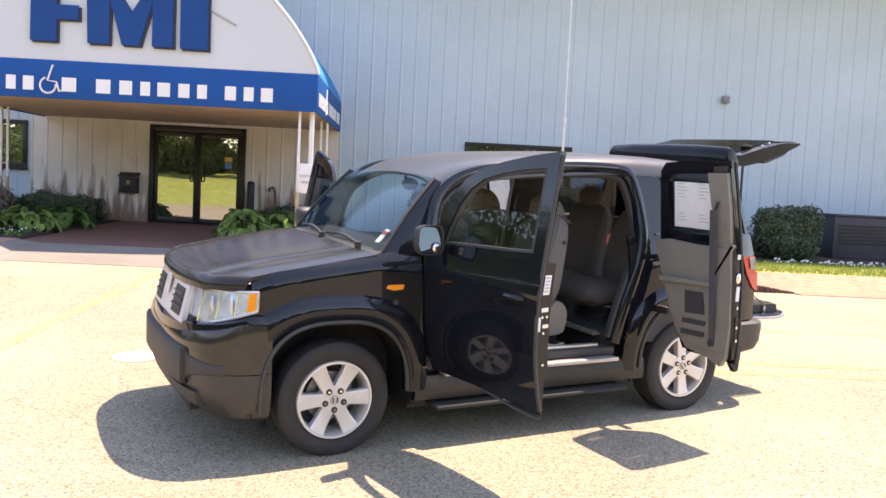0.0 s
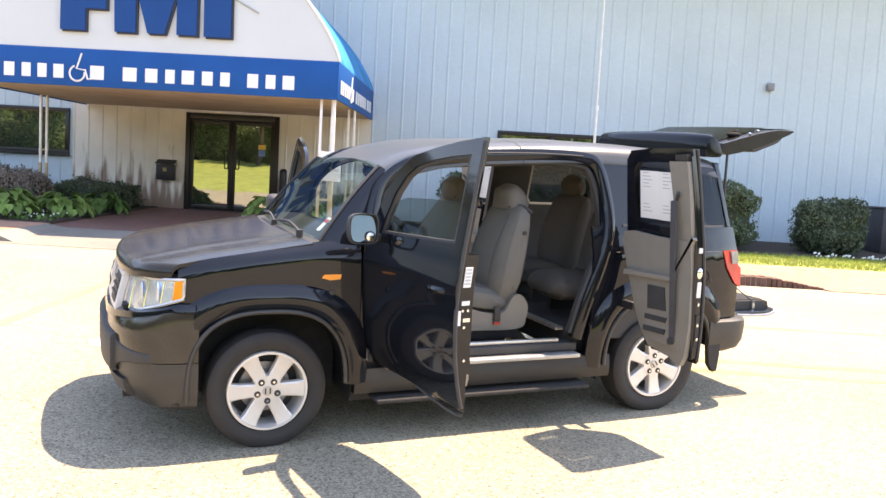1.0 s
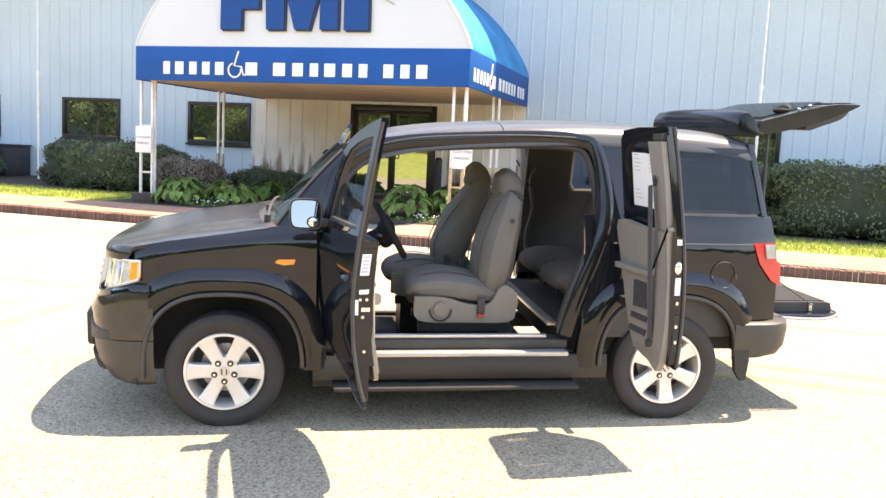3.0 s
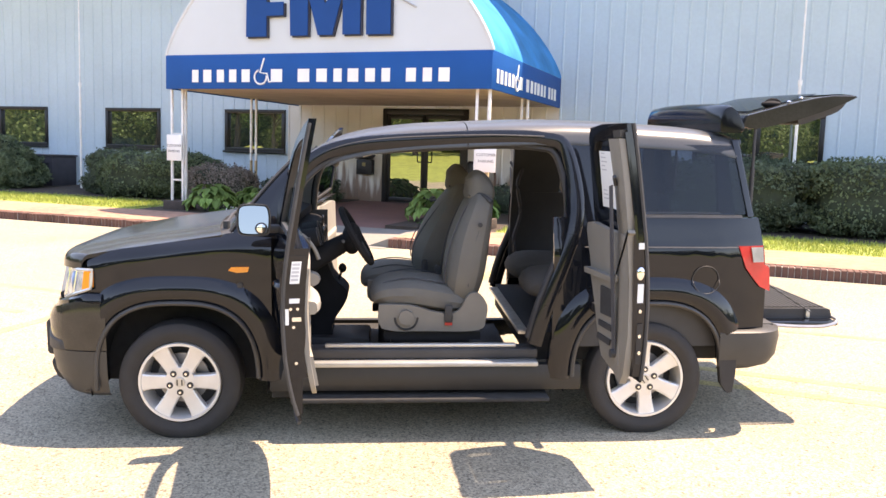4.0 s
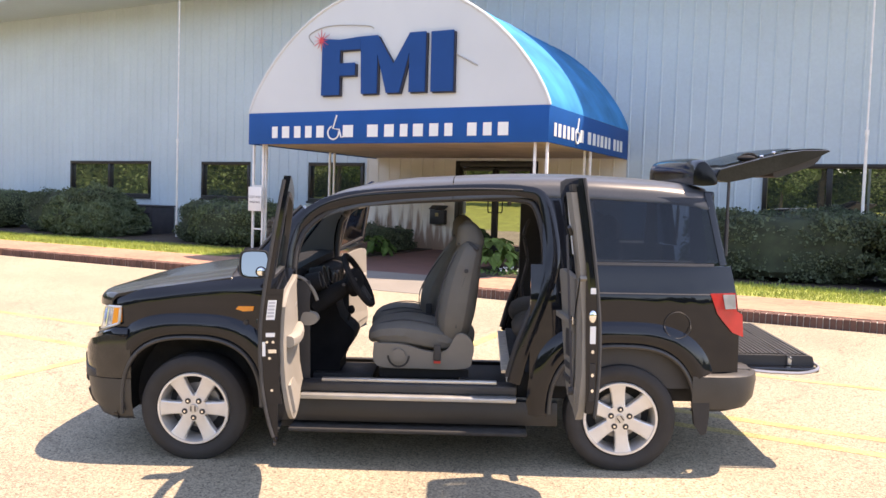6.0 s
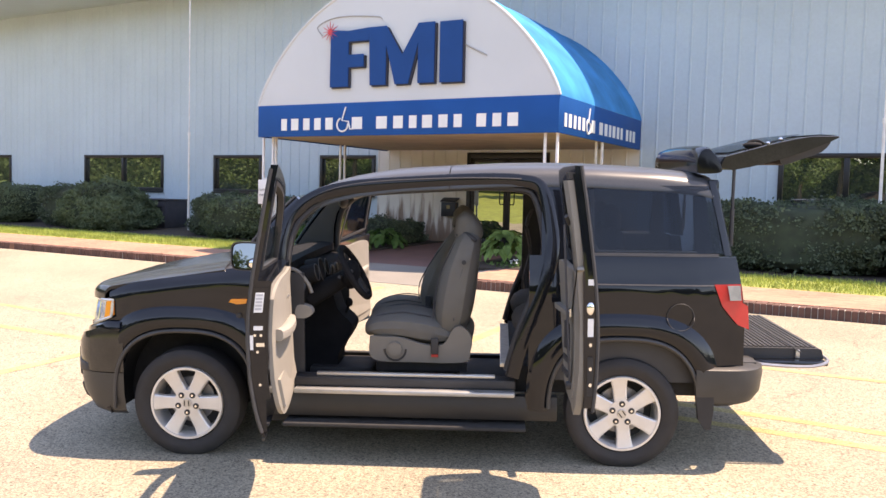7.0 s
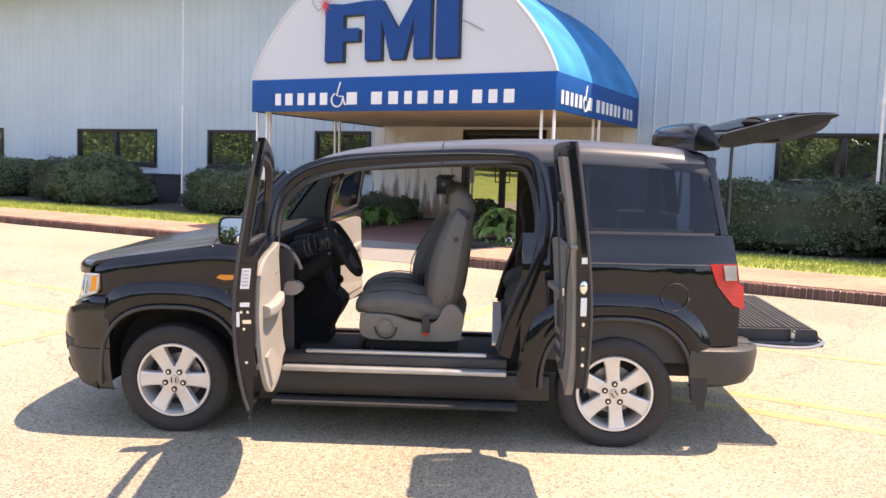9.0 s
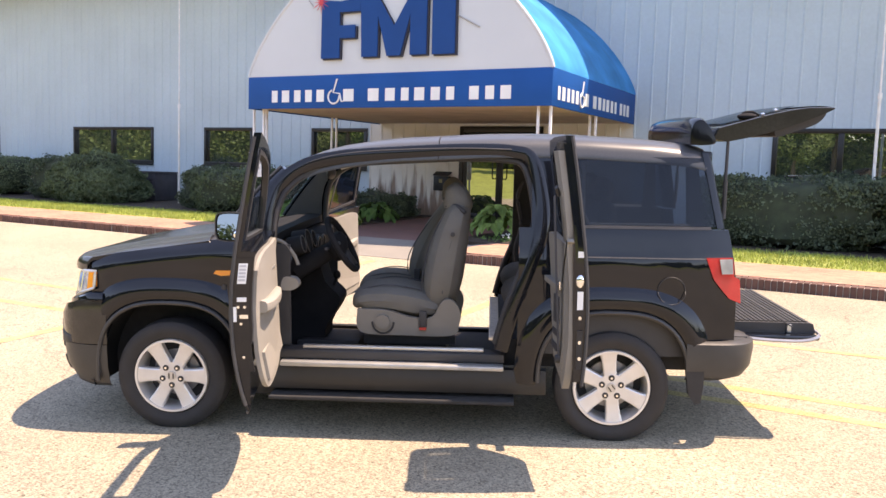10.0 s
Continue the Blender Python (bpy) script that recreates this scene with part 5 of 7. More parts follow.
def nose(rows, t0, t1, n, th=(0.03, 0, 0), dip=None, square=0.68, bow_=0.6):
    """A band round the car's front: rows of height, front u and half width; dip(row, angle) moves a height."""
    bm = bmesh.new()
    m = len(rows) - 1

    def f(s, t):
        w, uf, hv = rows[round(t * m)]
        a = radians(t0 + (t1 - t0) * s)
        if dip:
            w += dip(round(t * m), abs(math.degrees(a)))
        c, q = max(math.cos(a), 0) ** square, math.copysign(abs(math.sin(a)) ** bow_, math.sin(a))
        return (-0.40 - (-0.40 - uf - 0.065) * c, hv * q, w)
    return sheet(bm, f, n, m, th)


sag = lambda g: -0.112 * max(0.0, 1 - g / 78) ** 0.8
part("front_bumper", nose([(0.50, -0.850, 0.860), (0.54, -0.856, 0.862), (0.62, -0.861, 0.863), (0.715, -0.862, 0.860), (0.765, -0.835, 0.850), (0.778, -0.74, 0.80)], -90, 90, 40, dip=lambda i, g: (0, 0, 0.4, 1, 1, 1)[i] * sag(g)), GROUNDP, car)
part("lower_bumper", nose([(0.225, -0.66, 0.77), (0.235, -0.72, 0.80), (0.26, -0.77, 0.832), (0.36, -0.835, 0.860), (0.44, -0.850, 0.864), (0.496, -0.852, 0.864)], -90, 90, 40), BUMPERP, car, "charcoal plastic lower bumper")
guard = table([(0, 1.0), (24, 1.0), (34, 0.35), (46, 0.12), (66, 0.0)])
part("bumper_bar", nose([(0.492, -0.842, 0.858), (0.495, -0.862, 0.864), (0.500, -0.868, 0.866), (0.540, -0.868, 0.866), (0.545, -0.862, 0.864), (0.548, -0.842, 0.858)], -66, 66, 48, dip=lambda i, g: (-0.10, -0.10, -0.09, 0.055, 0.06, 0.06)[i] * guard(g)), TRIMD, car, "dark plastic bumper guard")
part("bumper_guard", nose([(0.40, -0.855, 0.864), (0.405, -0.880, 0.872), (0.42, -0.890, 0.876), (0.585, -0.890, 0.876), (0.60, -0.880, 0.872), (0.605, -0.855, 0.864)], -29, 29, 24), TRIMD, car, "dark plastic bumper guard")
part("air_intake", nose([(0.28, -0.80, 0.845), (0.30, -0.835, 0.85), (0.35, -0.855, 0.86), (0.38, -0.86, 0.866)], -40, 40, 20), TRIMD, car)
part("nose_trim", nose([(0.752, -0.835, 0.852), (0.764, -0.860, 0.862), (0.792, -0.852, 0.857), (0.806, -0.82, 0.845)], -88, 88, 40, dip=lambda i, g: sag(g) - (0.03, 0.022, 0, 0)[i] * max(0, 1 - g / 60), square=0.94, bow_=0.8), PAINT, car)
part("nose_backing", nose([(0.70, -0.77, 0.80), (0.95, -0.72, 0.78)], -90, 90, 30, square=0.95, bow_=0.8), TRIMD, car)
gr = part("grille", nose([(0.695, -0.830, 0.838), (0.708, -0.838, 0.838), (0.905, -0.790, 0.826), (0.915, -0.778, 0.82)], -19, 19, 24), GRILLEP, car, "silver grille surround with dark slots")
for a0, a1 in ((-15, -4), (4, 15)):
    part("grille_slot", nose([(0.735, -0.8355, 0.838), (0.885, -0.799, 0.83)], a0, a1, 10), TRIMD, gr)
    for w in (0.775, 0.815, 0.85):
        part("grille_bar", nose([(w, -0.838 + (w - 0.76) * 0.25, 0.838), (w + 0.010, -0.836 + (w - 0.76) * 0.25, 0.836)], a0, a1, 10), CLAD, gr)
bm = bmesh.new()
slab(bm, [(-0.065, 0.81), (0.065, 0.81), (0.05, 0.905), (-0.05, 0.905)], lambda a, b: (-0.765 + (b - 0.81) * 0.3, a, b), 0.02)
part("nose_emblem", bm, GRILLEP, gr)
bm = bmesh.new()


def hood(s, t):
    """The bonnet: a rounded front edge over the first fifth, then the crowned top."""
    v = -0.795 + 1.59 * s
    k = abs(v) / 0.795
    u0 = -0.738 + 0.085 * k ** 2 + 0.15 * k ** 6
    u1 = 0.135 + 0.10 * k ** 2
    ur = u0 + 0.06
    crown = lambda u: hood_z(u) + 0.012 - 0.034 * k ** 4 - 0.008 * math.exp(-((k - 0.72) / 0.05) ** 2)
    if t < 0.25:
        g = t / 0.25 * math.pi / 2
        return (u0 + 0.06 * (1 - math.cos(g)), v, crown(ur) - 0.062 * (1 - math.sin(g)))
    u = ur + (u1 - ur) * (t - 0.25) / 0.75
    return (u, v, crown(u))


sheet(bm, hood, 36, 32, (0, 0, -0.02))
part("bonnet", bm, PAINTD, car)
bm = bmesh.new()
sheet(bm, lambda s, t: (0.12 + 0.10 * (2 * s - 1) ** 2 + 0.12 * t, (2 * s - 1) * 0.785, 1.118 + 0.022 * t - 0.012 * (2 * s - 1) ** 2), 20, 4, (0, 0, -0.03))
part("cowl", bm, TRIMD, car)
for v0, v1 in ((-0.55, -0.05), (0.0, 0.5)):
    bm = bmesh.new()
    tube(bm, smooth_path([(0.19 + 0.09 * v0 * v0, v0, 1.152), (0.215, (v0 + v1) / 2, 1.182), (0.205 + 0.09 * v1 * v1, v1, 1.168)], 4), 0.009, 6)
    cyl(bm, (0.19 + 0.09 * v0 * v0, v0, 1.125), (0.19 + 0.09 * v0 * v0, v0, 1.165), 0.02, 10)
    part("windscreen_wiper", bm, TRIMD, car)
bm = bmesh.new()


def screen(s, t):
    x = 2 * s - 1
    hv = 0.765 - 0.10 * t
    return (0.20 + 0.075 * x * x + (0.495 - 0.135 * x * x) * t, x * hv, 1.138 - 0.008 * x * x + (0.432 - 0.012 * x * x) * t + 0.022 * math.sin(math.pi * t))


sheet(bm, screen, 48, 28, (0.004, 0, 0))
ws = part("windscreen", bm, CLEAR, car, "clear windscreen with a tinted top band")
ws.visible_shadow = False
post_u = table([(0, 0.555), (0.35, 0.568), (0.65, 0.60), (0.85, 0.65), (1, 0.70)])
post_w = table([(0, 1.10), (0.35, 1.27), (0.65, 1.39), (0.85, 1.462), (1, 1.512)])
for sd in (-1, 1):
    bm = bmesh.new()

    def side_post(s, t, sd=sd):
        e = Vector(screen((sd + 1) / 2, t))
        w = post_w(t)
        g = Vector((post_u(t), sd * (hw(0.5, w) - 0.012), w))
        p = e.lerp(g, s)
        return p + Vector((0, sd * 0.018 * math.sin(math.pi * s), 0))
    sheet(bm, side_post, 8, 14, (0.01, -sd * 0.03, 0))
    part("screen_pillar", bm, PAINT, car)
    bm = bmesh.new()
    tube(bm, [Vector(screen((sd + 1) / 2, t / 12)) + Vector((0, sd * 0.004, 0.002)) for t in range(13)], 0.010, 6)
    part("screen_seal", bm, TRIMD, car)
    bm = bmesh.new()

    def post_lining(s, t, sd=sd):
        e = Vector(screen((sd + 1) / 2, t)) + Vector((0.03, -sd * 0.035, 0))
        return e.lerp(Vector((post_u(t) + 0.02, sd * (hw(0.5, post_w(t)) - 0.07), post_w(t) - 0.01)), s)
    sheet(bm, post_lining, 4, 10, (0, -sd * 0.012, 0))
    part("pillar_lining", bm, PILLARG, car, "charcoal pillar lining")
bm = bmesh.new()
slab(bm, [(-0.03, -0.05), (0.03, -0.05), (0.03, 0.05), (-0.03, 0.05)], lambda a, b: (0.335 + b * 0.70, -0.632 + a, 1.208 + b * 0.72), 0.002, (0.7, 0, -0.7))
tag = part("paper_tag", bm, PAPER, car, "small red and white tag inside the windscreen")
bm = bmesh.new()
slab(bm, [(-0.03, 0.01), (0.03, 0.01), (0.03, 0.035), (-0.03, 0.035)], lambda a, b: (0.3335 + b * 0.70, -0.632 + a, 1.2095 + b * 0.72), 0.001, (0.7, 0, -0.7))
part("tag_stripe", bm, REDB, tag)
RVU, RVW = 0.80, 1.488
bm = bmesh.new()
ball(bm, (RVU, 0.0, RVW), 0.1, 0.25, 1.2, 0.42, 16)
cyl(bm, (RVU - 0.01, 0.0, RVW), (RVU - 0.04, 0.0, RVW + 0.055), 0.012, 8)
part("rear_view_mirror", bm, TRIMD, car)

roof_z = table([(0.60, 1.51), (0.665, 1.556), (0.73, 1.595), (0.80, 1.63), (0.87, 1.657), (1.0, 1.688), (1.15, 1.711), (1.3, 1.727), (1.56, 1.742), (1.85, 1.757), (2.1, 1.762), (2.4, 1.758), (2.8, 1.737), (3.02, 1.713), (3.14, 1.685)])
edge_drop = table([(0, 0), (0.45, 0.008), (0.58, 0.022), (0.64, 0.042), (0.675, 0.072), (0.695, 0.115), (0.70, 0.13)])
VS = [-0.70, -0.695, -0.685, -0.675, -0.66, -0.64, -0.61, -0.58, -0.45, -0.25, 0, 0.25, 0.45, 0.58, 0.61, 0.64, 0.66, 0.675, 0.685, 0.695, 0.70]


def roof_f(u0, u1, n):
    bm = bmesh.new()

    def f(s, t):
        v = VS[round(s * 20)]
        a = u0 - 0.06 * (v / 0.7) ** 2 * (1 if u0 < 1 else 0)
        u = a + (u1 - a) * t
        return (u, v, roof_z(u) - edge_drop(abs(v)))
    return sheet(bm, f, 20, n, (0, 0, -0.012))


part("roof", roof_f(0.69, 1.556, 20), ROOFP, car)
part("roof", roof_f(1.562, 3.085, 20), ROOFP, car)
part("rear_header", boxes((3.06, 3.125, -0.655, 0.655, 1.585, 1.665), bev=0.012), PAINT, car)
bm = bmesh.new()
sheet(bm, lambda s, t: (0.76 + 2.34 * t, -0.66 + 1.32 * s, roof_z(0.76 + 2.34 * t) - edge_drop(abs(-0.66 + 1.32 * s)) - 0.05), 8, 12, (0, 0, -0.012))
part("headliner", bm, HEADL, car)
part("dome_lamp", boxes((1.60, 1.74, -0.62, -0.48, 1.612, 1.652), bev=0.008), TRIM, car)
part("grab_rail", boxes((1.33, 1.40, -0.66, -0.60, 1.60, 1.625), bev=0.006), TRIM, car)

# floor pan, rear floor and tread edge
part("floor_pan", boxes((0.485, 1.93, -0.76, 0.78, 0.20, 0.25)), CARPET, car, smooth=None)
part("underbody", boxes((-0.72, 0.45, -0.52, 0.52, 0.24, 0.75)), CARPET, car, smooth=None)
part("rear_floor", boxes((1.93, 3.25, -0.72, 0.72, 0.40, 0.56), bev=0.004), CARPET, car, "raised dark rear floor")
bm = boxes((1.868, 1.928, -0.70, 0.60, 0.545, 0.56))
rng = random.Random(4)
for i in range(63):
    box(bm, 1.873, 1.925, -0.69 + i * 0.0203, -0.69 + i * 0.0203 + 0.010, 0.56, 0.565)
part("tread_strip", bm, TREAD, car, "pale diamond-plate edge of the raised floor")

# rear bumper
bm = bmesh.new()


def rb(s, t):
    a = radians(-90 + 180 * s)
    c, q = max(math.cos(a), 0) ** 0.45, math.copysign(abs(math.sin(a)) ** 0.45, math.sin(a))
    w, k, h = [(0.375, 3.30, 0.835), (0.40, 3.385, 0.868), (0.45, 3.425, 0.878), (0.55, 3.44, 0.88), (0.59, 3.435, 0.876), (0.605, 3.38, 0.85)][round(t * 5)]
    return (3.03 + (k - 3.03) * c, h * q, w)


sheet(bm, rb, 40, 5, (-0.05, 0, 0))
part("rear_bumper", bm, BUMPERP, car, "charcoal plastic rear bumper")
part("bumper_step", boxes((3.10, 3.36, -0.72, 0.72, 0.595, 0.612), bev=0.006), BUMPERP, car)

# tailgate: raised upper half
bm = bmesh.new()
dome = curve2([(2.985, 1.705), (2.985, 1.79), (3.01, 1.85), (3.055, 1.866), (3.10, 1.828), (3.139, 1.76), (3.144, 1.712), (3.06, 1.70), (2.985, 1.705)], 4)[:-1]


def cross_bar(bm, outline, vs, shrink):
    """An outline carried across the car, drawn in towards its ends."""
    cu = sum(a for a, b in outline) / len(outline)
    cw = min(b for a, b in outline)
    rings = [[bm.verts.new((cu + (a - cu) * k, v, cw + (b - cw) * k)) for a, b in outline] for v, k in zip(vs, shrink)]
    n = len(outline)
    for A, B in zip(rings, rings[1:]):
        for i in range(n):
            bm.faces.new((A[i], A[(i + 1) % n], B[(i + 1) % n], B[i]))
    bm.faces.new(rings[0])
    bm.faces.new(rings[-1][::-1])
    return bm


cross_bar(bm, dome, [-0.66, -0.655, -0.63, -0.4, 0, 0.4, 0.63, 0.655, 0.66], [0.76, 0.86, 0.92, 1.0, 1.03, 1.0, 0.92, 0.86, 0.76])
hg = part("upper_tailgate", bm, SPOILER, car, "raised black upper tailgate with its rear window")
gate = [(3.12, 1.735), (3.20, 1.722), (3.30, 1.742), (3.46, 1.783), (3.60, 1.83), (3.75, 1.89), (3.80, 1.916), (3.79, 1.922), (3.651, 1.921), (3.55, 1.905), (3.417, 1.874), (3.299, 1.842), (3.15, 1.80)]
bm = bmesh.new()
cross_bar(bm, gate, [-0.64, -0.635, -0.62, -0.3, 0, 0.3, 0.62, 0.635, 0.64], [0.975, 0.99, 1, 1.015, 1.02, 1.015, 1, 0.99, 0.975])
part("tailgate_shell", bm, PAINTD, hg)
bm = bmesh.new()
sheet(bm, lambda s, t: (3.20 + 0.40 * t, -0.54 + 1.08 * s, 1.826 + 0.106 * t + 0.004 * math.sin(math.pi * s)), 8, 6, (0, 0, -0.003))
part("rear_window", bm, TINT, hg)
bm = bmesh.new()
sheet(bm, lambda s, t: (3.625 + 0.168 * t, -0.60 + 1.20 * s, 1.924 + 0.006 * math.sin(math.pi * s) + 0.005 * math.sin(math.pi * t)), 10, 6, (0, 0, -0.006))
part("gate_panel", bm, PAINT, hg, "glossy black panel of the raised tailgate")
bm = bmesh.new()
slab(bm, curve2([(3.49, 1.785), (3.51, 1.752), (3.60, 1.782), (3.729, 1.831), (3.775, 1.895), (3.66, 1.85), (3.49, 1.785)], 3)[:-1], lambda a, b: (a, -0.56, b), 1.12, (0, 1, 0))
part("tailgate_lining", bm, TRIMD, hg, "dark inner lining of the tailgate")
bm = bmesh.new()
ball(bm, (3.345, -0.52, 1.868), 0.05, 1.2, 0.7, 0.42, 14)
tube(bm, smooth_path([(3.30, -0.52, 1.865), (3.33, -0.52, 1.892), (3.38, -0.5, 1.895), (3.42, -0.48, 1.878)], 4), 0.008, 6)
part("rear_wiper", bm, DASH, hg)
for u, w in ((3.40, 1.880), (3.47, 1.903)):
    bm = bmesh.new()
    ball(bm, (u, -0.62, w), 0.012, 1, 1, 0.7, 8)
    part("gate_stud", bm, CHROME, hg)
for sd in (-1, 1):
    bm = bmesh.new()
    cyl(bm, (3.215, sd * 0.62, 1.74), (3.21, sd * 0.63, 1.50), 0.009, 10)
    cyl(bm, (3.21, sd * 0.63, 1.50), (3.205, sd * 0.64, 1.28), 0.013, 10)
    part("gas_strut", bm, TRIMD, hg)
# lower half, folded flat
lg = part("lower_tailgate", boxes((3.30, 3.80, -0.64, 0.64, 0.572, 0.600), bev=0.012), PAINT, car, "lower tailgate folded flat with a ribbed grey lining")
bm = bmesh.new()
slab(bm, [(3.32, 0.60), (3.80, 0.60), (3.785, 0.655), (3.76, 0.662), (3.33, 0.662)], lambda a, b: (a, -0.56, b), 1.12, (0, 1, 0))
part("gate_lining", bm, TRIMD, lg, "dark grey plastic gate lining")
for i in range(15):
    part("lining_rib", boxes((3.345 + i * 0.028, 3.345 + i * 0.028 + 0.017, -0.54, 0.54, 0.663, 0.669)), CLAD, lg, smooth=None)
part("gate_latch", boxes((3.63, 3.655, -0.575, -0.558, 0.605, 0.655), bev=0.004), SILVER, lg)
bm = bmesh.new()
tube(bm, smooth_path([(3.31, -0.65, 0.592), (3.5, -0.66, 0.578), (3.7, -0.655, 0.576), (3.80, -0.62, 0.60), (3.815, -0.45, 0.605)], 5), 0.010, 6)
part("gate_rail", bm, ALLOYD, lg)
bm = bmesh.new()
cyl(bm, (3.30, -0.58, 0.86), (3.66, -0.575, 0.64), 0.004, 8)
part("support_cable", bm, TRIMD, lg)


# ---- wheels ----
def wheel(u, sd, spin=0.0):
    m = Matrix.Translation((u, sd * 0.745, HUB)) @ Matrix.Rotation(radians(spin), 4, "Y")
    bm = bmesh.new()
    R = 0.328
    prof = [(-0.075, 0.222), (0.075, 0.222), (0.088, 0.228), (0.102, 0.26), (0.104, 0.285), (0.096, 0.308), (0.084, R - 0.006), (0.06, R), (0.0, R + 0.002), (-0.06, R), (-0.084, R - 0.006), (-0.1, 0.3), (-0.1, 0.26), (-0.088, 0.228)]
    n = 72
    rings = []
    for i in range(n):
        a = 2 * math.pi * i / n
        rings.append([bm.verts.new((r * math.cos(a), sd * y, r * math.sin(a))) for y, r in prof])
    for i in range(n):
        A, B = rings[i], rings[(i + 1) % n]
        for j in range(len(prof)):
            k = (j + 1) % len(prof)
            bm.faces.new((A[j], A[k], B[k], B[j]))
    w = part("wheel", bm, RUBBER, car, "black tyre on a silver six-spoke alloy rim", m=m)
    bm = bmesh.new()
    rp = [(0.085, 0.222), (0.098, 0.218), (0.098, 0.205), (0.080, 0.200), (0.05, 0.196), (-0.06, 0.19), (-0.07, 0.215)]
    rings = [[bm.verts.new((r * math.cos(2 * math.pi * i / 60), sd * y, r * math.sin(2 * math.pi * i / 60))) for y, r in rp] for i in range(60)]
    for i in range(60):
        A, B = rings[i], rings[(i + 1) % 60]
        for j in range(len(rp)):
            k = (j + 1) % len(rp)
            bm.faces.new((A[j], A[k], B[k], B[j]))
    part("rim", bm, ALLOY, w, "silver alloy rim")
    for i in range(6):
        a = radians(60 * i + 0)
        bm = bmesh.new()
        c, t = Vector((math.cos(a), 0, math.sin(a))), Vector((-math.sin(a), 0, math.cos(a)))
        secs = [(0.055, 0.036, 0.083), (0.10, 0.037, 0.082), (0.15, 0.040, 0.085), (0.185, 0.045, 0.089), (0.206, 0.052, 0.092)]
        rows = []
        for r, h, y in secs:
            rows.append([bm.verts.new(c * r + t * s + Vector((0, sd * yy, 0))) for s, yy in ((-h, y - 0.045), (-h, y - 0.004), (-h * 0.82, y), (h * 0.82, y), (h, y - 0.004), (h, y - 0.045))])
        for A, B in zip(rows, rows[1:]):
            for j in range(6):
                bm.faces.new((A[j], A[(j + 1) % 6], B[(j + 1) % 6], B[j]))
        bm.faces.new(rows[0])
        bm.faces.new(rows[-1])
        part("spoke", bm, ALLOY, w, smooth=None)
    bm = bmesh.new()
    cyl(bm, (0, sd * 0.03, 0), (0, sd * 0.085, 0), 0.086, 40, 0.080)
    part("hub_face", bm, ALLOY, w)
    bm = bmesh.new()
    cyl(bm, (0, sd * 0.08, 0), (0, sd * 0.094, 0), 0.030, 24, 0.026)
    part("centre_cap", bm, SILVER, w)
    bm = boxes((-0.016, -0.009, sd * 0.0945 - 0.002, sd * 0.0945 + 0.002, -0.016, 0.016), (0.009, 0.016, sd * 0.0945 - 0.002, sd * 0.0945 + 0.002, -0.016, 0.016))
    part("cap_emblem", bm, TRIMD, w)
    for i in range(5):
        a = radians(72 * i - 90)
        bm = bmesh.new()
        p = Vector((0.057 * math.cos(a), sd * 0.07, 0.057 * math.sin(a)))
        cyl(bm, p, p + Vector((0, sd * 0.018, 0)), 0.018, 16)
        part("lug_recess", bm, TRIMD, w)
        bm = bmesh.new()
        cyl(bm, p, p + Vector((0, sd * 0.023, 0)), 0.0075, 6)
        part("lug_nut", bm, CHROME, w)
    bm = bmesh.new()
    cyl(bm, (0, sd * -0.02, 0), (0, sd * -0.005, 0), 0.14, 36)
    part("brake_disc", bm, ALLOYD, w)
    bm = bmesh.new()
    cyl(bm, (0, sd * -0.06, 0), (0, sd * -0.045, 0), 0.195, 36)
    part("wheel_backing", bm, TRIMD, w)


for sd in (-1, 1):
    wheel(0.0, sd)
    wheel(WB, sd, -36)


# ---- doors ----
def door_m(hu, hv, ang, rear, sd):
    """The pose of a door that has swung out by ang degrees; local x runs from hinge to latch, y inwards."""
    a = radians(ang)
    ax = Vector((math.cos(a) * (-1 if rear else 1), sd * math.sin(a), 0))
    by = Vector((math.sin(a) * (-1 if rear else 1), -sd * math.cos(a), 0))
    if Matrix((ax, by, (0, 0, 1))).determinant() < 0:
        by, flip = -by, -1
    else:
        flip = 1
    m = Matrix(((ax.x, by.x, 0, hu), (ax.y, by.y, 0, hv), (0, 0, 1, -0.06 if sd > 0 else 0.0), (0, 0, 0, 1)))
    return m, flip


lean_t = table([(0.40, 0.026), (0.50, 0.015), (0.60, 0.002), (0.72, -0.010), (0.9, -0.016), (1.05, -0.008), (1.2, 0.008), (1.45, 0.044), (1.62, 0.072), (1.74, 0.096)])


lean_f = table([(0.40, 0.088), (0.46, 0.060), (0.52, 0.038), (0.60, 0.016), (0.72, -0.006), (0.9, -0.016), (1.05, -0.006), (1.2, 0.018), (1.45, 0.074), (1.62, 0.114), (1.74, 0.146)])
bow = [lean_t]


def lean(w):
    return bow[0](w)


def plate(outline, b0, b1, fl, dense=0):
    """A door plate between two depths, bent with the body's lean."""
    bm = bmesh.new()
    n = len(outline)
    A = [bm.verts.new((a, fl * (b0 + lean(w)), w)) for a, w in outline]
    B = [bm.verts.new((a, fl * (b1 + lean(w)), w)) for a, w in outline]
    bm.faces.new(A)
    bm.faces.new(B[::-1])
    for i in range(n):
        bm.faces.new((A[i], B[i], B[(i + 1) % n], A[(i + 1) % n]))
    return bm


def framed(outer, inner, b0, b1, fl):
    """A closed frame between two loops with the same number of points."""
    bm = bmesh.new()
    V = [[bm.verts.new((a, fl * (b + lean(w)), w)) for a, w in loop] for loop, b in ((outer, b0), (inner, b0), (inner, b1), (outer, b1))]
    n = len(outer)
    for k in range(4):
        P, Q = V[k], V[(k + 1) % 4]
        for i in range(n):
            bm.faces.new((P[i], P[(i + 1) % n], Q[(i + 1) % n], Q[i]))
    return bm


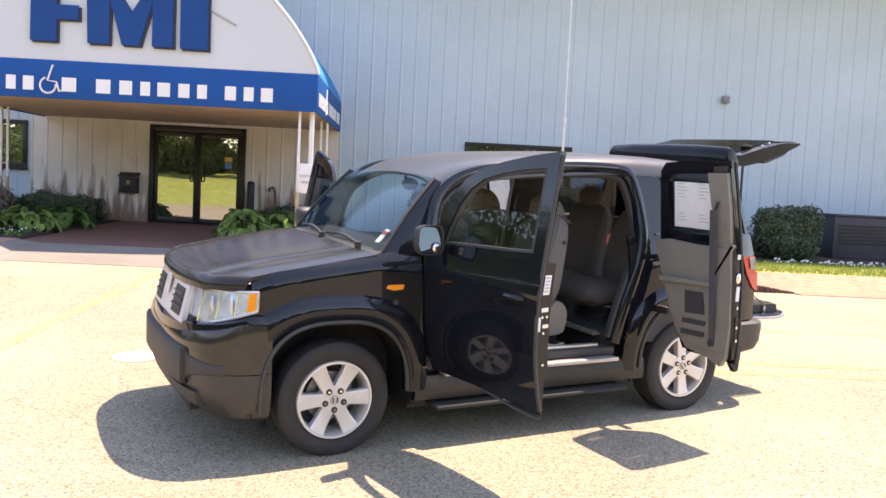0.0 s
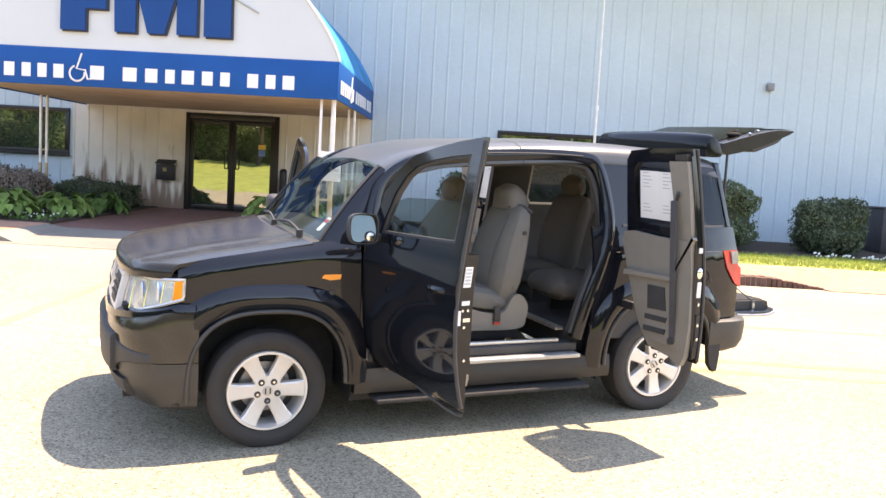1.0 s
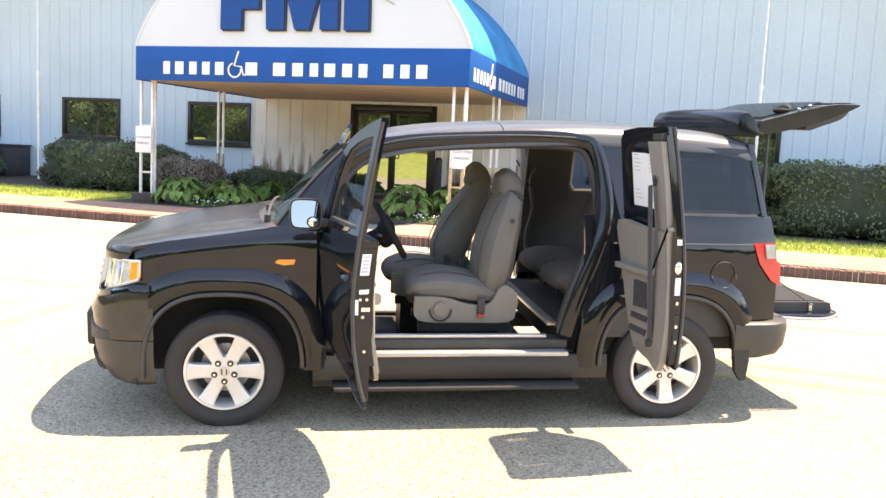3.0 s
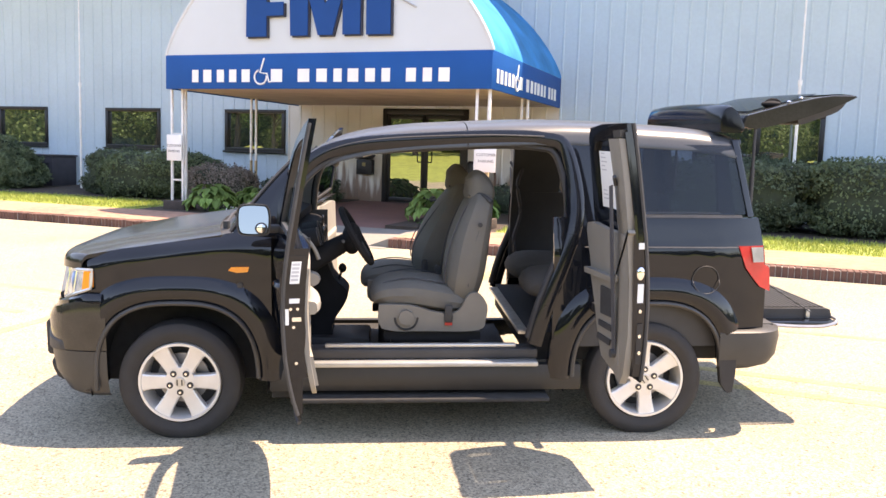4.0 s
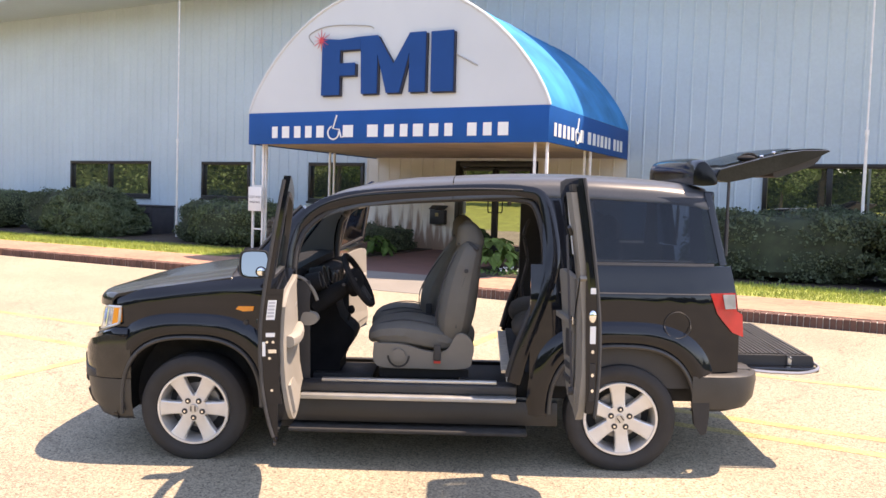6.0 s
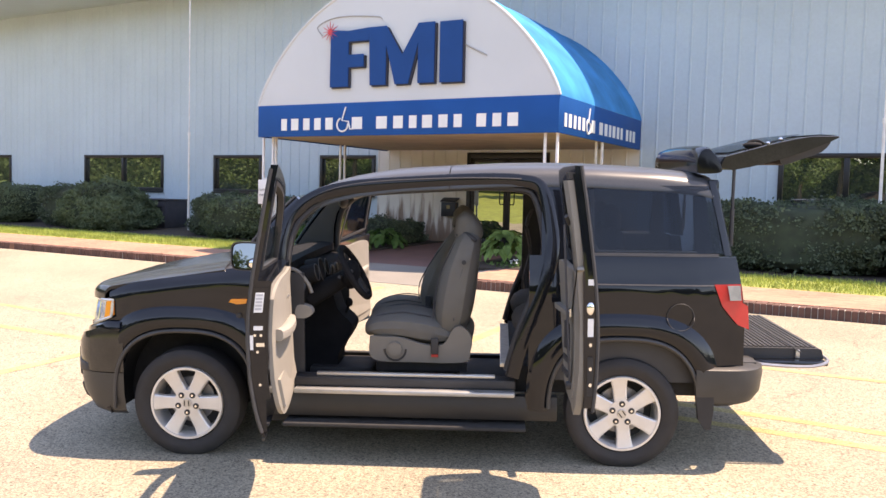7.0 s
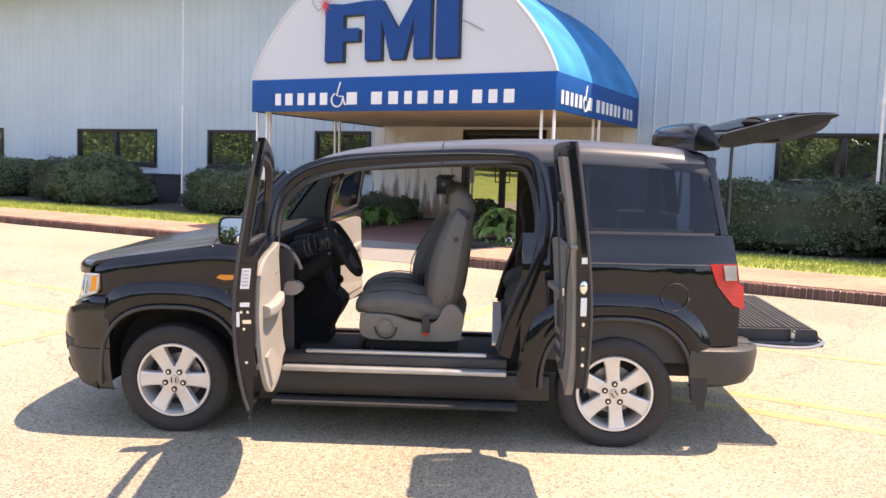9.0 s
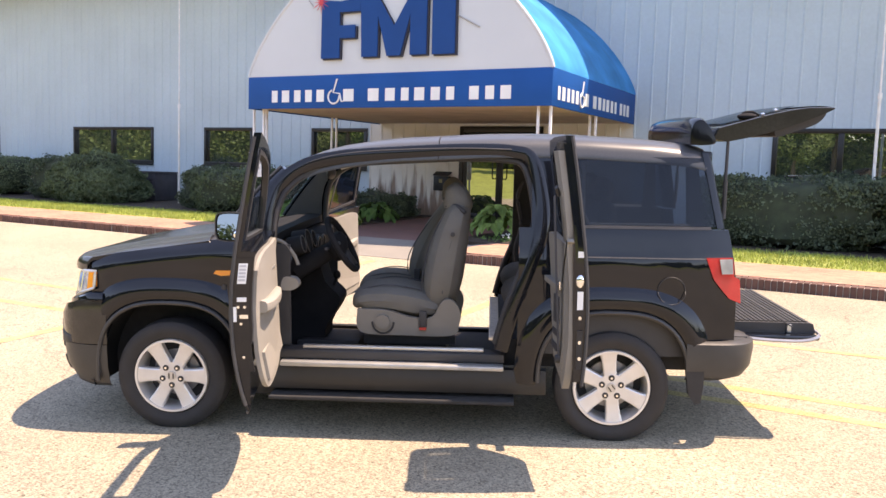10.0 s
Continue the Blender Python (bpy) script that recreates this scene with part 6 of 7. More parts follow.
def front_door(sd, ang):
    m, fl = door_m(0.53, sd * 0.835, ang, False, sd)
    near = sd < 0
    m = m @ Matrix.Diagonal((0.945, 1.0 if near else 0.78, 1, 1))
    k, kk = (0.020, 0.78) if near else (0.0, 1.0)
    bm = bmesh.new()
    us, ws = 16, 12

    def outer(s, t):
        a = 1.0 * s
        w0 = 0.43 + 0.055 * (1 - s) + 0.06 * max(0, (0.15 - a) / 0.15) ** 2
        w1 = 1.155 + 0.05 * s
        w = w0 + (w1 - w0) * t
        crease = 0.010 * math.exp(-((w - 1.03) / 0.05) ** 2)
        return (a, fl * (lean(w) + 0.004 - crease + 0.02 * (max(0, (0.55 - w)) / 0.12) ** 2 * 0.3), w)
    sheet(bm, outer, us, 20, (0, fl * 0.012, 0))
    d = part("door", bm, PAINT, car, "black front door standing open" if sd < 0 else "black front door standing open on the far side", m=m)
    bm = bmesh.new()
    deep = table([(0.42, 0.022), (0.50, 0.048), (0.62, 0.075), (0.8, 0.088 + k), (1.2, 0.085 + k)])
    for a0, a1, b0, w0, w1 in ((0.03, 0.988, 0.016, 0.455, 1.19),):
        ks = span(w0, w1, 14)
        A = [[bm.verts.new((a, fl * (b + lean(w)), w)) for a, b in ((a0, b0), (a1, b0), (a1, deep(w)), (a0, deep(w)))] for w in ks]
        for P, Q in zip(A, A[1:]):
            for i in range(4):
                bm.faces.new((P[i], P[(i + 1) % 4], Q[(i + 1) % 4], Q[i]))
        bm.faces.new(A[0])
        bm.faces.new(A[-1][::-1])
    part("door_shell", bm, PAINT, d, smooth=None)
    ow = [(0.0, 1.15), (0.06, 1.30), (0.14, 1.46), (0.24, 1.565), (0.36, 1.63), (0.55, 1.675), (0.75, 1.71), (0.97, 1.738), (0.985, 1.50), (0.99, 1.19), (0.75, 1.17), (0.5, 1.16), (0.25, 1.15)]
    iw = [(0.135, 1.20), (0.16, 1.28), (0.22, 1.42), (0.30, 1.515), (0.40, 1.575), (0.56, 1.615), (0.73, 1.64), (0.895, 1.655), (0.905, 1.48), (0.91, 1.235), (0.75, 1.225), (0.5, 1.215), (0.28, 1.205)]
    part("window_frame", framed(ow, iw, 0.006, 0.040, fl), PAINT, d)
    part("window_seal", framed([(0.5 + (a - 0.5) * 1.02, 1.4 + (w - 1.4) * 1.02) for a, w in iw], [(0.5 + (a - 0.5) * 0.94, 1.4 + (w - 1.4) * 0.93) for a, w in iw], 0.015, 0.045, fl), TRIMD, d)
    half = iw if sd > 0 else [(0.135, 1.20), (0.16, 1.27), (0.205, 1.345), (0.25, 1.385), (0.33, 1.405), (0.56, 1.418), (0.905, 1.425), (0.91, 1.235), (0.75, 1.225), (0.5, 1.215), (0.28, 1.205)]
    g = part("door_glass", plate(half, 0.026, 0.031, fl), DOORGL if sd < 0 else DARKGL, d, "side window pane lowered halfway" if sd < 0 else "", smooth=None)
    g.visible_shadow = False
    # inner lining
    trim = curve2([(0.06, 0.56), (0.3, 0.50), (0.7, 0.49), (0.90, 0.53), (0.938, 0.7), (0.935, 1.0), (0.918, 1.12), (0.7, 1.155), (0.3, 1.15), (0.07, 1.14), (0.05, 0.9), (0.06, 0.56)], 3)[:-1]
    part("door_lining", plate(trim, 0.080 + k, 0.101 + k, fl), TRIM, d, "grey-beige door lining")
    part("lining_insert", plate([(0.12, 0.93), (0.85, 0.95), (0.88, 1.05), (0.12, 1.04)], 0.102 + k, 0.108 + k, fl), TRIM, d)
    bm = bmesh.new()
    sweep(bm, smooth_path([(0.25, fl * (0.105 + k), 0.875), (0.5, fl * (0.125 + k), 0.89), (0.75, fl * (0.12 + k), 0.90), (0.87, fl * (0.095 + k), 0.905)], 5), ring2d(0.032, 0.030, 12, 0.7))
    part("armrest", bm, TRIM, d)
    part("map_pocket", plate([(0.15, 0.55), (0.85, 0.54), (0.86, 0.68), (0.15, 0.70)], 0.102 + k, 0.118 + k, fl), TRIM, d)
    part("door_recess", plate([(0.5, 0.72), (0.88, 0.73), (0.88, 0.84), (0.5, 0.82)], 0.102 + k, 0.106 + k, fl), TRIMD, d)
    part("inner_handle", plate([(0.28, 0.99), (0.40, 0.995), (0.40, 1.03), (0.28, 1.03)], 0.109 + k, 0.122 + k, fl), SILVER, d)
    # latch edge with its labels
    part("latch_face", plate([(0.986, w) for w in span(0.62, 1.16, 8)] + [(0.994, w) for w in span(1.16, 0.62, 8)], 0.018, 0.076 + k, fl), PAINT, d, smooth=None)
    for z0, z1, b0, b1, mm in ((1.04, 1.135, 0.032, 0.068, PAPER), (0.955, 0.975, 0.034, 0.072, PAPER), (0.86, 0.93, 0.020, 0.033, PAPER), (0.875, 0.893, 0.046, 0.080, CHROME)):
        part("latch_label", plate([(0.9945, z0), (0.998, z0), (0.998, z1), (0.9945, z1)], b0 * (1 + 7 * k), b1 * (1 + 7 * k), fl), mm, d, "white label or latch on the door edge", smooth=None)
    for z in span(1.052, 1.118, 4):
        part("label_print", plate([(0.9982, z), (0.9990, z), (0.9990, z + 0.010), (0.9982, z + 0.010)], 0.036 * (1 + 7 * k), 0.063 * (1 + 7 * k), fl), FAINT, d, smooth=None)
    for z, b in ((0.93, 0.04), (0.93, 0.066), (0.85, 0.05), (0.69, 0.05)):
        bm = bmesh.new()
        cyl(bm, (0.99, fl * (b * (1 + 7 * k) + lean(z)), z), (1.0, fl * (b * (1 + 7 * k) + lean(z)), z), 0.007, 8)
        part("latch_bolt", bm, CHROME, d)
    bm = bmesh.new()
    tube(bm, [(0.996 - 0.02 * max(0, w - 1.2), fl * (0.012 + lean(w)), w) for w in span(0.455, 1.72, 20)], 0.010, 6, up=(0, 1, 0))
    part("edge_seal", bm, TRIMD, d)
    if sd < 0:
        bm = bmesh.new()
        tube(bm, smooth_path([(0.55, fl * (0.012 + lean(0.455)), 0.452), (0.70, fl * (0.006 + lean(0.44)), 0.432), (0.86, fl * (0.0 + lean(0.43)), 0.418), (0.975, fl * (0.004 + lean(0.42)), 0.414), (0.995, fl * (0.012 + lean(0.44)), 0.43)], 5), 0.007, 6)
        part("bottom_seal", bm, TRIMD, d)
    # outer handle
    bm = bmesh.new()
    cyl(bm, (0.80, fl * 0.002, 1.0), (0.80, fl * 0.014, 1.0), 0.07, 24)
    part("handle_cup", bm, TRIMD, d)
    bm = bmesh.new()
    tube(bm, smooth_path([(0.72, fl * -0.002, 1.0), (0.76, fl * -0.028, 1.005), (0.86, fl * -0.03, 1.008), (0.90, fl * -0.004, 1.005)], 4), 0.014, 8)
    part("outer_handle", bm, PAINT, d)
    # mirror
    bm = bmesh.new()
    shell = curve2([(-0.235, 1.20), (-0.232, 1.28), (-0.205, 1.308), (-0.12, 1.308), (-0.088, 1.295), (-0.078, 1.24), (-0.085, 1.165), (-0.11, 1.148), (-0.19, 1.148), (-0.225, 1.16), (-0.235, 1.20)], 3)[:-1]
    shell = [(1.10 * kk * ((b + 0.235) * 1.27 - 0.238), w) for b, w in shell]
    cb, cw = -0.155 * kk, 1.228
    rings = [[bm.verts.new((x, fl * (cb + (b - cb) * k), cw + (w - cw) * k)) for b, w in shell] for x, k in ((0.112, 0.35), (0.116, 0.62), (0.135, 0.86), (0.165, 0.97), (0.205, 1.0), (0.205, 0.93), (0.17, 0.92))]
    nn = len(shell)
    for A, B in zip(rings, rings[1:]):
        for i in range(nn):
            bm.faces.new((A[i], A[(i + 1) % nn], B[(i + 1) % nn], B[i]))
    bm.faces.new(rings[0])
    bm.faces.new(rings[-1][::-1])
    box(bm, 0.10, 0.16, min(fl * -0.10, fl * 0.03), max(fl * -0.10, fl * 0.03), 1.155, 1.195, bev=0.01)
    mr = part("door_mirror", bm, CLAD, d, "black door mirror with a small round blind-spot mirror")
    bm = bmesh.new()
    slab(bm, [(cb + (b - cb) * 0.86, cw + (w - cw) * 0.86) for b, w in shell], lambda a, b: (0.206 - (b - 1.15) * 0.19, fl * a, b), 0.003, (-1, 0, 0))
    part("mirror_glass", bm, MIRROR, mr, smooth=None)
    bm = bmesh.new()
    ball(bm, (0.202, fl * -0.105 * kk, 1.185), 0.026, 0.45, 1, 1, 18)
    part("blind_spot_mirror", bm, CHROME, mr)
    bm = bmesh.new()
    tube(bm, [(0.203, fl * -0.105 * kk + 0.028 * math.cos(t), 1.185 + 0.027 * math.sin(t)) for t in np.linspace(0, 2 * math.pi, 20, endpoint=False)], 0.004, 5, closed=True, up=(1, 0, 0))
    part("mirror_ring", bm, TRIMD, mr)


bow[0] = lambda w: 0.78 * lean_f(w) - 0.012
front_door(-1, 81)
bow[0] = lean_f
front_door(1, 84)


bow[0] = lean_t


def rear_door(sd, ang):
    m, fl = door_m(2.285, sd * 0.855, ang, True, sd)
    m = m @ Matrix.Diagonal((0.835, 0.8, 1, 1))
    L = 0.79
    lat = table([(0.43, 0.80), (1.2, 0.755), (1.74, 0.70)])
    hin = table([(0.5, 0.36), (0.62, 0.27), (0.78, 0.20), (0.95, 0.12), (1.1, 0.06), (1.25, 0.02), (1.74, 0.03)])
    bm = bmesh.new()

    def outer(s, t):
        w = 0.515 + 0.705 * t
        a = hin(w) + (lat(w) - hin(w)) * s
        return (a, fl * (lean(w) + 0.004 - 0.010 * math.exp(-((w - 1.05) / 0.05) ** 2)), w)
    sheet(bm, outer, 12, 20, (0, fl * 0.012, 0))
    d = part("door", bm, PAINT, car, "black rear-hinged rear door standing open", m=m)
    ws = span(0.54, 1.21, 10)
    part("door_shell", plate([(hin(w) + 0.01, w) for w in ws[::-1]] + [(lat(w) - 0.012, w) for w in ws], 0.017, 0.07, fl), PAINT, d, smooth=None)
    ow = [(0.02, 1.20), (0.02, 1.45), (0.03, 1.66), (0.08, 1.715), (0.30, 1.735), (0.697, 1.742), (0.73, 1.45), (0.755, 1.20), (0.5, 1.2), (0.2, 1.2)]
    iw = [(0.115, 1.29), (0.10, 1.45), (0.10, 1.60), (0.15, 1.645), (0.30, 1.655), (0.53, 1.658), (0.55, 1.45), (0.565, 1.29), (0.45, 1.275), (0.25, 1.275)]
    part("window_frame", framed(ow, iw, 0.0, 0.05, fl), PAINT, d)
    g = part("door_glass", plate(iw, 0.022, 0.027, fl), TINT, d, smooth=None)
    lo = curve2([(0.40, 0.56), (0.62, 0.53), (0.765, 0.55), (0.735, 1.19), (0.735, 1.215), (0.4, 1.215), (0.06, 1.215), (0.075, 1.05), (0.16, 0.86), (0.27, 0.68), (0.40, 0.56)], 3)[:-1]
    part("door_lining", plate(lo, 0.071, 0.115, fl), TRIM2, d, "grey-beige door lining with pockets")
    part("lower_lining", plate([(0.14, 0.965), (0.70, 0.985), (0.715, 0.72), (0.72, 0.58), (0.44, 0.60), (0.31, 0.72)], 0.114, 0.135, fl), TRIM2, d)
    part("armrest", plate([(0.12, 0.955), (0.62, 0.975), (0.62, 1.0), (0.12, 0.985)], 0.114, 0.17, fl), TRIM2, d)
    part("pocket", plate([(0.36, 0.92), (0.53, 0.925), (0.56, 0.79), (0.38, 0.78)], 0.128, 0.146, fl), TRIMD, d, "dark recessed pocket")
    for z in (0.715, 0.645):
        part("speaker_slot", plate([(0.36, z), (0.57, z + 0.005), (0.58, z + 0.035), (0.36, z + 0.03)], 0.128, 0.146, fl), TRIMD, d)
    part("inner_handle", plate([(0.40, 1.10), (0.50, 1.105), (0.50, 1.145), (0.40, 1.14)], 0.114, 0.12, fl), TRIMD, d)
    part("pillar_lining", plate([(0.575, 1.19), (0.735, 1.19), (0.72, 1.45), (0.695, 1.67), (0.525, 1.665), (0.56, 1.45)], 0.051, 0.105, fl), TRIM2, d, "grey pillar cover")
    part("pillar_socket", plate([(0.57, 1.672), (0.68, 1.675), (0.68, 1.71), (0.57, 1.705)], 0.048, 0.09, fl), CLAD, d)
    part("seat_belt", plate([(0.575, 1.44), (0.625, 1.45), (0.675, 0.64), (0.63, 0.63)], 0.14, 0.146, fl), BELT, d, "dark grey seat belt", smooth=None)
    part("belt_buckle", plate([(0.60, 0.98), (0.64, 0.98), (0.64, 1.02), (0.60, 1.02)], 0.146, 0.158, fl), CHROME, d)
    bm = bmesh.new()
    cyl(bm, (0.655, fl * 0.13, 0.63), (0.655, fl * 0.165, 0.63), 0.022, 12)
    part("belt_anchor", bm, TRIMD, d)
    bm = bmesh.new()
    tube(bm, [(0.60, fl * (0.11 + lean(1.47)), 1.45), (0.635, fl * (0.13 + lean(1.5)), 1.49)], 0.012, 8)
    part("belt_guide", bm, TRIMD, d)
    # latch edge
    part("latch_face", plate([(lat(w) - 0.011, w) for w in span(0.545, 1.7, 6)] + [(lat(w) - 0.002, w) for w in span(1.7, 0.545, 6)], 0.018, 0.066, fl), PAINT, d, smooth=None)
    for z0, z1, mm in ((0.90, 0.99, PAPER), (1.155, 1.185, PAPER), (0.58, 0.80, BLACKM)):
        a = lat((z0 + z1) / 2)
        part("latch_label", boxes((a - 0.002, a + 0.003, min(fl * 0.022, fl * 0.058), max(fl * 0.022, fl * 0.058), z0, z1)), mm, d, "label or latch plate on the door edge", smooth=None)
    bm = bmesh.new()
    ball(bm, (lat(1.04) + 0.004, fl * 0.042, 1.04), 0.026, 0.5, 1, 1.3, 12)
    part("latch_striker", bm, CHROME, d)
    for z in (0.86, 0.74, 0.66):
        bm = bmesh.new()
        cyl(bm, (lat(z) - 0.006, fl * 0.04, z), (lat(z) + 0.006, fl * 0.04, z), 0.010, 8)
        part("latch_bolt", bm, CHROME, d)
    bm = bmesh.new()
    tube(bm, [(lat(w), fl * (0.008 + lean(w)), w) for w in span(0.525, 1.74, 14)], 0.012, 6, up=(0, 1, 0))
    part("edge_seal", bm, TRIMD, d)
    for z in (0.72, 1.06):
        part("hinge_arm", boxes((-0.03, 0.14, min(fl * 0.02, fl * 0.06), max(fl * 0.02, fl * 0.06), z, z + 0.05), bev=0.006), BLACKM, d)
    # outer handle
    part("outer_handle", boxes((0.60, 0.72, min(fl * -0.02, fl * 0.004), max(fl * -0.02, fl * 0.004), 1.06, 1.10), bev=0.008), PAINT, d)
    # paper sheets stuck inside the glass
    for a0, a1 in ((0.15, 0.35), (0.352, 0.53)):
        sh_ = part("window_sheet", plate([(a0, 1.31), (a1, 1.312), (a1, 1.60), (a0, 1.598)], 0.030, 0.032, fl), PAPER, d, "printed white sheet in the window", smooth=None)
        for k in range(12):
            z = 1.585 - k * 0.021
            part("text_bar", plate([(a0 + 0.03, z), (a0 + 0.09 + 0.05 * ((k * 7) % 3) / 3, z), (a0 + 0.09 + 0.05 * ((k * 7) % 3) / 3, z + 0.005), (a0 + 0.03, z + 0.005)], 0.0325, 0.0330, fl), FAINT, sh_, smooth=None)


rear_door(-1, 95)
rear_door(1, 88)


# ---- cabin ----
def bulge(bm, path, sections, up=(0, 0, 1), n=16, power=0.75):
    """A cushion: rounded sections (width, thickness) carried along a path across v."""
    rings = []
    pts = [Vector(p) for p in path]
    for i, p in enumerate(pts):
        t = (pts[min(i + 1, len(pts) - 1)] - pts[max(i - 1, 0)]).normalized()
        s = Vector((0, 1, 0))
        q = t.cross(s).normalized()
        hw_, ht_ = sections[i]
        rings.append([bm.verts.new(p + s * x + q * y) for x, y in ring2d(hw_, ht_, n, power)])
    for A, B in zip(rings, rings[1:]):
        for j in range(n):
            bm.faces.new((A[j], A[(j + 1) % n], B[(j + 1) % n], B[j]))
    bm.faces.new(rings[0])
    bm.faces.new(rings[-1])
    return bm


def dense(path, secs, k=4):
    p = smooth_path(path, k)
    s = smooth_path([(a, 0, b) for a, b in secs], k)
    return p, [(max(q.x, 0.01), max(q.z, 0.01)) for q in s]


def front_seat(v, u0=0.0, ub=0.0, ut=0.0, dc=0.0):
    """A bucket seat; ub and ut slide the foot and the head of its backrest, dc lowers its cushion."""
    bm = bmesh.new()
    p, s = dense([(1.04 + u0, v, 0.715 - dc), (1.09 + u0, v, 0.755 - dc), (1.25 + u0, v, 0.765 - dc), (1.45 + u0, v, 0.735 - dc), (1.56 + u0, v, 0.715 - dc)], [(0.18, 0.03), (0.235, 0.075), (0.245, 0.09), (0.24, 0.09), (0.22, 0.06)])
    bulge(bm, p, s)
    seat = part("front_seat", bm, FABRIC, car, "grey fabric bucket seat with a headrest")
    bm = bmesh.new()
    p, s = dense([(1.555 + ub, v, 0.70), (1.575 + ub, v, 0.85), (1.625 + (ub + ut) / 2, v, 1.06), (1.68 + ut, v, 1.225), (1.712 + ut, v, 1.315), (1.72 + ut, v, 1.335)], [(0.20, 0.09), (0.255, 0.12), (0.255, 0.115), (0.235, 0.09), (0.18, 0.065), (0.10, 0.03)])
    bulge(bm, p, s)
    part("backrest", bm, FABRIC, seat)
    bm = bmesh.new()
    p, s = dense([(1.692 + ut, v, 1.27), (1.694 + ut, v, 1.305), (1.684 + ut, v, 1.37), (1.657 + ut, v, 1.428), (1.647 + ut, v, 1.444)], [(0.07, 0.05), (0.145, 0.090), (0.142, 0.082), (0.115, 0.052), (0.05, 0.02)])
    bulge(bm, p, s)
    part("headrest", bm, FABRIC, seat)
    for k in (-0.155, 0.155):
        bm = bmesh.new()
        tube(bm, smooth_path([(1.455 + ub, v + k, 0.80), (1.462 + ub, v + k, 0.92), (1.518 + (ub + ut) / 2, v + k, 1.09), (1.60 + ut, v + k * 0.95, 1.24), (1.66 + ut, v + k * 0.8, 1.32)], 4), 0.004, 5)
        part("seam", bm, BELT, seat)
        bm = bmesh.new()
        tube(bm, smooth_path([(1.07 + u0, v + k * 0.9, 0.805 - dc), (1.12 + u0, v + k, 0.832 - dc), (1.26 + u0, v + k, 0.853 - dc), (1.44 + u0, v + k, 0.826 - dc)], 4), 0.004, 5)
        part("seam", bm, BELT, seat)
    for k in (-0.06, 0.06):
        bm = bmesh.new()
        cyl(bm, (1.70 + ut, v + k, 1.27), (1.685 + ut, v + k, 1.36), 0.007, 8)
        part("headrest_rod", bm, CHROME, seat)
    sgn = -1 if v < 0 else 1
    for q in (-1, 1):
        y0 = v + q * 0.225
        bm = bmesh.new()
        slab(bm, curve2([(1.07, 0.70), (1.09, 0.56), (1.35, 0.545), (1.64, 0.55), (1.685, 0.62), (1.69, 0.70), (1.64, 0.765), (1.58, 0.755), (1.52, 0.66), (1.40, 0.655), (1.25, 0.695), (1.07, 0.70)], 4)[:-1], lambda a, b: (a + u0, y0, b), 0.035 * q, (0, 1, 0))
        part("seat_side", bm, TRIM2, seat, "grey plastic seat side cover")
    yo = v + sgn * 0.262
    bm = bmesh.new()
    cyl(bm, (1.225 + u0, yo, 0.628), (1.225 + u0, yo + sgn * 0.02, 0.628), 0.045, 8)
    part("adjuster_dial", bm, TRIM2, seat)
    bm = bmesh.new()
    tube(bm, [(1.225 + u0 + 0.065 * math.cos(t), yo, 0.625 + 0.07 * math.sin(t)) for t in np.linspace(math.pi, 2 * math.pi, 14)], 0.006, 6, up=(0, 1, 0))
    part("dial_ring", bm, TRIMD, seat)
    part("seat_buckle", boxes((1.445 + u0, 1.49 + u0, min(yo, yo + sgn * 0.02), max(yo, yo + sgn * 0.02), 0.60, 0.70), bev=0.006), TRIMD, seat)
    part("buckle_button", boxes((1.447 + u0, 1.488 + u0, min(yo, yo + sgn * 0.022), max(yo, yo + sgn * 0.022), 0.585, 0.60)), REDB, seat)
    part("stalk_buckle", boxes((1.42 + u0, 1.46 + u0, v - sgn * 0.27 - 0.015, v - sgn * 0.27 + 0.015, 0.74, 0.84), bev=0.006), TRIMD, seat)
    for q in (-0.18, 0.18):
        part("seat_rail", boxes((1.10 + u0, 1.66 + u0, v + q - 0.025, v + q + 0.025, 0.48, 0.53)), BLACKM, seat, smooth=None)
    part("seat_pedestal", boxes((1.14 + u0, 1.60 + u0, v - 0.16, v + 0.16, 0.251, 0.48)), BLACKM, seat, smooth=None)
    bm = bmesh.new()
    cyl(bm, (1.66 + (ub + ut) / 2, yo - sgn * 0.03, 1.16), (1.66 + (ub + ut) / 2, yo - sgn * 0.005, 1.16), 0.014, 10)
    part("fold_knob", bm, TRIMD, seat)
    # side seam of the backrest and the dark belt guide on its shoulder
    ys = v + sgn * 0.246
    bm = bmesh.new()
    tube(bm, smooth_path([(1.585 + ub, ys - sgn * 0.006, 0.80), (1.612 + (ub + ut) / 2, ys + sgn * 0.004, 0.98), (1.655 + (ub + ut) / 2, ys - sgn * 0.004, 1.13), (1.70 + ut, v + sgn * 0.205, 1.265)], 5), 0.004, 5)
    part("side_seam", bm, BELT, seat)
    bm = bmesh.new()
    tube(bm, smooth_path([(1.655 + ut, v + sgn * 0.115, 1.325), (1.70 + ut, v + sgn * 0.17, 1.318), (1.745 + ut, v + sgn * 0.20, 1.285)], 4), 0.013, 8)
    part("shoulder_belt_guide", bm, TRIMD, seat, "dark plastic belt guide")
    bm = bmesh.new()
    tube(bm, smooth_path([(1.625 + ut, v - 0.125, 1.315), (1.615 + ut, v, 1.322), (1.625 + ut, v + 0.125, 1.315)], 5), 0.006, 6)
    part("headrest_gap", bm, TRIMD, seat)


front_seat(-0.37, 0.005, 0.0, -0.03, 0.018)
front_seat(0.37, -0.07, -0.16, -0.085, 0.065)


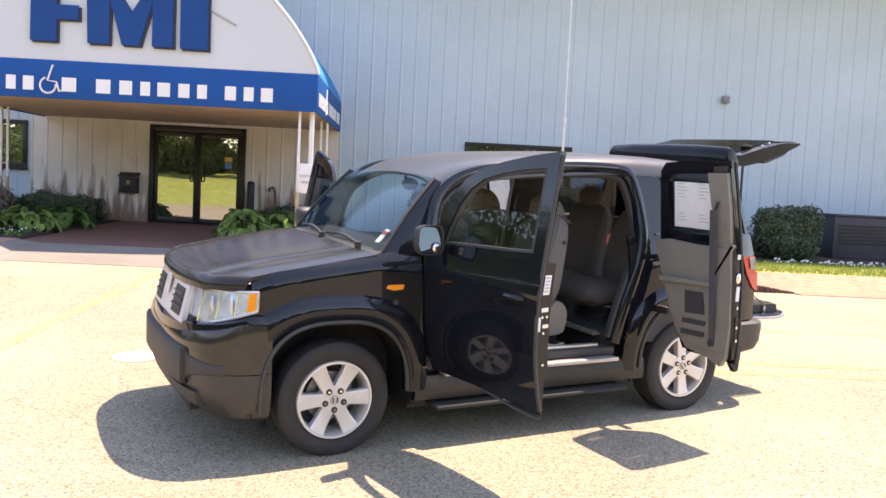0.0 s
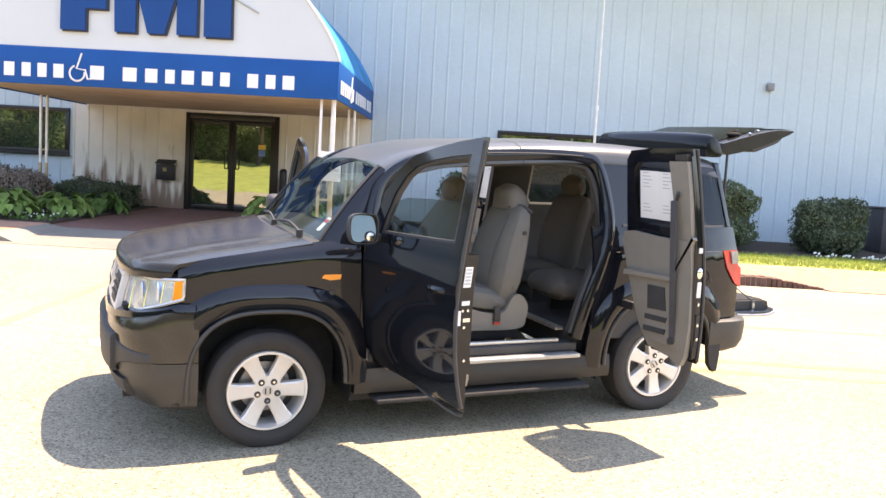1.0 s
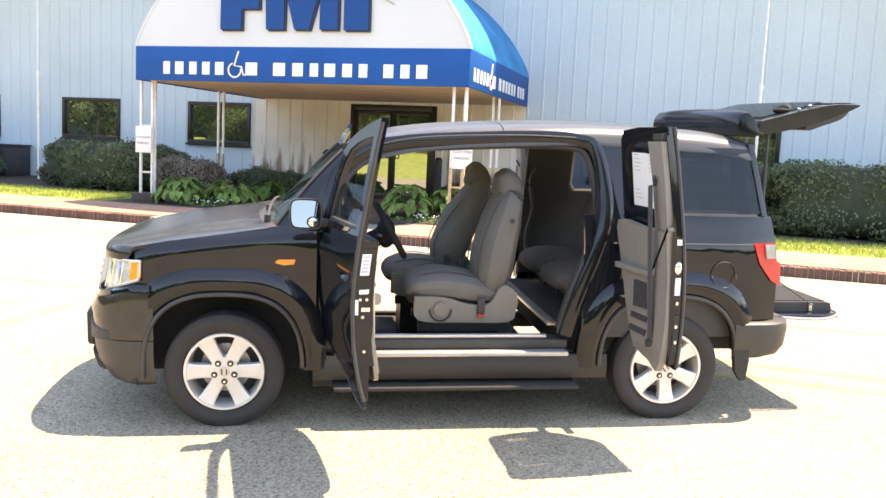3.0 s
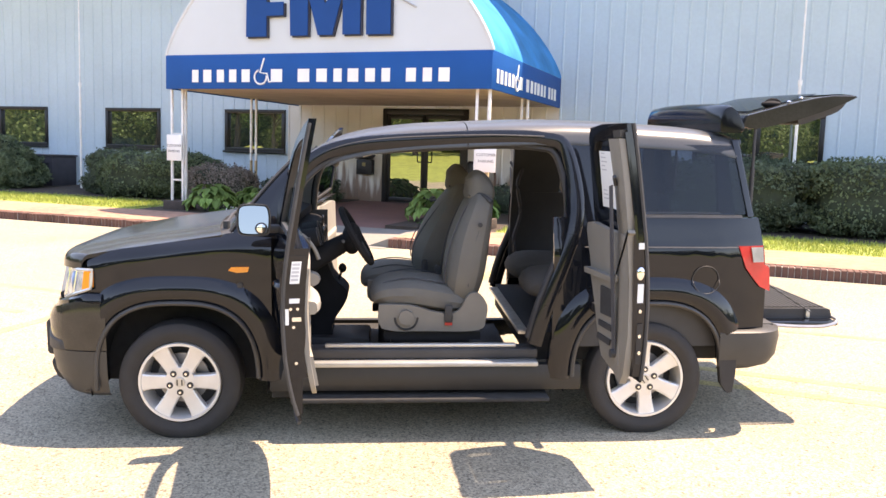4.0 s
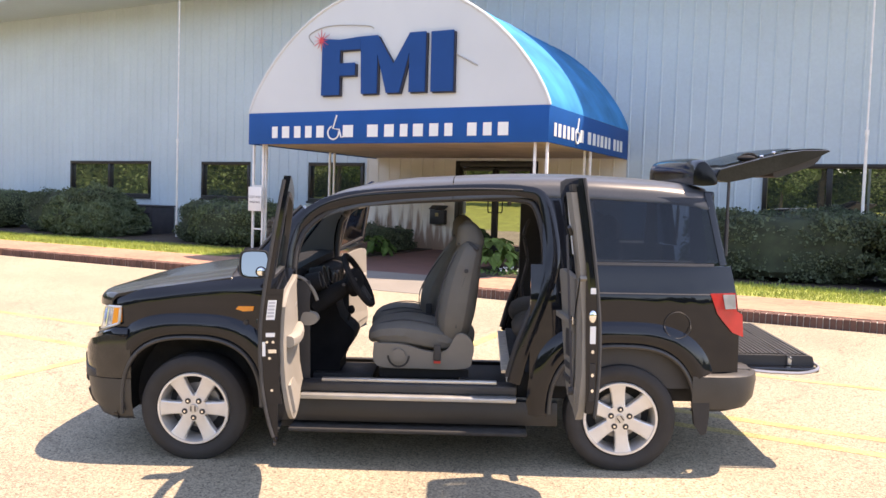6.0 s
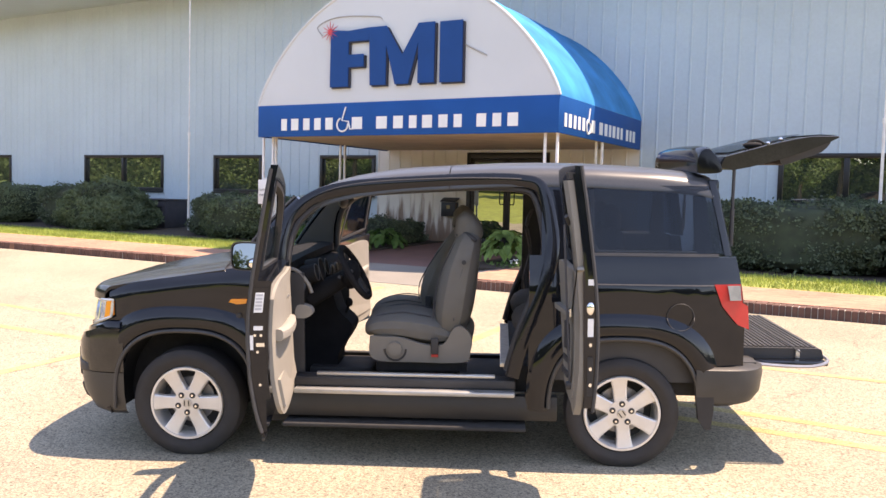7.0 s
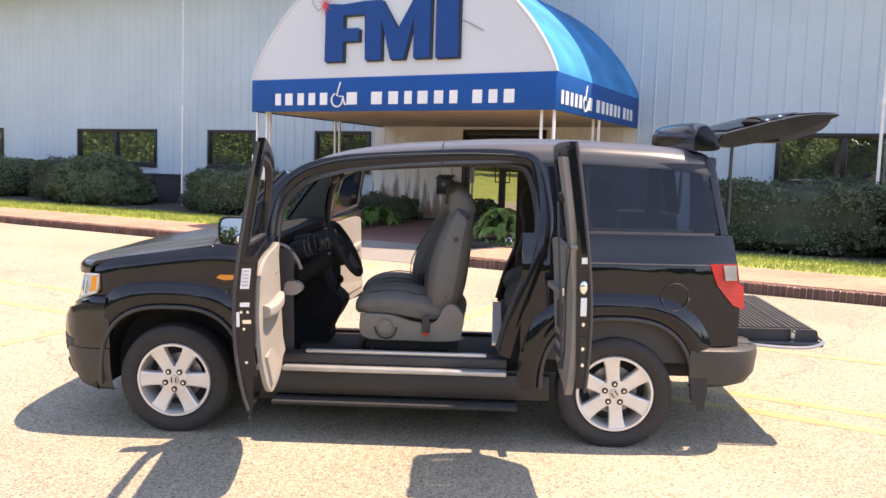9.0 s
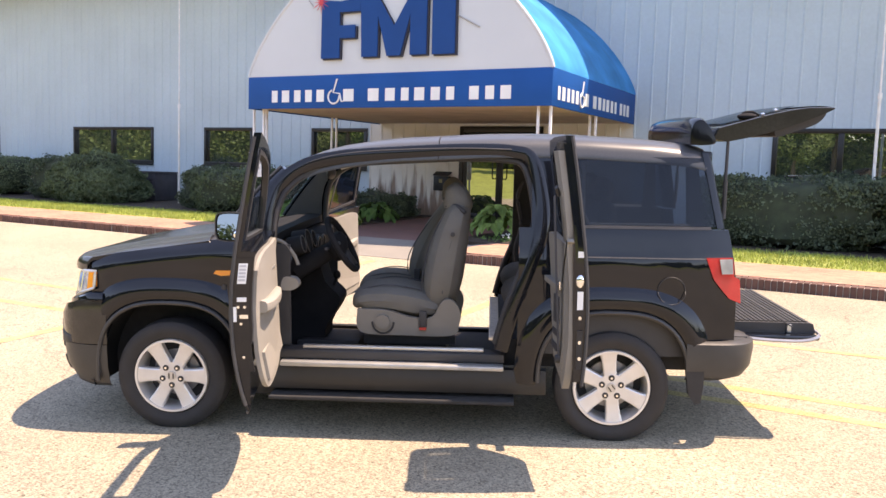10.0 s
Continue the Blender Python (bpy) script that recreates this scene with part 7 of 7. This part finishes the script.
def rear_seat(v):
    bm = bmesh.new()
    p, s = dense([(1.985, v, 0.72), (2.03, v, 0.765), (2.25, v, 0.77), (2.42, v, 0.745), (2.5, v, 0.73)], [(0.16, 0.04), (0.23, 0.09), (0.24, 0.095), (0.235, 0.09), (0.2, 0.06)])
    bulge(bm, p, s)
    seat = part("rear_seat", bm, SHADEFAB, car, "fabric rear seat, colour dimmed as if in cabin shade")
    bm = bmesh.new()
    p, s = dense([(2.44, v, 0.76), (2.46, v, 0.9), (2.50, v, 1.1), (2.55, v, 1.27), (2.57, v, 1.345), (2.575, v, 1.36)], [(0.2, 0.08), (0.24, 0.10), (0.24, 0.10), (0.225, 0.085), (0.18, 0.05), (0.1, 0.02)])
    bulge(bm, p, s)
    part("backrest", bm, SHADEFAB, seat)
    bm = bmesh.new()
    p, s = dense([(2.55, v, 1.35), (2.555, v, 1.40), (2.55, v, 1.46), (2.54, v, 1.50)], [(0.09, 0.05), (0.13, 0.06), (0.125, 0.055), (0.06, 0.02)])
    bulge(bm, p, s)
    part("headrest", bm, SHADEFAB, seat)
    for q in (-0.17, 0.17):
        part("seat_leg", boxes((2.15, 2.40, v + q - 0.02, v + q + 0.02, 0.561, 0.67)), BLACKM, seat, smooth=None)


rear_seat(-0.31)
rear_seat(0.29)

# dashboard, column, wheel
bm = bmesh.new()
dprof = [(0.46, 1.05), (0.54, 1.07), (0.68, 1.072), (0.77, 1.055), (0.80, 1.02), (0.79, 1.0), (0.76, 0.90), (0.70, 0.80), (0.66, 0.70), (0.55, 0.60), (0.48, 0.60)]
dprof = [(0.46 + (a - 0.46) * 0.62, b) for a, b in dprof]
slab(bm, curve2(dprof + [dprof[0]], 3)[:-1], lambda a, b: (a, -0.735, b), 1.47, (0, 1, 0))
db = part("dashboard", bm, DASH, car, "dark plastic dashboard")
bm = bmesh.new()
sheet(bm, lambda s, t: (0.235 + 0.10 * (2 * s - 1) ** 2 + (0.33 - 0.08 * (2 * s - 1) ** 2) * t, (2 * s - 1) * 0.735, 1.125 + 0.035 * math.sin(math.pi * min(1.0, t * 0.75)) - 0.01 * t), 12, 8, (0, 0, -0.05))
part("dash_top", bm, DASH, db)
bm = bmesh.new()
tube(bm, smooth_path([(0.585, -0.745, 1.13), (0.66, -0.745, 1.11), (0.72, -0.745, 1.04), (0.745, -0.745, 0.98)], 5), 0.011, 8, up=(0, 1, 0))
part("trim_arc", bm, TRIM2, db)
bm = bmesh.new()
slab(bm, curve2([(0.64, 0.83), (0.71, 0.83), (0.75, 0.86), (0.73, 0.90), (0.66, 0.905), (0.64, 0.83)], 4)[:-1], lambda a, b: (a, -0.76, b), 0.06, (0, 1, 0))
part("knee_bolster", bm, TRIM, db)
for v, r in ((-0.52, 0.058), (-0.37, 0.082), (-0.22, 0.058)):
    bm = bmesh.new()
    cyl(bm, (0.64, v, 1.055), (0.725, v, 1.075), r, 24, r * 0.94)
    pod = part("gauge_pod", bm, DASH, db)
    bm = bmesh.new()
    o, ax_ = Vector((0.727, v, 1.0755)), Vector((0.97, 0, 0.24))
    q_ = ax_.cross(Vector((0, 1, 0)))
    tube(bm, [o + Vector((0, 1, 0)) * r * 0.9 * math.cos(t) + q_ * r * 0.9 * math.sin(t) for t in np.linspace(0, 2 * math.pi, 24, endpoint=False)], 0.003, 6, closed=True, up=tuple(ax_))
    part("gauge_ring", bm, CLAD, pod)
for v in (-0.66, 0.66, -0.06, 0.08):
    bm = bmesh.new()
    tube(bm, [(0.672 if abs(v) > 0.5 else 0.728, v + 0.045 * math.cos(t), 1.02 + 0.045 * math.sin(t)) for t in np.linspace(0, 2 * math.pi, 20, endpoint=False)], 0.007, 6, closed=True, up=(1, 0, 0))
    part("air_vent", bm, CLAD, db)
part("centre_stack", boxes((0.56, 0.725, -0.12, 0.14, 0.72, 1.065), bev=0.03), DASH, db)
bm = bmesh.new()
slab(bm, curve2([(0.40, 0.26), (0.76, 0.26), (0.78, 0.46), (0.86, 0.60), (0.875, 0.68), (0.78, 0.78), (0.70, 0.98), (0.45, 1.0), (0.40, 0.26)], 3)[:-1], lambda a, b: (a, -0.14, b), 0.26, (0, 1, 0))
part("centre_console", bm, DASH, car)
bm = bmesh.new()
cyl(bm, (0.80, -0.02, 0.68), (0.84, -0.04, 0.80), 0.009, 8)
ball(bm, (0.842, -0.042, 0.81), 0.026, 1, 1, 1.2, 12)
part("gear_lever", bm, DASH, car)
part("kick_panel", boxes((0.485, 0.70, -0.755, -0.74, 0.50, 1.1)), TRIMD, car, smooth=None)
part("kick_panel", boxes((0.485, 0.70, 0.74, 0.755, 0.50, 1.1)), TRIMD, car, smooth=None)
part("firewall", boxes((0.485, 0.52, -0.74, 0.74, 0.25, 1.10)), TRIMD, car, smooth=None)
part("floor_console", boxes((0.60, 1.02, -0.20, 0.14, 0.251, 0.40), bev=0.02), TRIMD, car)
bm = bmesh.new()
c = Vector((0.94, -0.37, 1.06))
ax = Vector((0.87, 0, 0.49)).normalized()
a1, a2 = Vector((0, 1, 0)), ax.cross(Vector((0, 1, 0)))
tube(bm, [c + a1 * 0.178 * math.cos(t) + a2 * 0.178 * math.sin(t) for t in np.linspace(0, 2 * math.pi, 40, endpoint=False)], 0.020, 8, closed=True, up=tuple(ax))
sw = part("steering_wheel", bm, DASH, car, "black steering wheel")
bm = bmesh.new()
ball(bm, c - ax * 0.03, 0.10, 0.6, 1.1, 0.95, 16)
part("horn_pad", bm, DASH, sw)
for ang in (10, 170, 250, 290):
    t = radians(ang)
    bm = bmesh.new()
    q = a1 * math.cos(t) + a2 * math.sin(t)
    tube(bm, [c + q * 0.05, c + q * 0.172], 0.014, 6)
    part("spoke", bm, TRIMD, sw)
bm = bmesh.new()
cyl(bm, c - ax * 0.03, c - ax * 0.34, 0.05, 14, 0.07)
part("steering_column", bm, DASH, car)
bm = bmesh.new()
tube(bm, [(0.86, -0.37, 1.03), (0.87, -0.20, 1.05)], 0.010, 6)
tube(bm, [(0.86, -0.37, 1.03), (0.87, -0.54, 1.05)], 0.010, 6)
part("stalks", bm, TRIMD, car)
part("pillar_trim", skin(span(2.03, 2.16, 3), lambda u: 0.60, lambda u: 1.62, 6, 1, -0.05, 0.05), TRIMD, car)
# hanging belts at the far rear opening edge
bm = bmesh.new()
tube(bm, smooth_path([(2.10, 0.66, 1.42), (2.06, 0.64, 1.3), (2.09, 0.66, 1.1), (2.05, 0.68, 0.9), (2.08, 0.70, 0.72)], 5), 0.014, 6)
part("hanging_belt", bm, BELT, car, "grey seat belt hanging at the far opening")
